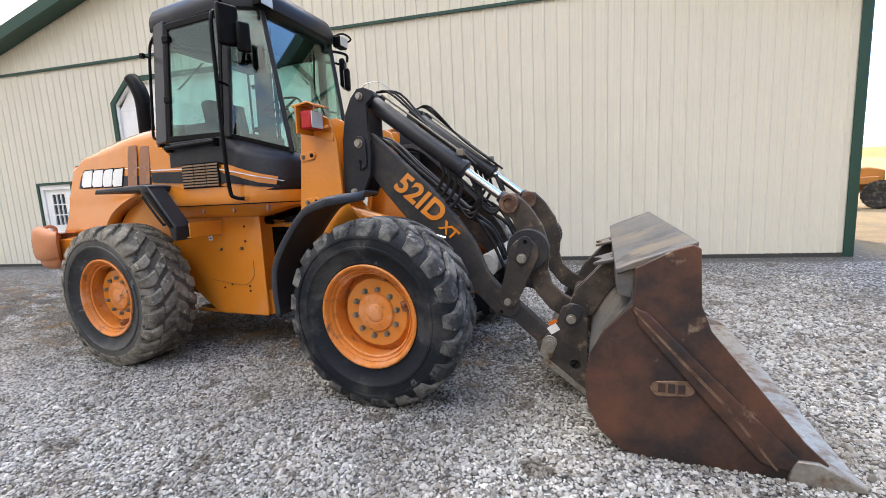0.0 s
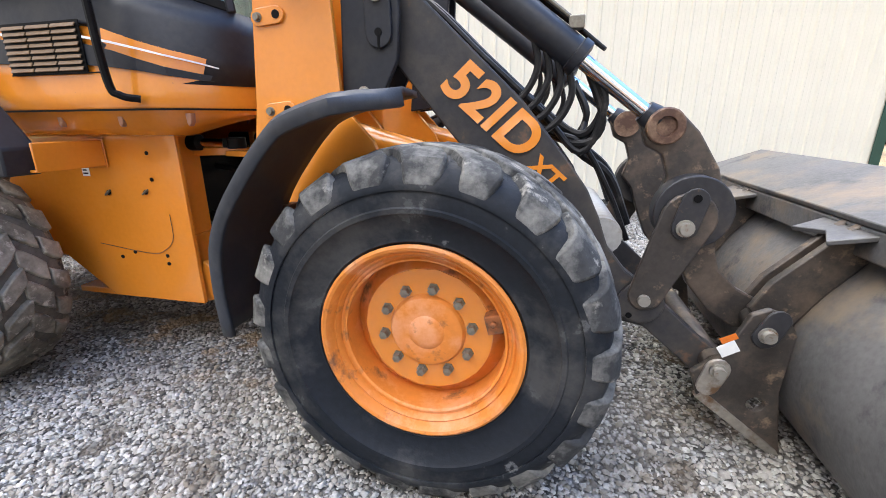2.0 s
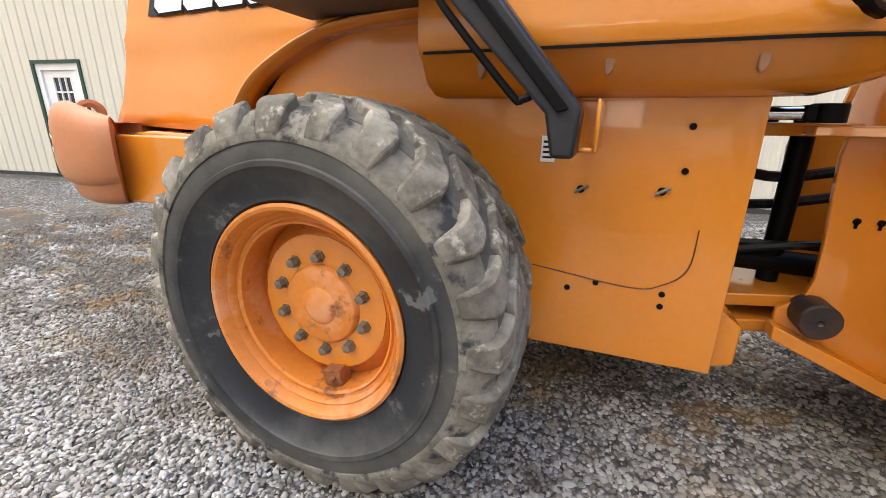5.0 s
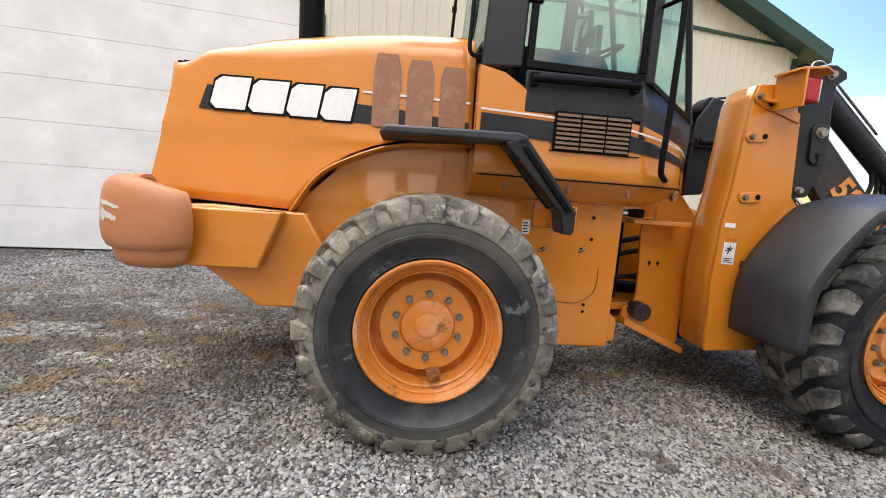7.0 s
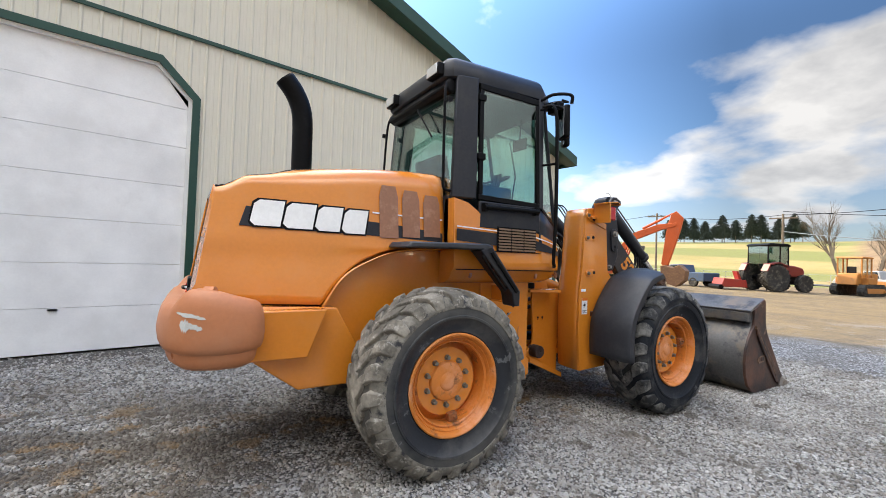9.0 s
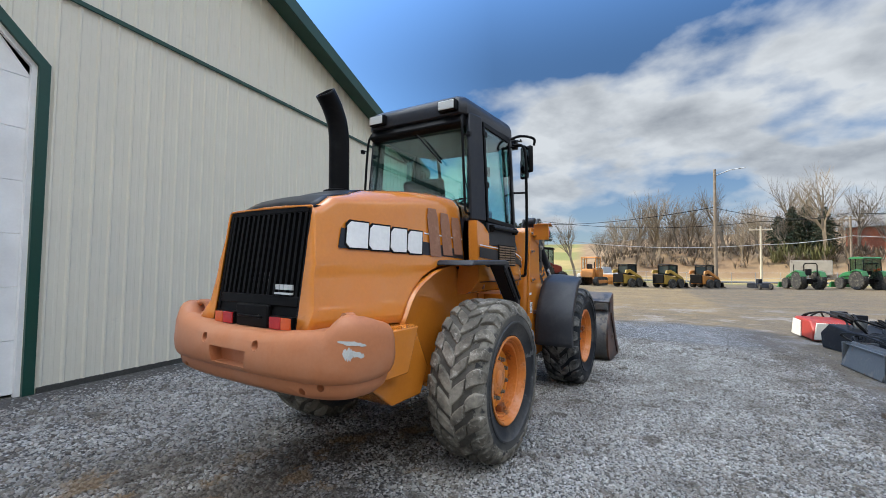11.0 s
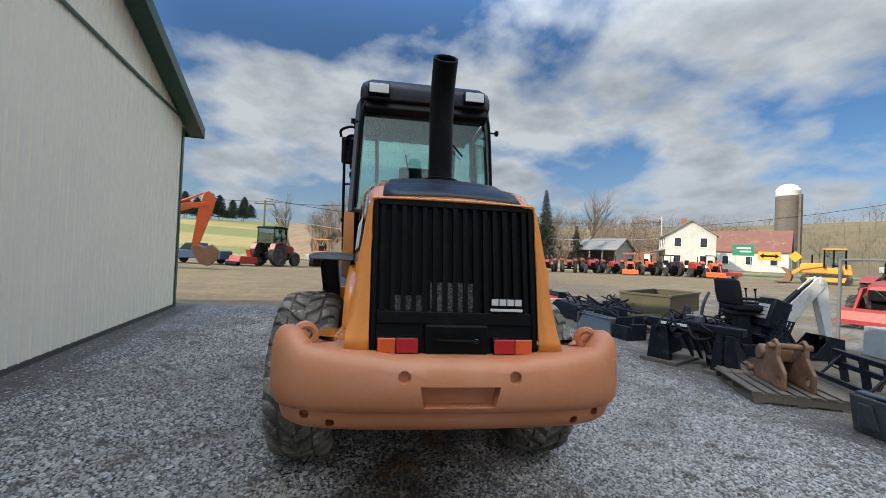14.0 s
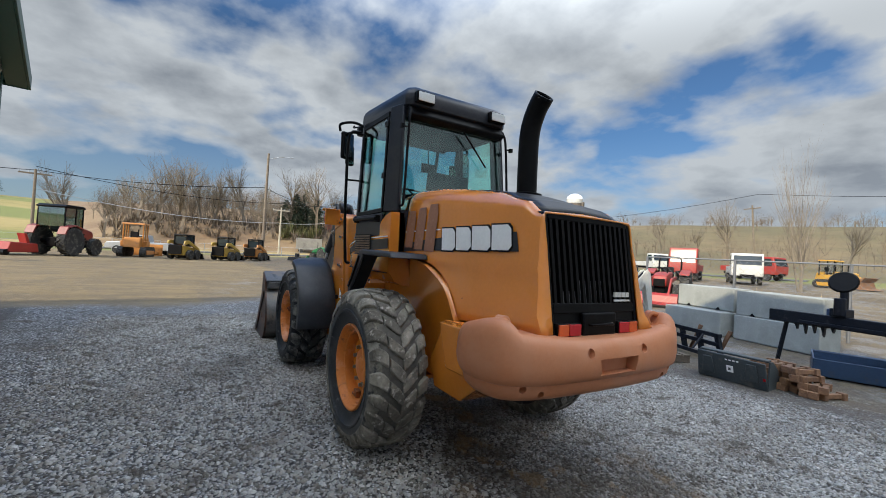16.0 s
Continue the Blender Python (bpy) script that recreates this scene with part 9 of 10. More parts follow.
def excavator(x, y, turn, size=1.0):
    t = thing("excavator", "orange crawler excavator with boom raised and bucket down", "excavator")
    for s in (-1, 1):
        part("track", aprism([(-1.9, 0.4), (-1.75, 0.1), (-1.5, 0.0), (1.5, 0.0), (1.75, 0.1), (1.9, 0.4), (1.7, 0.8), (-1.7, 0.8)], *sorted((s * 0.95, s * 1.5))), TYRE, t, bevel=0.03)
    part("undercarriage", abox(-0.8, 0.8, -0.95, 0.95, 0.35, 0.95), BLACK, t, bevel=0.05)
    part("house", aprism([(-2.3, 1.0), (0.9, 1.0), (0.9, 1.7), (-0.3, 2.05), (-2.2, 2.05)], -1.3, 1.3), ORANGERED, t, bevel=0.06)
    cab = part("cab", aprism([(0.0, 1.1), (1.35, 1.1), (1.45, 1.8), (1.2, 2.85), (0.0, 2.9)], 0.45, 1.3), BLACK, t, bevel=0.05)
    part("cab_window", aprism([(0.15, 1.75), (1.25, 1.75), (1.05, 2.7), (0.15, 2.75)], 1.301, 1.31), DARKGLASS, cab)
    part("cab_window", abox(1.36, 1.40, 0.55, 1.2, 1.4, 2.3), DARKGLASS, cab)
    boom = part("boom", aprism([(0.6, 1.5), (0.95, 1.4), (1.5, 2.6), (2.6, 3.9), (4.6, 4.7), (5.7, 4.95), (5.75, 5.25), (4.4, 5.15), (2.2, 4.4), (1.1, 2.9)], -0.28, 0.1), ORANGERED, t, "orange boom", bevel=0.03)
    part("stick", aprism([(5.35, 5.95), (5.7, 6.15), (6.2, 5.6), (6.0, 4.6), (5.2, 1.9), (4.85, 1.75), (4.7, 2.0), (5.0, 4.5), (5.15, 5.2)], -0.24, 0.06), ORANGERED, boom, bevel=0.03)
    part("stick_cylinder", atube([(3.2, -0.09, 4.85), (4.4, -0.09, 5.45), (5.4, -0.09, 6.0)], [0.1, 0.1, 0.05], 10), ORANGERED, boom, smooth=True)
    for s in (-0.36, 0.18):
        part("boom_cylinder", atube([(1.35, s, 1.4), (1.9, s, 2.4), (2.35, s, 3.7)], [0.09, 0.09, 0.05], 10), ORANGERED, boom, smooth=True)
    part("bucket", aprism([(5.1, 1.9), (4.75, 1.8), (4.8, 1.3), (5.3, 0.45), (5.9, 0.25), (6.45, 0.75), (6.55, 1.5), (6.1, 1.95), (5.6, 1.7)], -0.7, 0.5), RUSTY, t, "muddy brown digging bucket", bevel=0.04)
    t.matrix_basis = pose(x, y, ground_z(x, y), 0, 0, turn) @ Matrix.Scale(size, 4)
    return t


def pickup(label, body, x, y, turn, group="parked trucks"):
    t = thing("pickup_truck", label, "pickup truck", group)
    part("body", aprism([(-2.6, 0.45), (2.6, 0.45), (2.65, 0.8), (2.5, 1.05), (1.1, 1.15), (-2.6, 1.15)], -0.92, 0.92), body, t, bevel=0.06)
    part("cab", aprism([(-0.6, 1.15), (1.15, 1.15), (0.55, 1.75), (-0.4, 1.78)], -0.82, 0.82), body, t, bevel=0.05)
    part("side_window", aprism([(-0.45, 1.2), (0.95, 1.2), (0.48, 1.66), (-0.32, 1.68)], -0.826, 0.826), DARKGLASS, t)
    for s in (-1, 1):
        for xx in (-1.65, 1.65):
            farm_wheel(t, xx, s * 0.82, 0.38, 0.24, GALV, lugs=False)
    t.matrix_basis = pose(x, y, ground_z(x, y), 0, 0, turn)
    return t


imp = thing("red_implement", "red mower implement behind the tractor", "mower")
part("deck", aprism([(-0.9, 0.2), (0.9, 0.2), (0.8, 0.75), (-0.7, 0.85)], -0.8, 0.8), REDPAINT, imp, bevel=0.04)
part("mast", aprism([(0.6, 0.6), (0.8, 0.6), (0.5, 1.4), (0.35, 1.4)], -0.3, 0.3), REDPAINT, imp, bevel=0.02)
part("roller", atube([(-0.9, -0.8, 0.2), (-0.9, 0.8, 0.2)], 0.18, 12), BLACK, imp)
set_down(imp, 33.3, 11.9, -40)
DOZER = material("dull_orange_machine_paint", (0.42, 0.175, 0.035), 0.5, spots=(0.26, 0.12, 0.045), spot_scale=3, grain=0.08)
MAROON = material("dark_red_tractor_paint", (0.16, 0.02, 0.018), 0.4, grain=0.08)
tractor("dark red cab tractor with red implement hitched", MAROON, GALV, BLACK, 35.2, 9.9, -25, 1.28, "cab")
crawler("orange bulldozer with open canopy", DOZER, 38.3, 6.0, -10, 1.0)
CATYELLOW = material("dull_olive_yellow_paint", (0.33, 0.22, 0.035), 0.5, spots=(0.18, 0.13, 0.04), spot_scale=3, grain=0.1)
skid_steer("yellow and black skid loader with black rear door", CATYELLOW, 36.6, 2.7, -28)
skid_steer("yellow and black skid loader seen from behind", CATYELLOW, 37.4, -0.4, -32)
skid_steer("orange compact loader with dark cab", DOZER, 40.2, -3.1, -30)
pickup("silver pickup truck parked behind the bulldozer", GALV, 43.5, 6.0, 70)
excavator(25.3, 16.9, -75, 0.86)
pickup("dark blue pickup truck near the excavator", BLUE, 34.5, 16.0, 80)

mow = thing("mower_deck", "small dark mower deck on the dirt", "mower")
part("deck", aprism([(-0.8, 0.1), (0.8, 0.1), (0.7, 0.45), (-0.6, 0.5)], -0.6, 0.6), NAVY, mow, bevel=0.05)
part("gearbox", abox(-0.2, 0.2, -0.15, 0.15, 0.45, 0.85), NAVY, mow, bevel=0.04)
for s in (-1, 1):
    farm_wheel(mow, -0.9, s * 0.4, 0.25, 0.15, NAVY, lugs=False)
set_down(mow, 39.8, -6.9, 20)

tractor("green compact tractor with front loader", GREEN, YELLOW, GREEN, 41.2, -10.0, 20, 0.92, "rops", True)
tractor("green cab tractor with yellow wheels", GREEN, YELLOW, GREEN, 42.5, -13.8, 25, 0.95, "cab", True)
tractor("orange-red utility vehicle with dark roof", ORANGERED, BLACK, BLACK, 40.6, -15.8, 20, 0.85, "canopy")
for k, (lab, body, kind) in enumerate((("dark red compact tractor in a row", REDPAINT, "rops"), ("red compact tractor in a row", REDPAINT, "none"), ("dark red tractor with roll bar", REDPAINT, "rops"), ("red tractor with pale wheels", REDPAINT, "none"), ("orange-red tractor with canopy", ORANGERED, "canopy"), ("orange-red tractor with tall canopy", ORANGERED, "canopy"), ("black tractor with dark roof", NAVY, "canopy"), ("dark red tractor parked end-on", REDPAINT, "none"), ("orange-red tractor with loader frame", ORANGERED, "rops"))):
    az = radians((-21.0, -23.6, -26.2, -28.7, -31.0, -33.0, -35.3, -37.6, -39.8)[k])
    D = 50
    tractor(lab, body, PALEPAINT if k % 3 else GALV, BLACK if k in (6,) else body, -3.69 + D * math.cos(az), -1.1 + D * math.sin(az), 150 + 7 * (k % 4), 0.92 + 0.03 * (k % 3), kind, k in (4, 8), "row of red tractors")
cart = pickup("small red utility cart in front of the road", REDPAINT, 33.5, -33.5, 60, "carts")
cart.matrix_basis = cart.matrix_basis @ Matrix.Scale(0.55, 4)
crawler("yellow crawler loader with rusty bucket", YELLOW, 26.2, -36.4, 39, 1.12, True, "crawler_loader")


def truck(label, body, x, y, turn, tall=2.6, group="trucks behind the fence"):
    t = thing("truck", label, "truck", group)
    part("chassis", abox(-3.0, 3.0, -0.5, 0.5, 0.6, 0.85), BLACK, t, bevel=0.02)
    part("cab", aprism([(1.2, 0.7), (2.9, 0.7), (2.95, 1.6), (2.6, tall), (1.25, tall)], -1.1, 1.1), body, t, bevel=0.08)
    part("windscreen", aprism([(2.80, 1.65), (2.96, 1.65), (2.69, tall - 0.2), (2.55, tall - 0.2)], -0.95, 0.95), DARKGLASS, t)
    part("side_glass", aprism([(1.5, 1.6), (2.6, 1.6), (2.45, tall - 0.2), (1.5, tall - 0.2)], -1.11, 1.11), DARKGLASS, t)
    part("bed", aprism([(-3.0, 0.9), (1.1, 0.9), (1.1, 1.5), (-3.0, 1.5)], -1.1, 1.1), body, t, bevel=0.04)
    for xx in (-2.0, 2.0):
        for s in (-1, 1):
            farm_wheel(t, xx, s * 0.95, 0.48, 0.3, GALV, lugs=False)
    t.matrix_basis = pose(x, y, ground_z(x, y), 0, 0, turn)


truck("red truck with wide cab behind the fence", REDPAINT, 18.0, -37.4, 112, 2.9)
truck("white and red service truck behind the fence", PALEPAINT, 14.2, -39.5, 118)
truck("white box truck behind the fence", PALEPAINT, 31.5, -53.0, 150, 2.6)
truck("red flat truck far behind the fence", REDPAINT, 18.5, -52, 170)
tractor("bright red loader tractor behind the fence", REDPAINT, PALEPAINT, REDPAINT, 6.5, -14.6, 111, 0.84, "rops", True)
crawler("small yellow crawler behind the fence", YELLOW, 9.5, -45, 170, 0.9, True, "crawler_loader")



def wheeled_machine(x, y, turn):
    t = thing("wheeled_machine", "dull orange wheeled machine parked behind the barn", "machine")
    part("chassis", abox(-2.9, 0.9, -0.45, 0.45, 0.62, 0.95), DOZER, t, bevel=0.04)
    part("engine_cover", aprism([(-2.8, 0.95), (0.1, 0.95), (0.1, 1.5), (-0.3, 1.62), (-2.6, 1.7)], -0.5, 0.5), DOZER, t, bevel=0.05)
    part("counterweight", abox(0.22, 0.85, -0.62, 0.62, 0.85, 1.5), RUSTY, t, bevel=0.06)
    part("side_tank", abox(-0.75, -0.05, -0.80, -0.51, 0.95, 1.25), DOZER, t, bevel=0.03)
    for xx in (0.0, -2.2):
        for s_ in (-1, 1):
            farm_wheel(t, xx, s_ * 0.85, 0.55, 0.42, DOZER)
    set_down(t, x, y, turn)


def red_roller(x, y, turn):
    t = thing("field_roller", "dark red towed roller with a drawbar", "implement")
    part("frame", joined(lambda q: box(q, -1.8, 1.8, -0.9, -0.75, 1.0, 1.25), lambda q: box(q, -1.8, 1.8, 0.75, 0.9, 1.0, 1.25), lambda q: box(q, -1.8, -1.65, -0.75, 0.75, 1.0, 1.2), lambda q: box(q, 1.65, 1.8, -0.75, 0.75, 1.0, 1.2)), MAROON, t, bevel=0.02)
    part("drum", alathe([(-1.6, 0.0), (-1.6, 0.42), (1.6, 0.42), (1.6, 0.0)], 20, "x", (0, 0, 0.42)), TYRE, t, smooth=True, angle=30)
    for xx in (-1.72, 1.72):
        part("arm", abox(xx - 0.05, xx + 0.05, -0.1, 0.1, 0.38, 1.02), MAROON, t)
    part("drawbar", aprism([(-0.3, 0.9), (0.3, 0.9), (0.06, 3.0), (-0.06, 3.0)], 1.02, 1.14, "z"), MAROON, t)
    set_down(t, x, y, turn)


wheeled_machine(14.6, 18.6, -24)
red_roller(20.2, 24.4, -28)

# ---- poles, wires, signs, buildings and trees beyond the lot ----
POLEWOOD = material("weathered_pole_wood", (0.17, 0.135, 0.10), 0.85, spots=(0.26, 0.22, 0.17), spot_scale=3, grain=0.15)
PALEPOLE = material("pale_new_pole", (0.42, 0.38, 0.30), 0.8, grain=0.08)
BARK = material("grey_brown_bark", (0.17, 0.14, 0.105), 0.9, spots=(0.24, 0.205, 0.16), spot_scale=1.0, grain=0.15, island=True)
WOODS = material("bare_winter_woods", (0.145, 0.113, 0.080), 0.95, spots=(0.19, 0.14, 0.09), spot_scale=0.03, grain=0.12, island=True)
NEEDLE = material("dark_conifer_needles", (0.022, 0.036, 0.018), 0.8, grain=0.3, grain_scale=4, island=True)
IVY = material("olive_undergrowth", (0.10, 0.10, 0.035), 0.9, grain=0.3, grain_scale=3, island=True)
BRICK = material("red_brick", (0.27, 0.10, 0.065), 0.85, spots=(0.33, 0.16, 0.11), spot_scale=1.2, grain=0.15)
ROOFGREY = material("grey_metal_roof", (0.17, 0.165, 0.155), 0.6, spots=(0.20, 0.16, 0.12), spot_scale=0.6, grain=0.08)
RUSTROOF = material("rust_red_roof", (0.17, 0.075, 0.05), 0.8, spots=(0.24, 0.15, 0.11), spot_scale=0.5, grain=0.1)
GREYWOOD = material("grey_barn_boards", (0.24, 0.23, 0.21), 0.85, spots=(0.14, 0.13, 0.12), spot_scale=1.0, grain=0.12)
SILOGREY = material("stained_silo_staves", (0.13, 0.108, 0.088), 0.9, spots=(0.08, 0.066, 0.055), spot_scale=0.4, grain=0.12)
ASPHALT = material("grey_asphalt", (0.075, 0.075, 0.075), 0.85, spots=(0.11, 0.11, 0.105), spot_scale=0.4, grain=0.15)


def utility_pole(x, y, h, mat=POLEWOOD, arm=True, turn=0.0, lean=0.0):
    t = thing("utility_pole", "weathered wooden utility pole with crossarm" if mat is POLEWOOD else "pale wooden utility pole with a box", "utility pole", "utility poles")
    part("shaft", atube([(0, 0, -0.3), (0, 0, h)], [0.17, 0.11], 10), mat, t, smooth=True)
    if arm:
        part("crossarm", abox(-0.07, 0.07, -1.3, 1.3, h - 0.55, h - 0.40), mat, t)
        for yy in (-1.2, -0.5, 0.5, 1.2):
            part("insulator", atube([(0, yy, h - 0.4), (0, yy, h - 0.22)], [0.05, 0.035], 8), GALV, t)
    else:
        part("bracket", atube([(0, 0, h - 0.6), (1.2, 0, h - 0.2), (2.4, 0, h - 0.15)], 0.04, 6), GALV, t)
    t.matrix_basis = pose(x, y, ground_z(x, y), 0, lean, turn)
    return t


utility_pole(42.4, -4.0, 10.9, arm=False, turn=-100)
utility_pole(68.5, -10.1, 7.6, PALEPOLE, arm=True, turn=0)
utility_pole(73.5, -20.4, 8.8, turn=-10)
utility_pole(56.0, 16.5, 8.0, turn=8)
utility_pole(58.5, 33.0, 9.5, turn=20)
utility_pole(25.2, -69.3, 10.5, turn=70, lean=6)
utility_pole(66.0, -50.0, 9.5, PALEPOLE, arm=False, turn=20)
utility_pole(84.0, -56.0, 9.0, turn=25)


def wire(a, b, sag, r=0.03):
    a, b = Vector(a), Vector(b)
    pts = [a.lerp(b, k / 12) - Vector((0, 0, sag * 4 * (k / 12) * (1 - k / 12))) for k in range(13)]
    w = part("power_line", atube(pts, r, 5, cap=False), BLACK if r < 0.035 else GALV)
    tagged(w, "overhead line sagging between utility poles", "power line", "overhead lines")


wire((56, 16.5, 7.9), (42.4, -4.0, 7.4), 0.5)
wire((42.4, -4.0, 7.3), (73.5, -20.4, 9.4), 0.8)
wire((56, 16.5, 6.0), (68.5, -10.1, 5.2), 0.9, 0.045)
wire((68.5, -10.1, 5.2), (73.5, -20.4, 6.5), 0.3, 0.045)
wire((56, 16.5, 8.3), (68.5, -10.1, 8.4), 0.9)
wire((68.5, -10.1, 8.4), (73.5, -20.4, 9.6), 0.3)
wire((73.5, -20.4, 9.6), (66.0, -50.0, 9.5), 0.9)
wire((73.5, -20.4, 6.5), (66.0, -50.0, 6.5), 0.9, 0.045)
wire((66.0, -50.0, 9.5), (84.0, -56.0, 9.5), 0.4)
wire((56, 16.5, 7.9), (58.5, 33.0, 9.3), 0.6)
wire((58.5, 33.0, 9.3), (64.0, 75.0, 11.0), 1.2)
wire((66.0, -50.0, 8.5), (25.2, -69.3, 13.5), 1.2)
wire((25.2, -69.3, 13.5), (-30, -80, 13.0), 1.5)

# road along the far edge of the lot
bm = bmesh.new()
prev = None
for k in range(61):
    a = radians(-75 + 120 * k / 60)
    row = []
    for r in (58.5, 65.0):
        x, y = r * math.cos(a), r * math.sin(a)
        row.append(bm.verts.new((x, y, ground_z(x, y) + 0.06)))
    if prev:
        bm.faces.new((prev[0], prev[1], row[1], row[0]))
    prev = row
tagged(part("road", bm, ASPHALT, solid=0.05), "grey asphalt country road behind the lot", "road", kind="structure")


def low_fence():
    f = thing("field_fence", "thin wire field fence with steel posts beyond the lot", "fence")
    for k in range(34):
        a = radians(-36 + 2.3 * k)
        x, y = 55.5 * math.cos(a), 55.5 * math.sin(a)
        part("fence_post", atube([(x, y, ground_z(x, y)), (x, y, ground_z(x, y) + 1.3)], 0.03, 6), GALV, f)
    for z in (0.65, 1.25):
        pts = [(55.5 * math.cos(radians(-36 + 2.3 * k)), 55.5 * math.sin(radians(-36 + 2.3 * k)), ground_z(55.5 * math.cos(radians(-36 + 2.3 * k)), 55.5 * math.sin(radians(-36 + 2.3 * k))) + z) for k in range(34)]
        part("fence_wire", atube(pts, 0.012, 4, cap=False), GALV, f)


low_fence()


def sign(name, label, mat, x, y, z, w, h, turn, diamond=False, bars=None):
    t = thing(name, label, "road sign", "road signs")
    m = Matrix.Rotation(radians(45), 4, "X") if diamond else Matrix.Identity(4)
    b = abox(-0.02, 0.02, -w / 2, w / 2, -h / 2, h / 2, Matrix.Translation((0, 0, z)) @ m)
    part("board", b, mat, t)
    for s in (-0.35, 0.35):
        part("post", atube([(0.04, s * w, 0), (0.04, s * w, z)], 0.03, 6), GALV, t)
    if bars == "arrow":
        part("arrow", joined(lambda q: prism(q, [(-w * 0.42, z), (-w * 0.25, z + h * 0.3), (-w * 0.25, z + h * 0.1), (w * 0.25, z + h * 0.1), (w * 0.25, z + h * 0.3), (w * 0.42, z), (w * 0.25, z - h * 0.3), (w * 0.25, z - h * 0.1), (-w * 0.25, z - h * 0.1), (-w * 0.25, z - h * 0.3)], -0.03, -0.021, "x")), BLACK, t)
    if bars == "text":
        for k in range(2):
            part("word_bar", abox(-0.03, -0.021, -w * 0.35, w * (0.3 - 0.15 * k), z + h * (0.12 - 0.3 * k), z + h * (0.25 - 0.3 * k)), WHITE, t)
    set_down(t, x, y, turn)


SIGNGREEN = material("sign_green", (0.02, 0.17, 0.09), 0.5, grain=0.03)
SIGNYELLOW = material("sign_yellow", (0.50, 0.30, 0.02), 0.5, grain=0.03)
sign("direction_sign", "green direction sign with pale bars", SIGNGREEN, 50.5, -52.0, 3.4, 2.6, 1.6, -45, bars="text")
sign("arrow_sign", "yellow sign with black double arrow", SIGNYELLOW, 48.0, -53.8, 2.6, 2.6, 1.2, -45, bars="arrow")
sign("warning_sign", "yellow diamond warning sign", SIGNYELLOW, 46.2, -56.0, 2.6, 1.1, 1.1, -45, diamond=True)


def gabled(t, x0, x1, y0, y1, h, ridge, wall, roof, along="x"):
    ym, over = (y0 + y1) / 2, 0.35
    part("wall", aprism([(y0, 0), (y1, 0), (y1, h), (ym, ridge), (y0, h)], x0, x1, "x"), wall, t)
    s = (ridge - h) / (ym - y0)
    for a, b in ((y0 - over, ym), (y1 + over, ym)):
        za = h - s * over
        part("roof", aprism([(a, za + 0.03), (ym, ridge + 0.03), (ym, ridge + 0.2), (a, za + 0.2)], x0 - over, x1 + over, "x"), roof, t)


def window(t, face, a, z, w=0.9, h=1.4, axis="x"):
    """A window on a wall whose plane is x = face or y = face."""
    if axis == "x":
        fr = part("window", abox(face - 0.06, face + 0.06, a - w / 2 - 0.08, a + w / 2 + 0.08, z - 0.08, z + h + 0.08), WHITEDOOR, t)
        part("pane", abox(face - 0.08, face + 0.08, a - w / 2, a + w / 2, z, z + h), DARKGLASS, fr)
    else:
        fr = part("window", abox(a - w / 2 - 0.08, a + w / 2 + 0.08, face - 0.06, face + 0.06, z - 0.08, z + h + 0.08), WHITEDOOR, t)
        part("pane", abox(a - w / 2, a + w / 2, face - 0.08, face + 0.08, z, z + h), DARKGLASS, fr)


house = thing("farmhouse", "white two-storey farmhouse with a porch", "house")
gabled(house, -5, 5, -3.5, 3.5, 5.6, 7.9, PALEPAINT, ROOFGREY)
for k in range(4):
    for z in (1.0, 3.8):
        window(house, -3.5, -3.7 + 2.4 * k, z, axis="y")
        window(house, 3.5, -3.7 + 2.4 * k, z, axis="y")
for yy in (-1.8, 1.8):
    for z in (1.0, 3.8):
        window(house, -5, yy, z)
        window(house, 5, yy, z)
part("porch_roof", aprism([(-6.0, 2.7), (-3.5, 3.2), (-3.5, 3.35), (-6.0, 2.85)], -5, 5, "x"), ROOFGREY, house)
for k in range(5):
    part("porch_post", atube([(-4.8 + 2.4 * k, -5.8, 0), (-4.8 + 2.4 * k, -5.8, 2.75)], 0.09, 8), WHITEDOOR, house)
part("chimney", abox(-2.3, -1.6, -0.35, 0.35, 7.0, 9.0), BRICK, house)
set_down(house, 60.5, -50.5, 150)

redbarn = thing("long_barn", "long barn with rust-red roof and pale walls", "barn")
gabled(redbarn, -9, 9, -5, 5, 3.6, 7.4, PALEPAINT, RUSTROOF)
for k in range(5):
    window(redbarn, -5, -7 + 3.5 * k, 1.2, axis="y")
    window(redbarn, 5, -7 + 3.5 * k, 1.2, axis="y")
set_down(redbarn, 68.0, -66.0, 40)

shed = thing("wooden_shed", "grey weathered wooden shed with open front", "shed")
part("back_wall", abox(2.9, 3.05, -4, 4, 0, 3.0), GREYWOOD, shed)
for yy in (-4, 3.9):
    part("side_wall", aprism([(-3, 0), (3, 0), (3, 3.0), (0, 4.9), (-3, 3.0)], yy, yy + 0.12), GREYWOOD, shed)
for a, b in ((-3.4, 0), (3.4, 0)):
    za = 3.0 - 0.4 * 0.63
    part("roof", aprism([(a, za), (0, 4.92), (0, 5.07), (a, za + 0.15)], -4.4, 4.4), ROOFGREY, shed)
for yy in (-3.9, -1.3, 1.3, 3.9):
    part("post", abox(-3.0, -2.8, yy - 0.1, yy + 0.1, 0, 3.0), GREYWOOD, shed)
set_down(shed, 70.5, -41.5, -60)

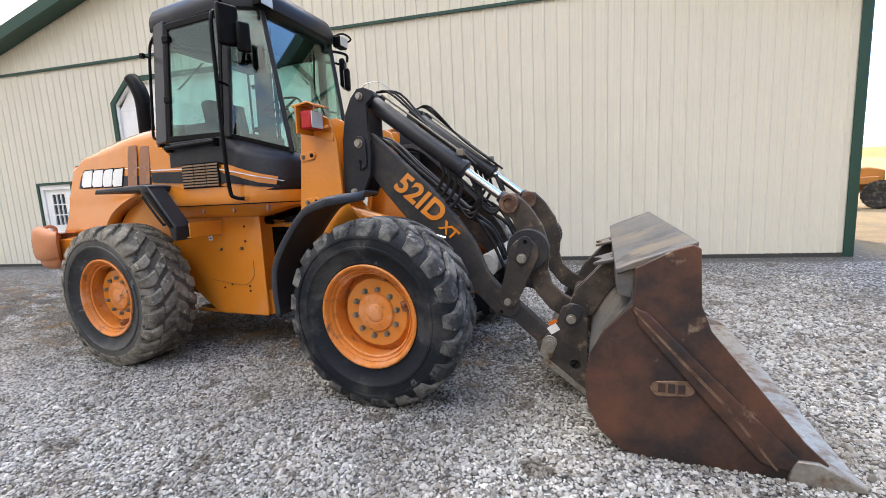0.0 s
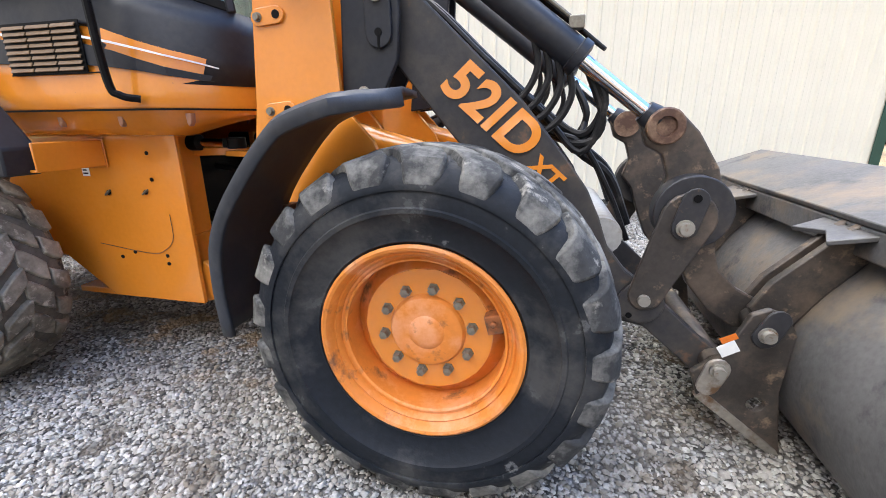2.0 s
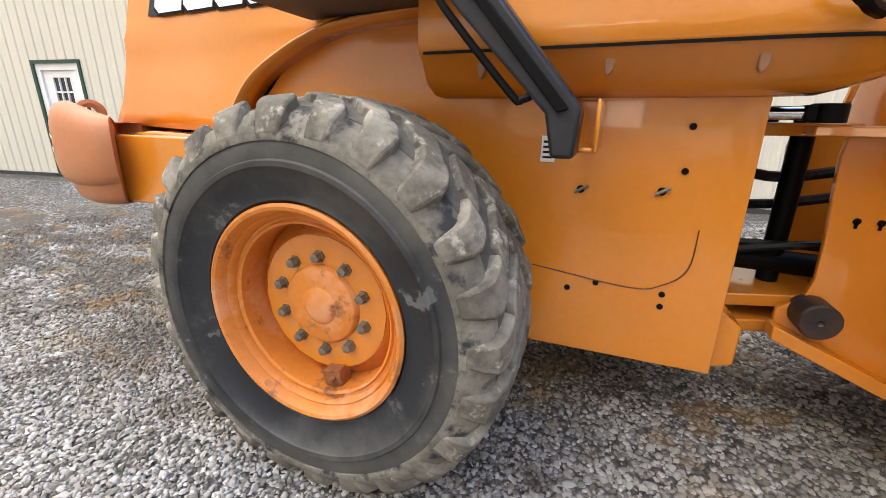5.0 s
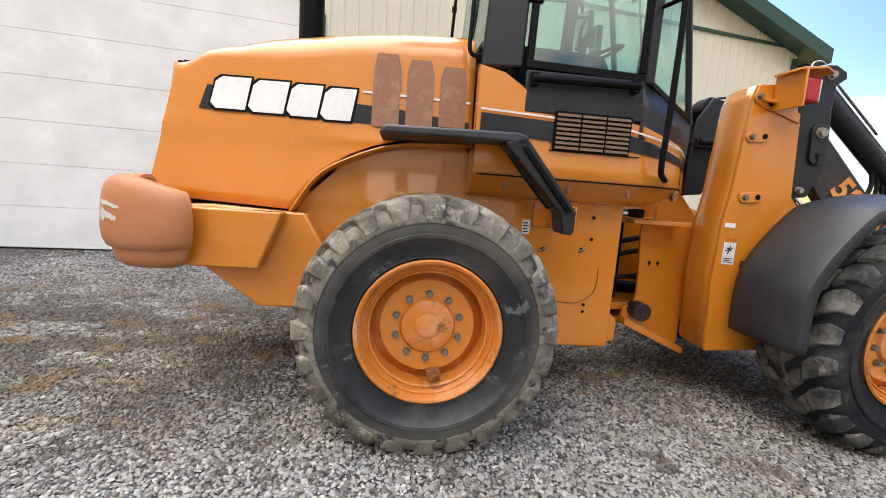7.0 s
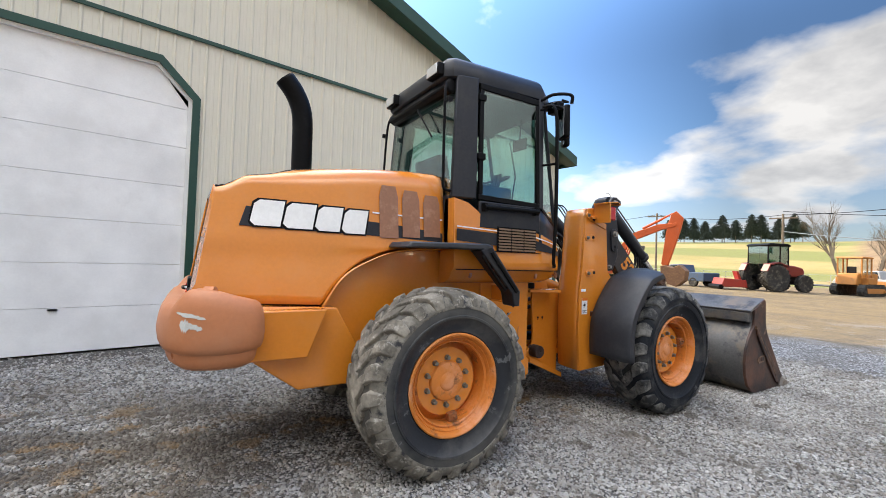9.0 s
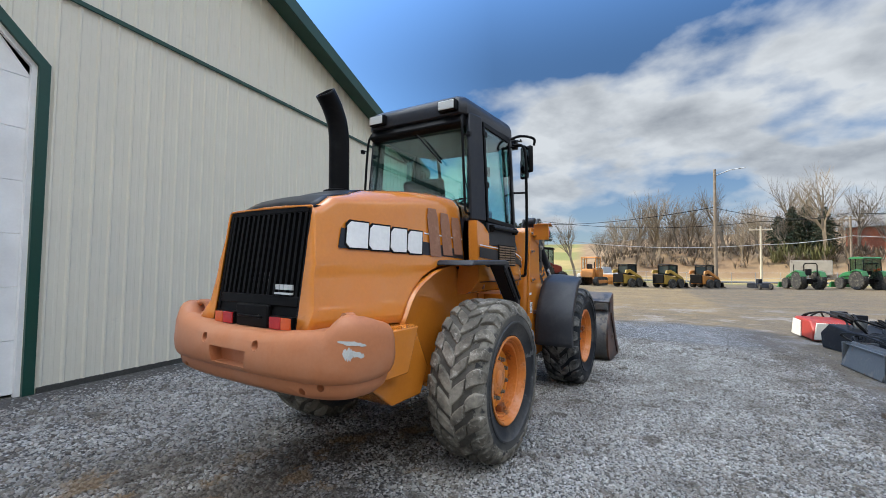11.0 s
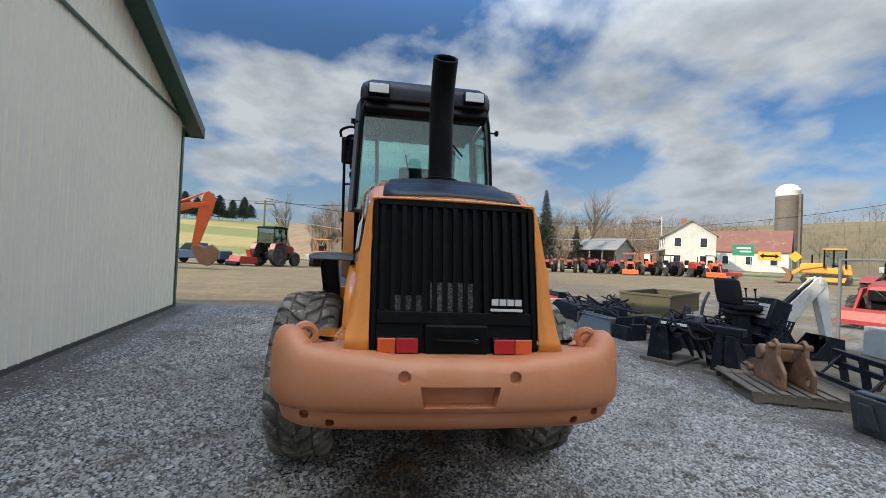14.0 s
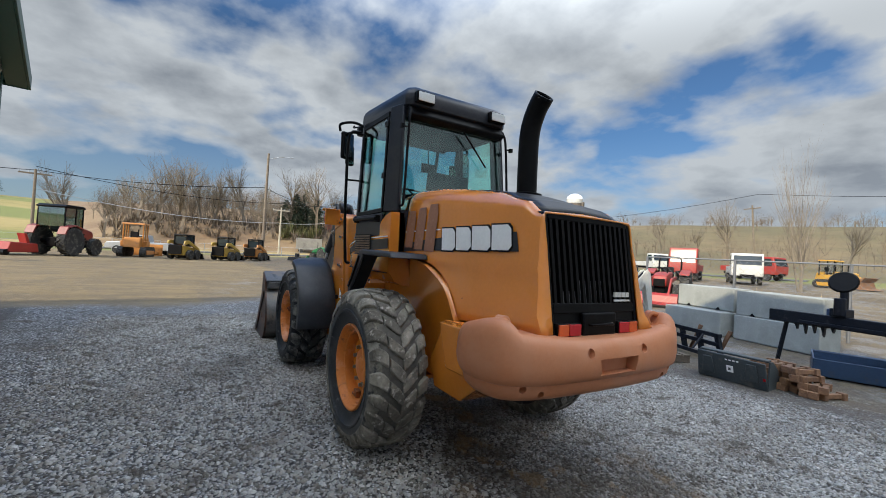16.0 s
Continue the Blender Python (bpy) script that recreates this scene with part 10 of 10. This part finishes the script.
brick = thing("brick_house", "two-storey red brick house among trees", "house")
gabled(brick, -5.5, 5.5, -4, 4, 5.6, 7.6, BRICK, ROOFGREY)
for k in range(4):
    for z in (1.0, 3.7):
        window(brick, -4, -4 + 2.6 * k, z, axis="y")
for yy in (-2, 2):
    for z in (1.0, 3.7):
        window(brick, -5.5, yy, z)
set_down(brick, 100.0, -32.0, 70)

van = thing("storage_trailer", "weathered grey storage trailer at the foot of the bank", "trailer")
part("body", abox(-2.3, 2.3, -1.2, 1.2, 0.6, 2.7), GREYWOOD, van, bevel=0.05)
for xx in (-1.4, 1.4):
    for s in (-1, 1):
        farm_wheel(van, xx, s * 1.05, 0.45, 0.25, GALV, lugs=False)
set_down(van, 76.2, -16.7, 78)

silo = thing("farm_silo", "tall stained stave silo with white dome", "silo")
part("stave_wall", alathe([(-0.5, 2.1), (16.0, 2.1), (16.0, 0.0)], 28, "z"), SILOGREY, silo, smooth=True, angle=40)
part("pale_band", alathe([(15.2, 2.13), (16.3, 2.13), (16.3, 2.0)], 28, "z"), PALEPAINT, silo, smooth=True, angle=40)
part("dome", alathe([(16.3, 2.15), (16.8, 2.0), (17.4, 1.45), (17.75, 0.7), (17.85, 0.0)], 28, "z"), WHITEDOOR, silo, "white dome roof", smooth=True)
for k in range(9):
    part("hoop", alathe([(1.0 + 1.6 * k, 2.1), (1.0 + 1.6 * k, 2.14), (1.12 + 1.6 * k, 2.14), (1.12 + 1.6 * k, 2.1)], 28, "z", closed=True), GREYSTEEL, silo)
part("ladder_chute", abox(-2.5, -2.05, -0.4, 0.4, 0, 15.5), SILOGREY, silo)
set_down(silo, 73.0, -84.0, 20)

shelter = thing("white_shed", "small white building beyond the fence", "shed")
gabled(shelter, -2.5, 2.5, -2, 2, 2.6, 3.6, WHITEDOOR, ROOFGREY)
window(shelter, 2, 0, 1.0, axis="y")
window(shelter, -2, 0, 1.0, axis="y")
set_down(shelter, 0.2, -30.6, 10)


class Soup:
    """Plain lists of points and faces for large plant meshes."""

    def __init__(self):
        self.v, self.f = [], []

    def limb(self, a, b, ra, rb):
        d = (b - a).normalized()
        s = d.cross(Vector((0.31, 0.87, 0.4))).normalized()
        u = d.cross(s)
        n = len(self.v)
        for p, r in ((a, ra), (b, rb)):
            for k in range(3):
                self.v.append(p + (s * math.cos(2.094 * k) + u * math.sin(2.094 * k)) * r)
        for k in range(3):
            self.f.append((n + k, n + (k + 1) % 3, n + 3 + (k + 1) % 3, n + 3 + k))

    def flake(self, p, d, w, droop=0.0):
        s = d.cross(Vector((0, 0, 1)))
        s = s.normalized() * w if s.length > 1e-3 else Vector((w, 0, 0))
        n = len(self.v)
        tip = p + d + Vector((0, 0, -droop))
        self.v += [p, p + d * 0.55 + s, tip, p + d * 0.5 - s]
        self.f += [(n, n + 1, n + 2), (n, n + 2, n + 3)]

    def mesh(self, name):
        me = bpy.data.meshes.new(name)
        me.from_pydata([tuple(p) for p in self.v], [], self.f)
        return me


def grow(soup, rng, base, d, length, r, level, twigs, levels):
    segs = 3 if level < levels else 2
    p = base
    for k in range(segs):
        d = (d + Vector((rng.uniform(-0.2, 0.2), rng.uniform(-0.2, 0.2), rng.uniform(-0.02, 0.16)))).normalized()
        q = p + d * length / segs
        r2 = r * (1 - 0.22 * (k + 1) / segs * (1.6 if level else 1))
        (soup if level < 2 else twigs).limb(p, q, r, r2)
        if level < levels and (k > 0 or level > 0):
            for j in range(2 if level else 3):
                ang = rng.uniform(0, 6.28)
                side = Vector((math.cos(ang), math.sin(ang), rng.uniform(0.1, 0.8)))
                nd = (d * 0.75 + side * rng.uniform(0.5, 0.9)).normalized()
                grow(soup, rng, q, nd, length * rng.uniform(0.5, 0.72), r2 * 0.55, level + 1, twigs, levels)
        p, r = q, r2
    if level < levels:
        grow(soup, rng, p, d, length * 0.6, r * 0.8, level + 1, twigs, levels)


def bare_tree(h, seed, spread=0.0):
    rng = random.Random(seed)
    a, b = Soup(), Soup()
    grow(a, rng, Vector((0, 0, -0.2)), Vector((spread * rng.uniform(-1, 1), spread * rng.uniform(-1, 1), 1)).normalized(), h * 0.42, h * 0.022, 0, b, 3)
    t = thing("bare_tree", "leafless grey-brown deciduous tree on the slope", "tree", "bare trees on the bank")
    for nm, s in (("trunk", a), ("crown", b)):
        ob = new(nm, s.mesh(nm))
        ob.data.materials.append(BARK)
        ob.parent = t
    return t


kinds = [bare_tree(12, 5, 0.1), bare_tree(11, 9, 0.2), bare_tree(13, 14, 0.1), bare_tree(9, 21, 0.4)]
rng = random.Random(40)
spots = [(86, 2.5), (88, -1.0), (92, -4.5), (90, -7.5), (95, -10.0), (93, 0.5), (87, -13.5), (99, -17.5), (97, -15.8), (84, 9.8), (80, 12.5), (88, 7.0), (90, 4.8), (85, -24.5), (92, -28.0), (95, -22.3), (150, -59.6), (140, -63.7), (120, -66.8), (62, -77.6)] + [(92 + 7 * math.sin(k * 1.9), -11.5 + 0.92 * k + 0.3 * math.sin(k * 5.1)) for k in range(0, 24, 2)]
for k, (r, az) in enumerate(spots):
    x, y = r * math.cos(radians(az)), r * math.sin(radians(az))
    m = pose(x, y, ground_z(x, y), 0, 0, rng.uniform(0, 360)) @ Matrix.Scale(rng.uniform(0.85, 1.3) * (1.0 if k < 20 else 0.7), 4)
    if k < 4:
        kinds[k].matrix_basis = m
    else:
        copy_thing(kinds[k % 4], m)
multi = thing("bare_tree", "many-stemmed leafless tree behind the fence", "tree", "bare trees on the bank")
sa, sb = Soup(), Soup()
rg = random.Random(77)
for k in range(7):
    a = rg.uniform(0, 6.28)
    grow(sa, rg, Vector((0.25 * math.cos(a), 0.25 * math.sin(a), 0)), Vector((0.28 * math.cos(a), 0.28 * math.sin(a), 1)).normalized(), rg.uniform(2.6, 3.6), 0.055, 1, sb, 3)
for nm, s in (("trunk", sa), ("crown", sb)):
    ob = new(nm, s.mesh(nm))
    ob.data.materials.append(BARK)
    ob.parent = multi
set_down(multi, 8.1, -33.4, 0)
multi.matrix_basis = multi.matrix_basis @ Matrix.Diagonal((0.8, 0.8, 1.55, 1))


def conifer(name, label, h, w, seed, group, shape=1.0, bare=0.07):
    rng = random.Random(seed)
    t = thing(name, label, "conifer", group)
    part("trunk", atube([(0, 0, -0.3), (0, 0, h * 0.97)], [h * 0.018, 0.02], 8), BARK, t, smooth=True)
    s = Soup()
    n = int(h * 70)
    for k in range(n):
        u = rng.random() ** 0.8
        z = h * (bare + (1 - bare) * u)
        r = w * (1 - u) ** shape * rng.uniform(0.55, 1.12) + 0.12
        a = rng.uniform(0, 6.28)
        d = Vector((math.cos(a), math.sin(a), 0.0))
        p = d * r * rng.uniform(0.02, 0.25) + Vector((0, 0, z + 0.12 * r))
        steps = 5
        for j in range(steps):
            q = p + d * r * 0.75 * j / steps - Vector((0, 0, 0.22 * r * j / steps))
            sd = Vector((math.cos(a + rng.uniform(-1.2, 1.2)), math.sin(a + rng.uniform(-1.2, 1.2)), rng.uniform(-0.1, 0.15)))
            s.flake(q, sd * rng.uniform(0.2, 0.42) * (0.5 + r * 0.3), rng.uniform(0.06, 0.13) * (0.6 + r * 0.3), 0.1 * r)
    ob = new("crown", s.mesh("crown"))
    ob.data.materials.append(NEEDLE)
    ob.parent = t
    return t


sp = conifer("spruce_tree", "tall dark green spruce with drooping boughs", 13.3, 3.4, 3, "conifers")
set_down(sp, 65.3, -27.4)
s2 = conifer("spruce_tree", "smaller dark green spruce beside the road", 7.5, 2.2, 4, "conifers")
set_down(s2, 72.0, -36.5)
for k, (x, y, h) in enumerate(((88, -16.5, 8.0), (90, -18.8, 9.0), (87, -20.4, 8.0), (91, -15.0, 6.5))):
    c = conifer("cedar_tree", "dark broad cedar on the bank top", h, 2.6, 30 + k, "cedars on the bank", 0.55)
    c.matrix_basis = pose(x, y, ground_z(x, y), 0, 0, 40 * k)
for k in range(22):
    az = radians(17.0 + 0.6 * k + 0.5 * math.sin(k * 2.9))
    r = 285 + 16 * math.sin(k * 2.1)
    h = 11 + 5.0 * math.sin(k * 1.7)
    c = conifer("pine_tree", "dark pine in a row on the hilltop field", h, 5.0, 60 + k, "pines on the hilltop", 0.45, 0.25)
    x, y = r * math.cos(az), r * math.sin(az)
    c.matrix_basis = pose(x, y, ground_z(x, y) - 0.2, 0, 0, 50 * k)


def far_woods():
    """Winter woods: short stems under rounded hazes of fine twigs, with open fields to the south."""
    rng = random.Random(91)
    s = Soup()
    for k in range(2300):
        az = rng.uniform(-96, 10)
        near = rng.random() < 0.45
        r = rng.uniform(96, 150) if near else rng.uniform(150, 345)
        h = rng.uniform(6.5, 12.5)
        if az < -46:
            ridge = r > 305
            if not ridge and rng.random() < 0.80:
                continue
            if ridge:
                h *= 0.75
            if r < 150:
                h *= 0.8
        elif not near and az < -36 and r > 215 and rng.random() < 0.85:
            continue
        if near and az > 9:
            continue
        if az > 2 and r > 160 and rng.random() < 0.6:
            continue
        x, y = r * math.cos(radians(az)), r * math.sin(radians(az))
        p = Vector((x, y, ground_z(x, y)))
        w = 0.5 + r / 250
        low = rng.uniform(0.16, 0.34) * h
        c = p + Vector((0, 0, low))
        s.limb(p, p + Vector((0, 0, h * 0.6)), 0.075 * w, 0.035 * w)
        for j in range(4):
            a, u = rng.uniform(0, 6.28), rng.uniform(0.7, 1.3)
            s.limb(c, c + Vector((math.cos(a) * h * 0.24 * u, math.sin(a) * h * 0.24 * u, h * rng.uniform(0.25, 0.45))), 0.045 * w, 0.015 * w)
        wide = rng.uniform(0.30, 0.42) * h
        for j in range(130):
            a, el = rng.uniform(0, 6.28), math.asin(rng.uniform(-0.25, 1.0))
            dv = Vector((math.cos(a) * math.cos(el), math.sin(a) * math.cos(el), math.sin(el)))
            u = rng.uniform(0.25, 1.0) ** 0.55
            q = c + Vector((dv.x * wide * u, dv.y * wide * u, dv.z * (h - low) * 0.86 * u))
            d = (dv + Vector((rng.uniform(-0.9, 0.9), rng.uniform(-0.9, 0.9), rng.uniform(-0.3, 0.8)))).normalized() * h * rng.uniform(0.05, 0.13)
            s.flake(q, d, 0.010 * w + 0.0016 * h * w)
    ob = new("far_woods", s.mesh("far_woods"))
    ob.data.materials.append(WOODS)
    tagged(ob, "brown leafless winter woods covering the far hills", "woods", kind="stuff")


far_woods()


def brush(name, label, az0, az1, r0, r1, n, h0, h1, mat, seed):
    rng = random.Random(seed)
    s = Soup()
    for k in range(n):
        az, r = rng.uniform(az0, az1), rng.uniform(r0, r1)
        x, y = r * math.cos(radians(az)), r * math.sin(radians(az))
        p = Vector((x, y, ground_z(x, y)))
        h = rng.uniform(h0, h1)
        for j in range(14):
            a = rng.uniform(0, 6.28)
            d = Vector((math.cos(a) * rng.uniform(0.1, 0.6), math.sin(a) * rng.uniform(0.1, 0.6), rng.uniform(0.4, 1.0))) * h
            s.flake(p + d * rng.uniform(0, 0.3), d * 0.8, h * rng.uniform(0.02, 0.05))
    ob = new(name, s.mesh(name))
    ob.data.materials.append(mat)
    tagged(ob, label, "brush", kind="stuff")


brush("bank_brush", "tangled brown brush along the wooded bank", -30, 10, 82, 100, 700, 0.8, 2.6, WOODS, 5)
brush("dry_weeds", "tall dry straw-coloured weeds along the fence", -86, -76, 11.2, 12.6, 130, 0.6, 1.1, material("dry_straw", (0.36, 0.28, 0.16), 0.9, grain=0.2, island=True), 6)
brush("olive_undergrowth", "olive green vines at the foot of the bank", -14, -9, 84, 90, 90, 1.2, 3.2, IVY, 7)


# ---- loose crushed stone close to the machine ----
def loose_stone():
    """Crushed stone laid close side by side: blunt angular chips, each with a flat top."""
    rng = np.random.default_rng(5)
    def lattice(step, x0, x1, y0, y1):
        gx_, gy_ = np.meshgrid(np.arange(x0, x1, step), np.arange(y0, y1, step * 0.87))
        gx_ = gx_ + (np.arange(gx_.shape[0]) % 2)[:, None] * step / 2
        px_, py_ = gx_.ravel(), gy_.ravel()
        return px_ + rng.normal(0, step * 0.30, len(px_)), py_ + rng.normal(0, step * 0.30, len(px_)), np.full(len(px_), step)

    fine_, coarse = lattice(0.0190, -2.4, 5.8, -3.5, 0.2), lattice(0.0245, -5.4, 7.4, -4.8, 4.2)
    inside = (coarse[0] > -2.4) & (coarse[0] < 5.8) & (coarse[1] > -3.5) & (coarse[1] < 0.2)
    x, y, pitch = (np.concatenate([a, b[~inside]]) for a, b in zip(fine_, coarse))
    # fewer under the machine and beyond it, where it is hidden or far
    hidden = (np.abs(y) < 0.7) & (x > -1.4) & (x < 4.4)
    far = np.clip((y - 0.4) / 2.6, 0, 1)
    rim_ = np.clip(np.minimum(np.minimum(x + 5.4, 7.4 - x), np.minimum(y + 4.8, 4.2 - y)) / 0.9, 0.0, 1.0)
    dense = (0.92 - 0.35 * hidden - 0.35 * far) * rim_
    keep = rng.uniform(0, 1, len(x)) < dense
    x, y, pitch = x[keep], y[keep], pitch[keep]
    n = len(x)
    size = np.clip(rng.lognormal(-0.70, 0.36, n), 0.2, 1.1) * pitch
    low = np.array([(1, 0, -0.35), (0, 1, -0.35), (-1, 0, -0.35), (0, -1, -0.35)])
    high = np.array([(0.55, 0.42, 0.55), (-0.42, 0.55, 0.55), (-0.55, -0.42, 0.55), (0.42, -0.55, 0.55)])
    base = np.concatenate([low, high])
    sx, sy, sz = size * rng.uniform(0.85, 1.45, n), size * rng.uniform(0.70, 1.10, n), size * rng.uniform(0.55, 1.0, n)
    jit = rng.uniform(-0.27, 0.27, (n, 8, 3)) * np.array([1, 1, 0.7])
    p = (base[None] + jit) * np.stack([sx, sy, sz], 1)[:, None, :]
    for axis in (0, 1):
        tilt = rng.normal(0, 0.30, n)
        c, s = np.cos(tilt)[:, None], np.sin(tilt)[:, None]
        u, w = p[:, :, axis] * c + p[:, :, 2] * s, -p[:, :, axis] * s + p[:, :, 2] * c
        p[:, :, axis], p[:, :, 2] = u, w
    ang = rng.uniform(0, 6.283, n)
    c, s = np.cos(ang)[:, None], np.sin(ang)[:, None]
    ax, ay = p[:, :, 0] * c - p[:, :, 1] * s, p[:, :, 0] * s + p[:, :, 1] * c
    lift = rng.uniform(-0.001, 0.010, n)[:, None]
    verts = np.stack([ax + x[:, None], ay + y[:, None], p[:, :, 2] + lift], 2).reshape(-1, 3)
    quad = np.array([(0, 1, 5, 4), (1, 2, 6, 5), (2, 3, 7, 6), (3, 0, 4, 7), (4, 5, 6, 7)])
    faces = (quad[None] + (np.arange(n) * 8)[:, None, None]).reshape(-1, 4)
    me = bpy.data.meshes.new("loose_stone")
    me.vertices.add(len(verts))
    me.vertices.foreach_set("co", verts.ravel())
    me.loops.add(faces.size)
    me.loops.foreach_set("vertex_index", faces.ravel())
    me.polygons.add(len(faces))
    me.polygons.foreach_set("loop_start", np.arange(0, faces.size, 4))
    me.update(calc_edges=True)
    m = bpy.data.materials.new("crushed_limestone")
    m.use_nodes = True
    nd, l = m.node_tree.nodes, m.node_tree.links
    b = nd["Principled BSDF"]
    b.inputs["Roughness"].default_value = 0.85
    g = nd.new("ShaderNodeNewGeometry")
    r = nd.new("ShaderNodeValToRGB")
    e = r.color_ramp.elements
    e[0].position, e[0].color = 0.0, (0.10, 0.088, 0.075, 1)
    e[1].position, e[1].color = 1.0, (0.60, 0.585, 0.55, 1)
    for pos, col in ((0.15, (0.20, 0.188, 0.167, 1)), (0.30, (0.30, 0.275, 0.238, 1)), (0.5, (0.345, 0.34, 0.322, 1)), (0.66, (0.41, 0.385, 0.345, 1)), (0.82, (0.42, 0.42, 0.405, 1)), (0.93, (0.49, 0.475, 0.44, 1))):
        k = e.new(pos)
        k.color = col
    l.new(g.outputs["Random Per Island"], r.inputs[0])
    co = nd.new("ShaderNodeTexCoord").outputs["Object"]
    fine = nd.new("ShaderNodeTexNoise")
    fine.inputs["Scale"].default_value, fine.inputs["Detail"].default_value = 140.0, 3.0
    l.new(co, fine.inputs["Vector"])
    speck = nd.new("ShaderNodeMapRange")
    speck.inputs[1].default_value, speck.inputs[2].default_value, speck.inputs[3].default_value, speck.inputs[4].default_value = 0.3, 0.7, 0.85, 1.12
    l.new(fine.outputs["Fac"], speck.inputs[0])
    col = nd.new("ShaderNodeMixRGB")
    col.blend_type = "MULTIPLY"
    col.inputs[0].default_value = 1.0
    l.new(r.outputs[0], col.inputs[1])
    l.new(speck.outputs[0], col.inputs[2])
    col = col.outputs[0]
    for factor, paint in zip(stains(nd, l, co), (MUD_AND_SHADE, CLAY)):
        soft = nd.new("ShaderNodeMath")
        soft.operation = "MULTIPLY"
        soft.inputs[1].default_value = 0.9
        l.new(factor, soft.inputs[0])
        mx = nd.new("ShaderNodeMixRGB")
        mx.inputs[2].default_value = (*[v * 1.25 for v in paint], 1)
        l.new(soft.outputs[0], mx.inputs[0])
        l.new(col, mx.inputs[1])
        col = mx.outputs[0]
    l.new(col, b.inputs["Base Color"])
    me.materials.append(m)
    ob = new("loose_stone", me)
    tagged(ob, "loose pale grey crushed limestone gravel", "gravel", kind="stuff")


loose_stone()
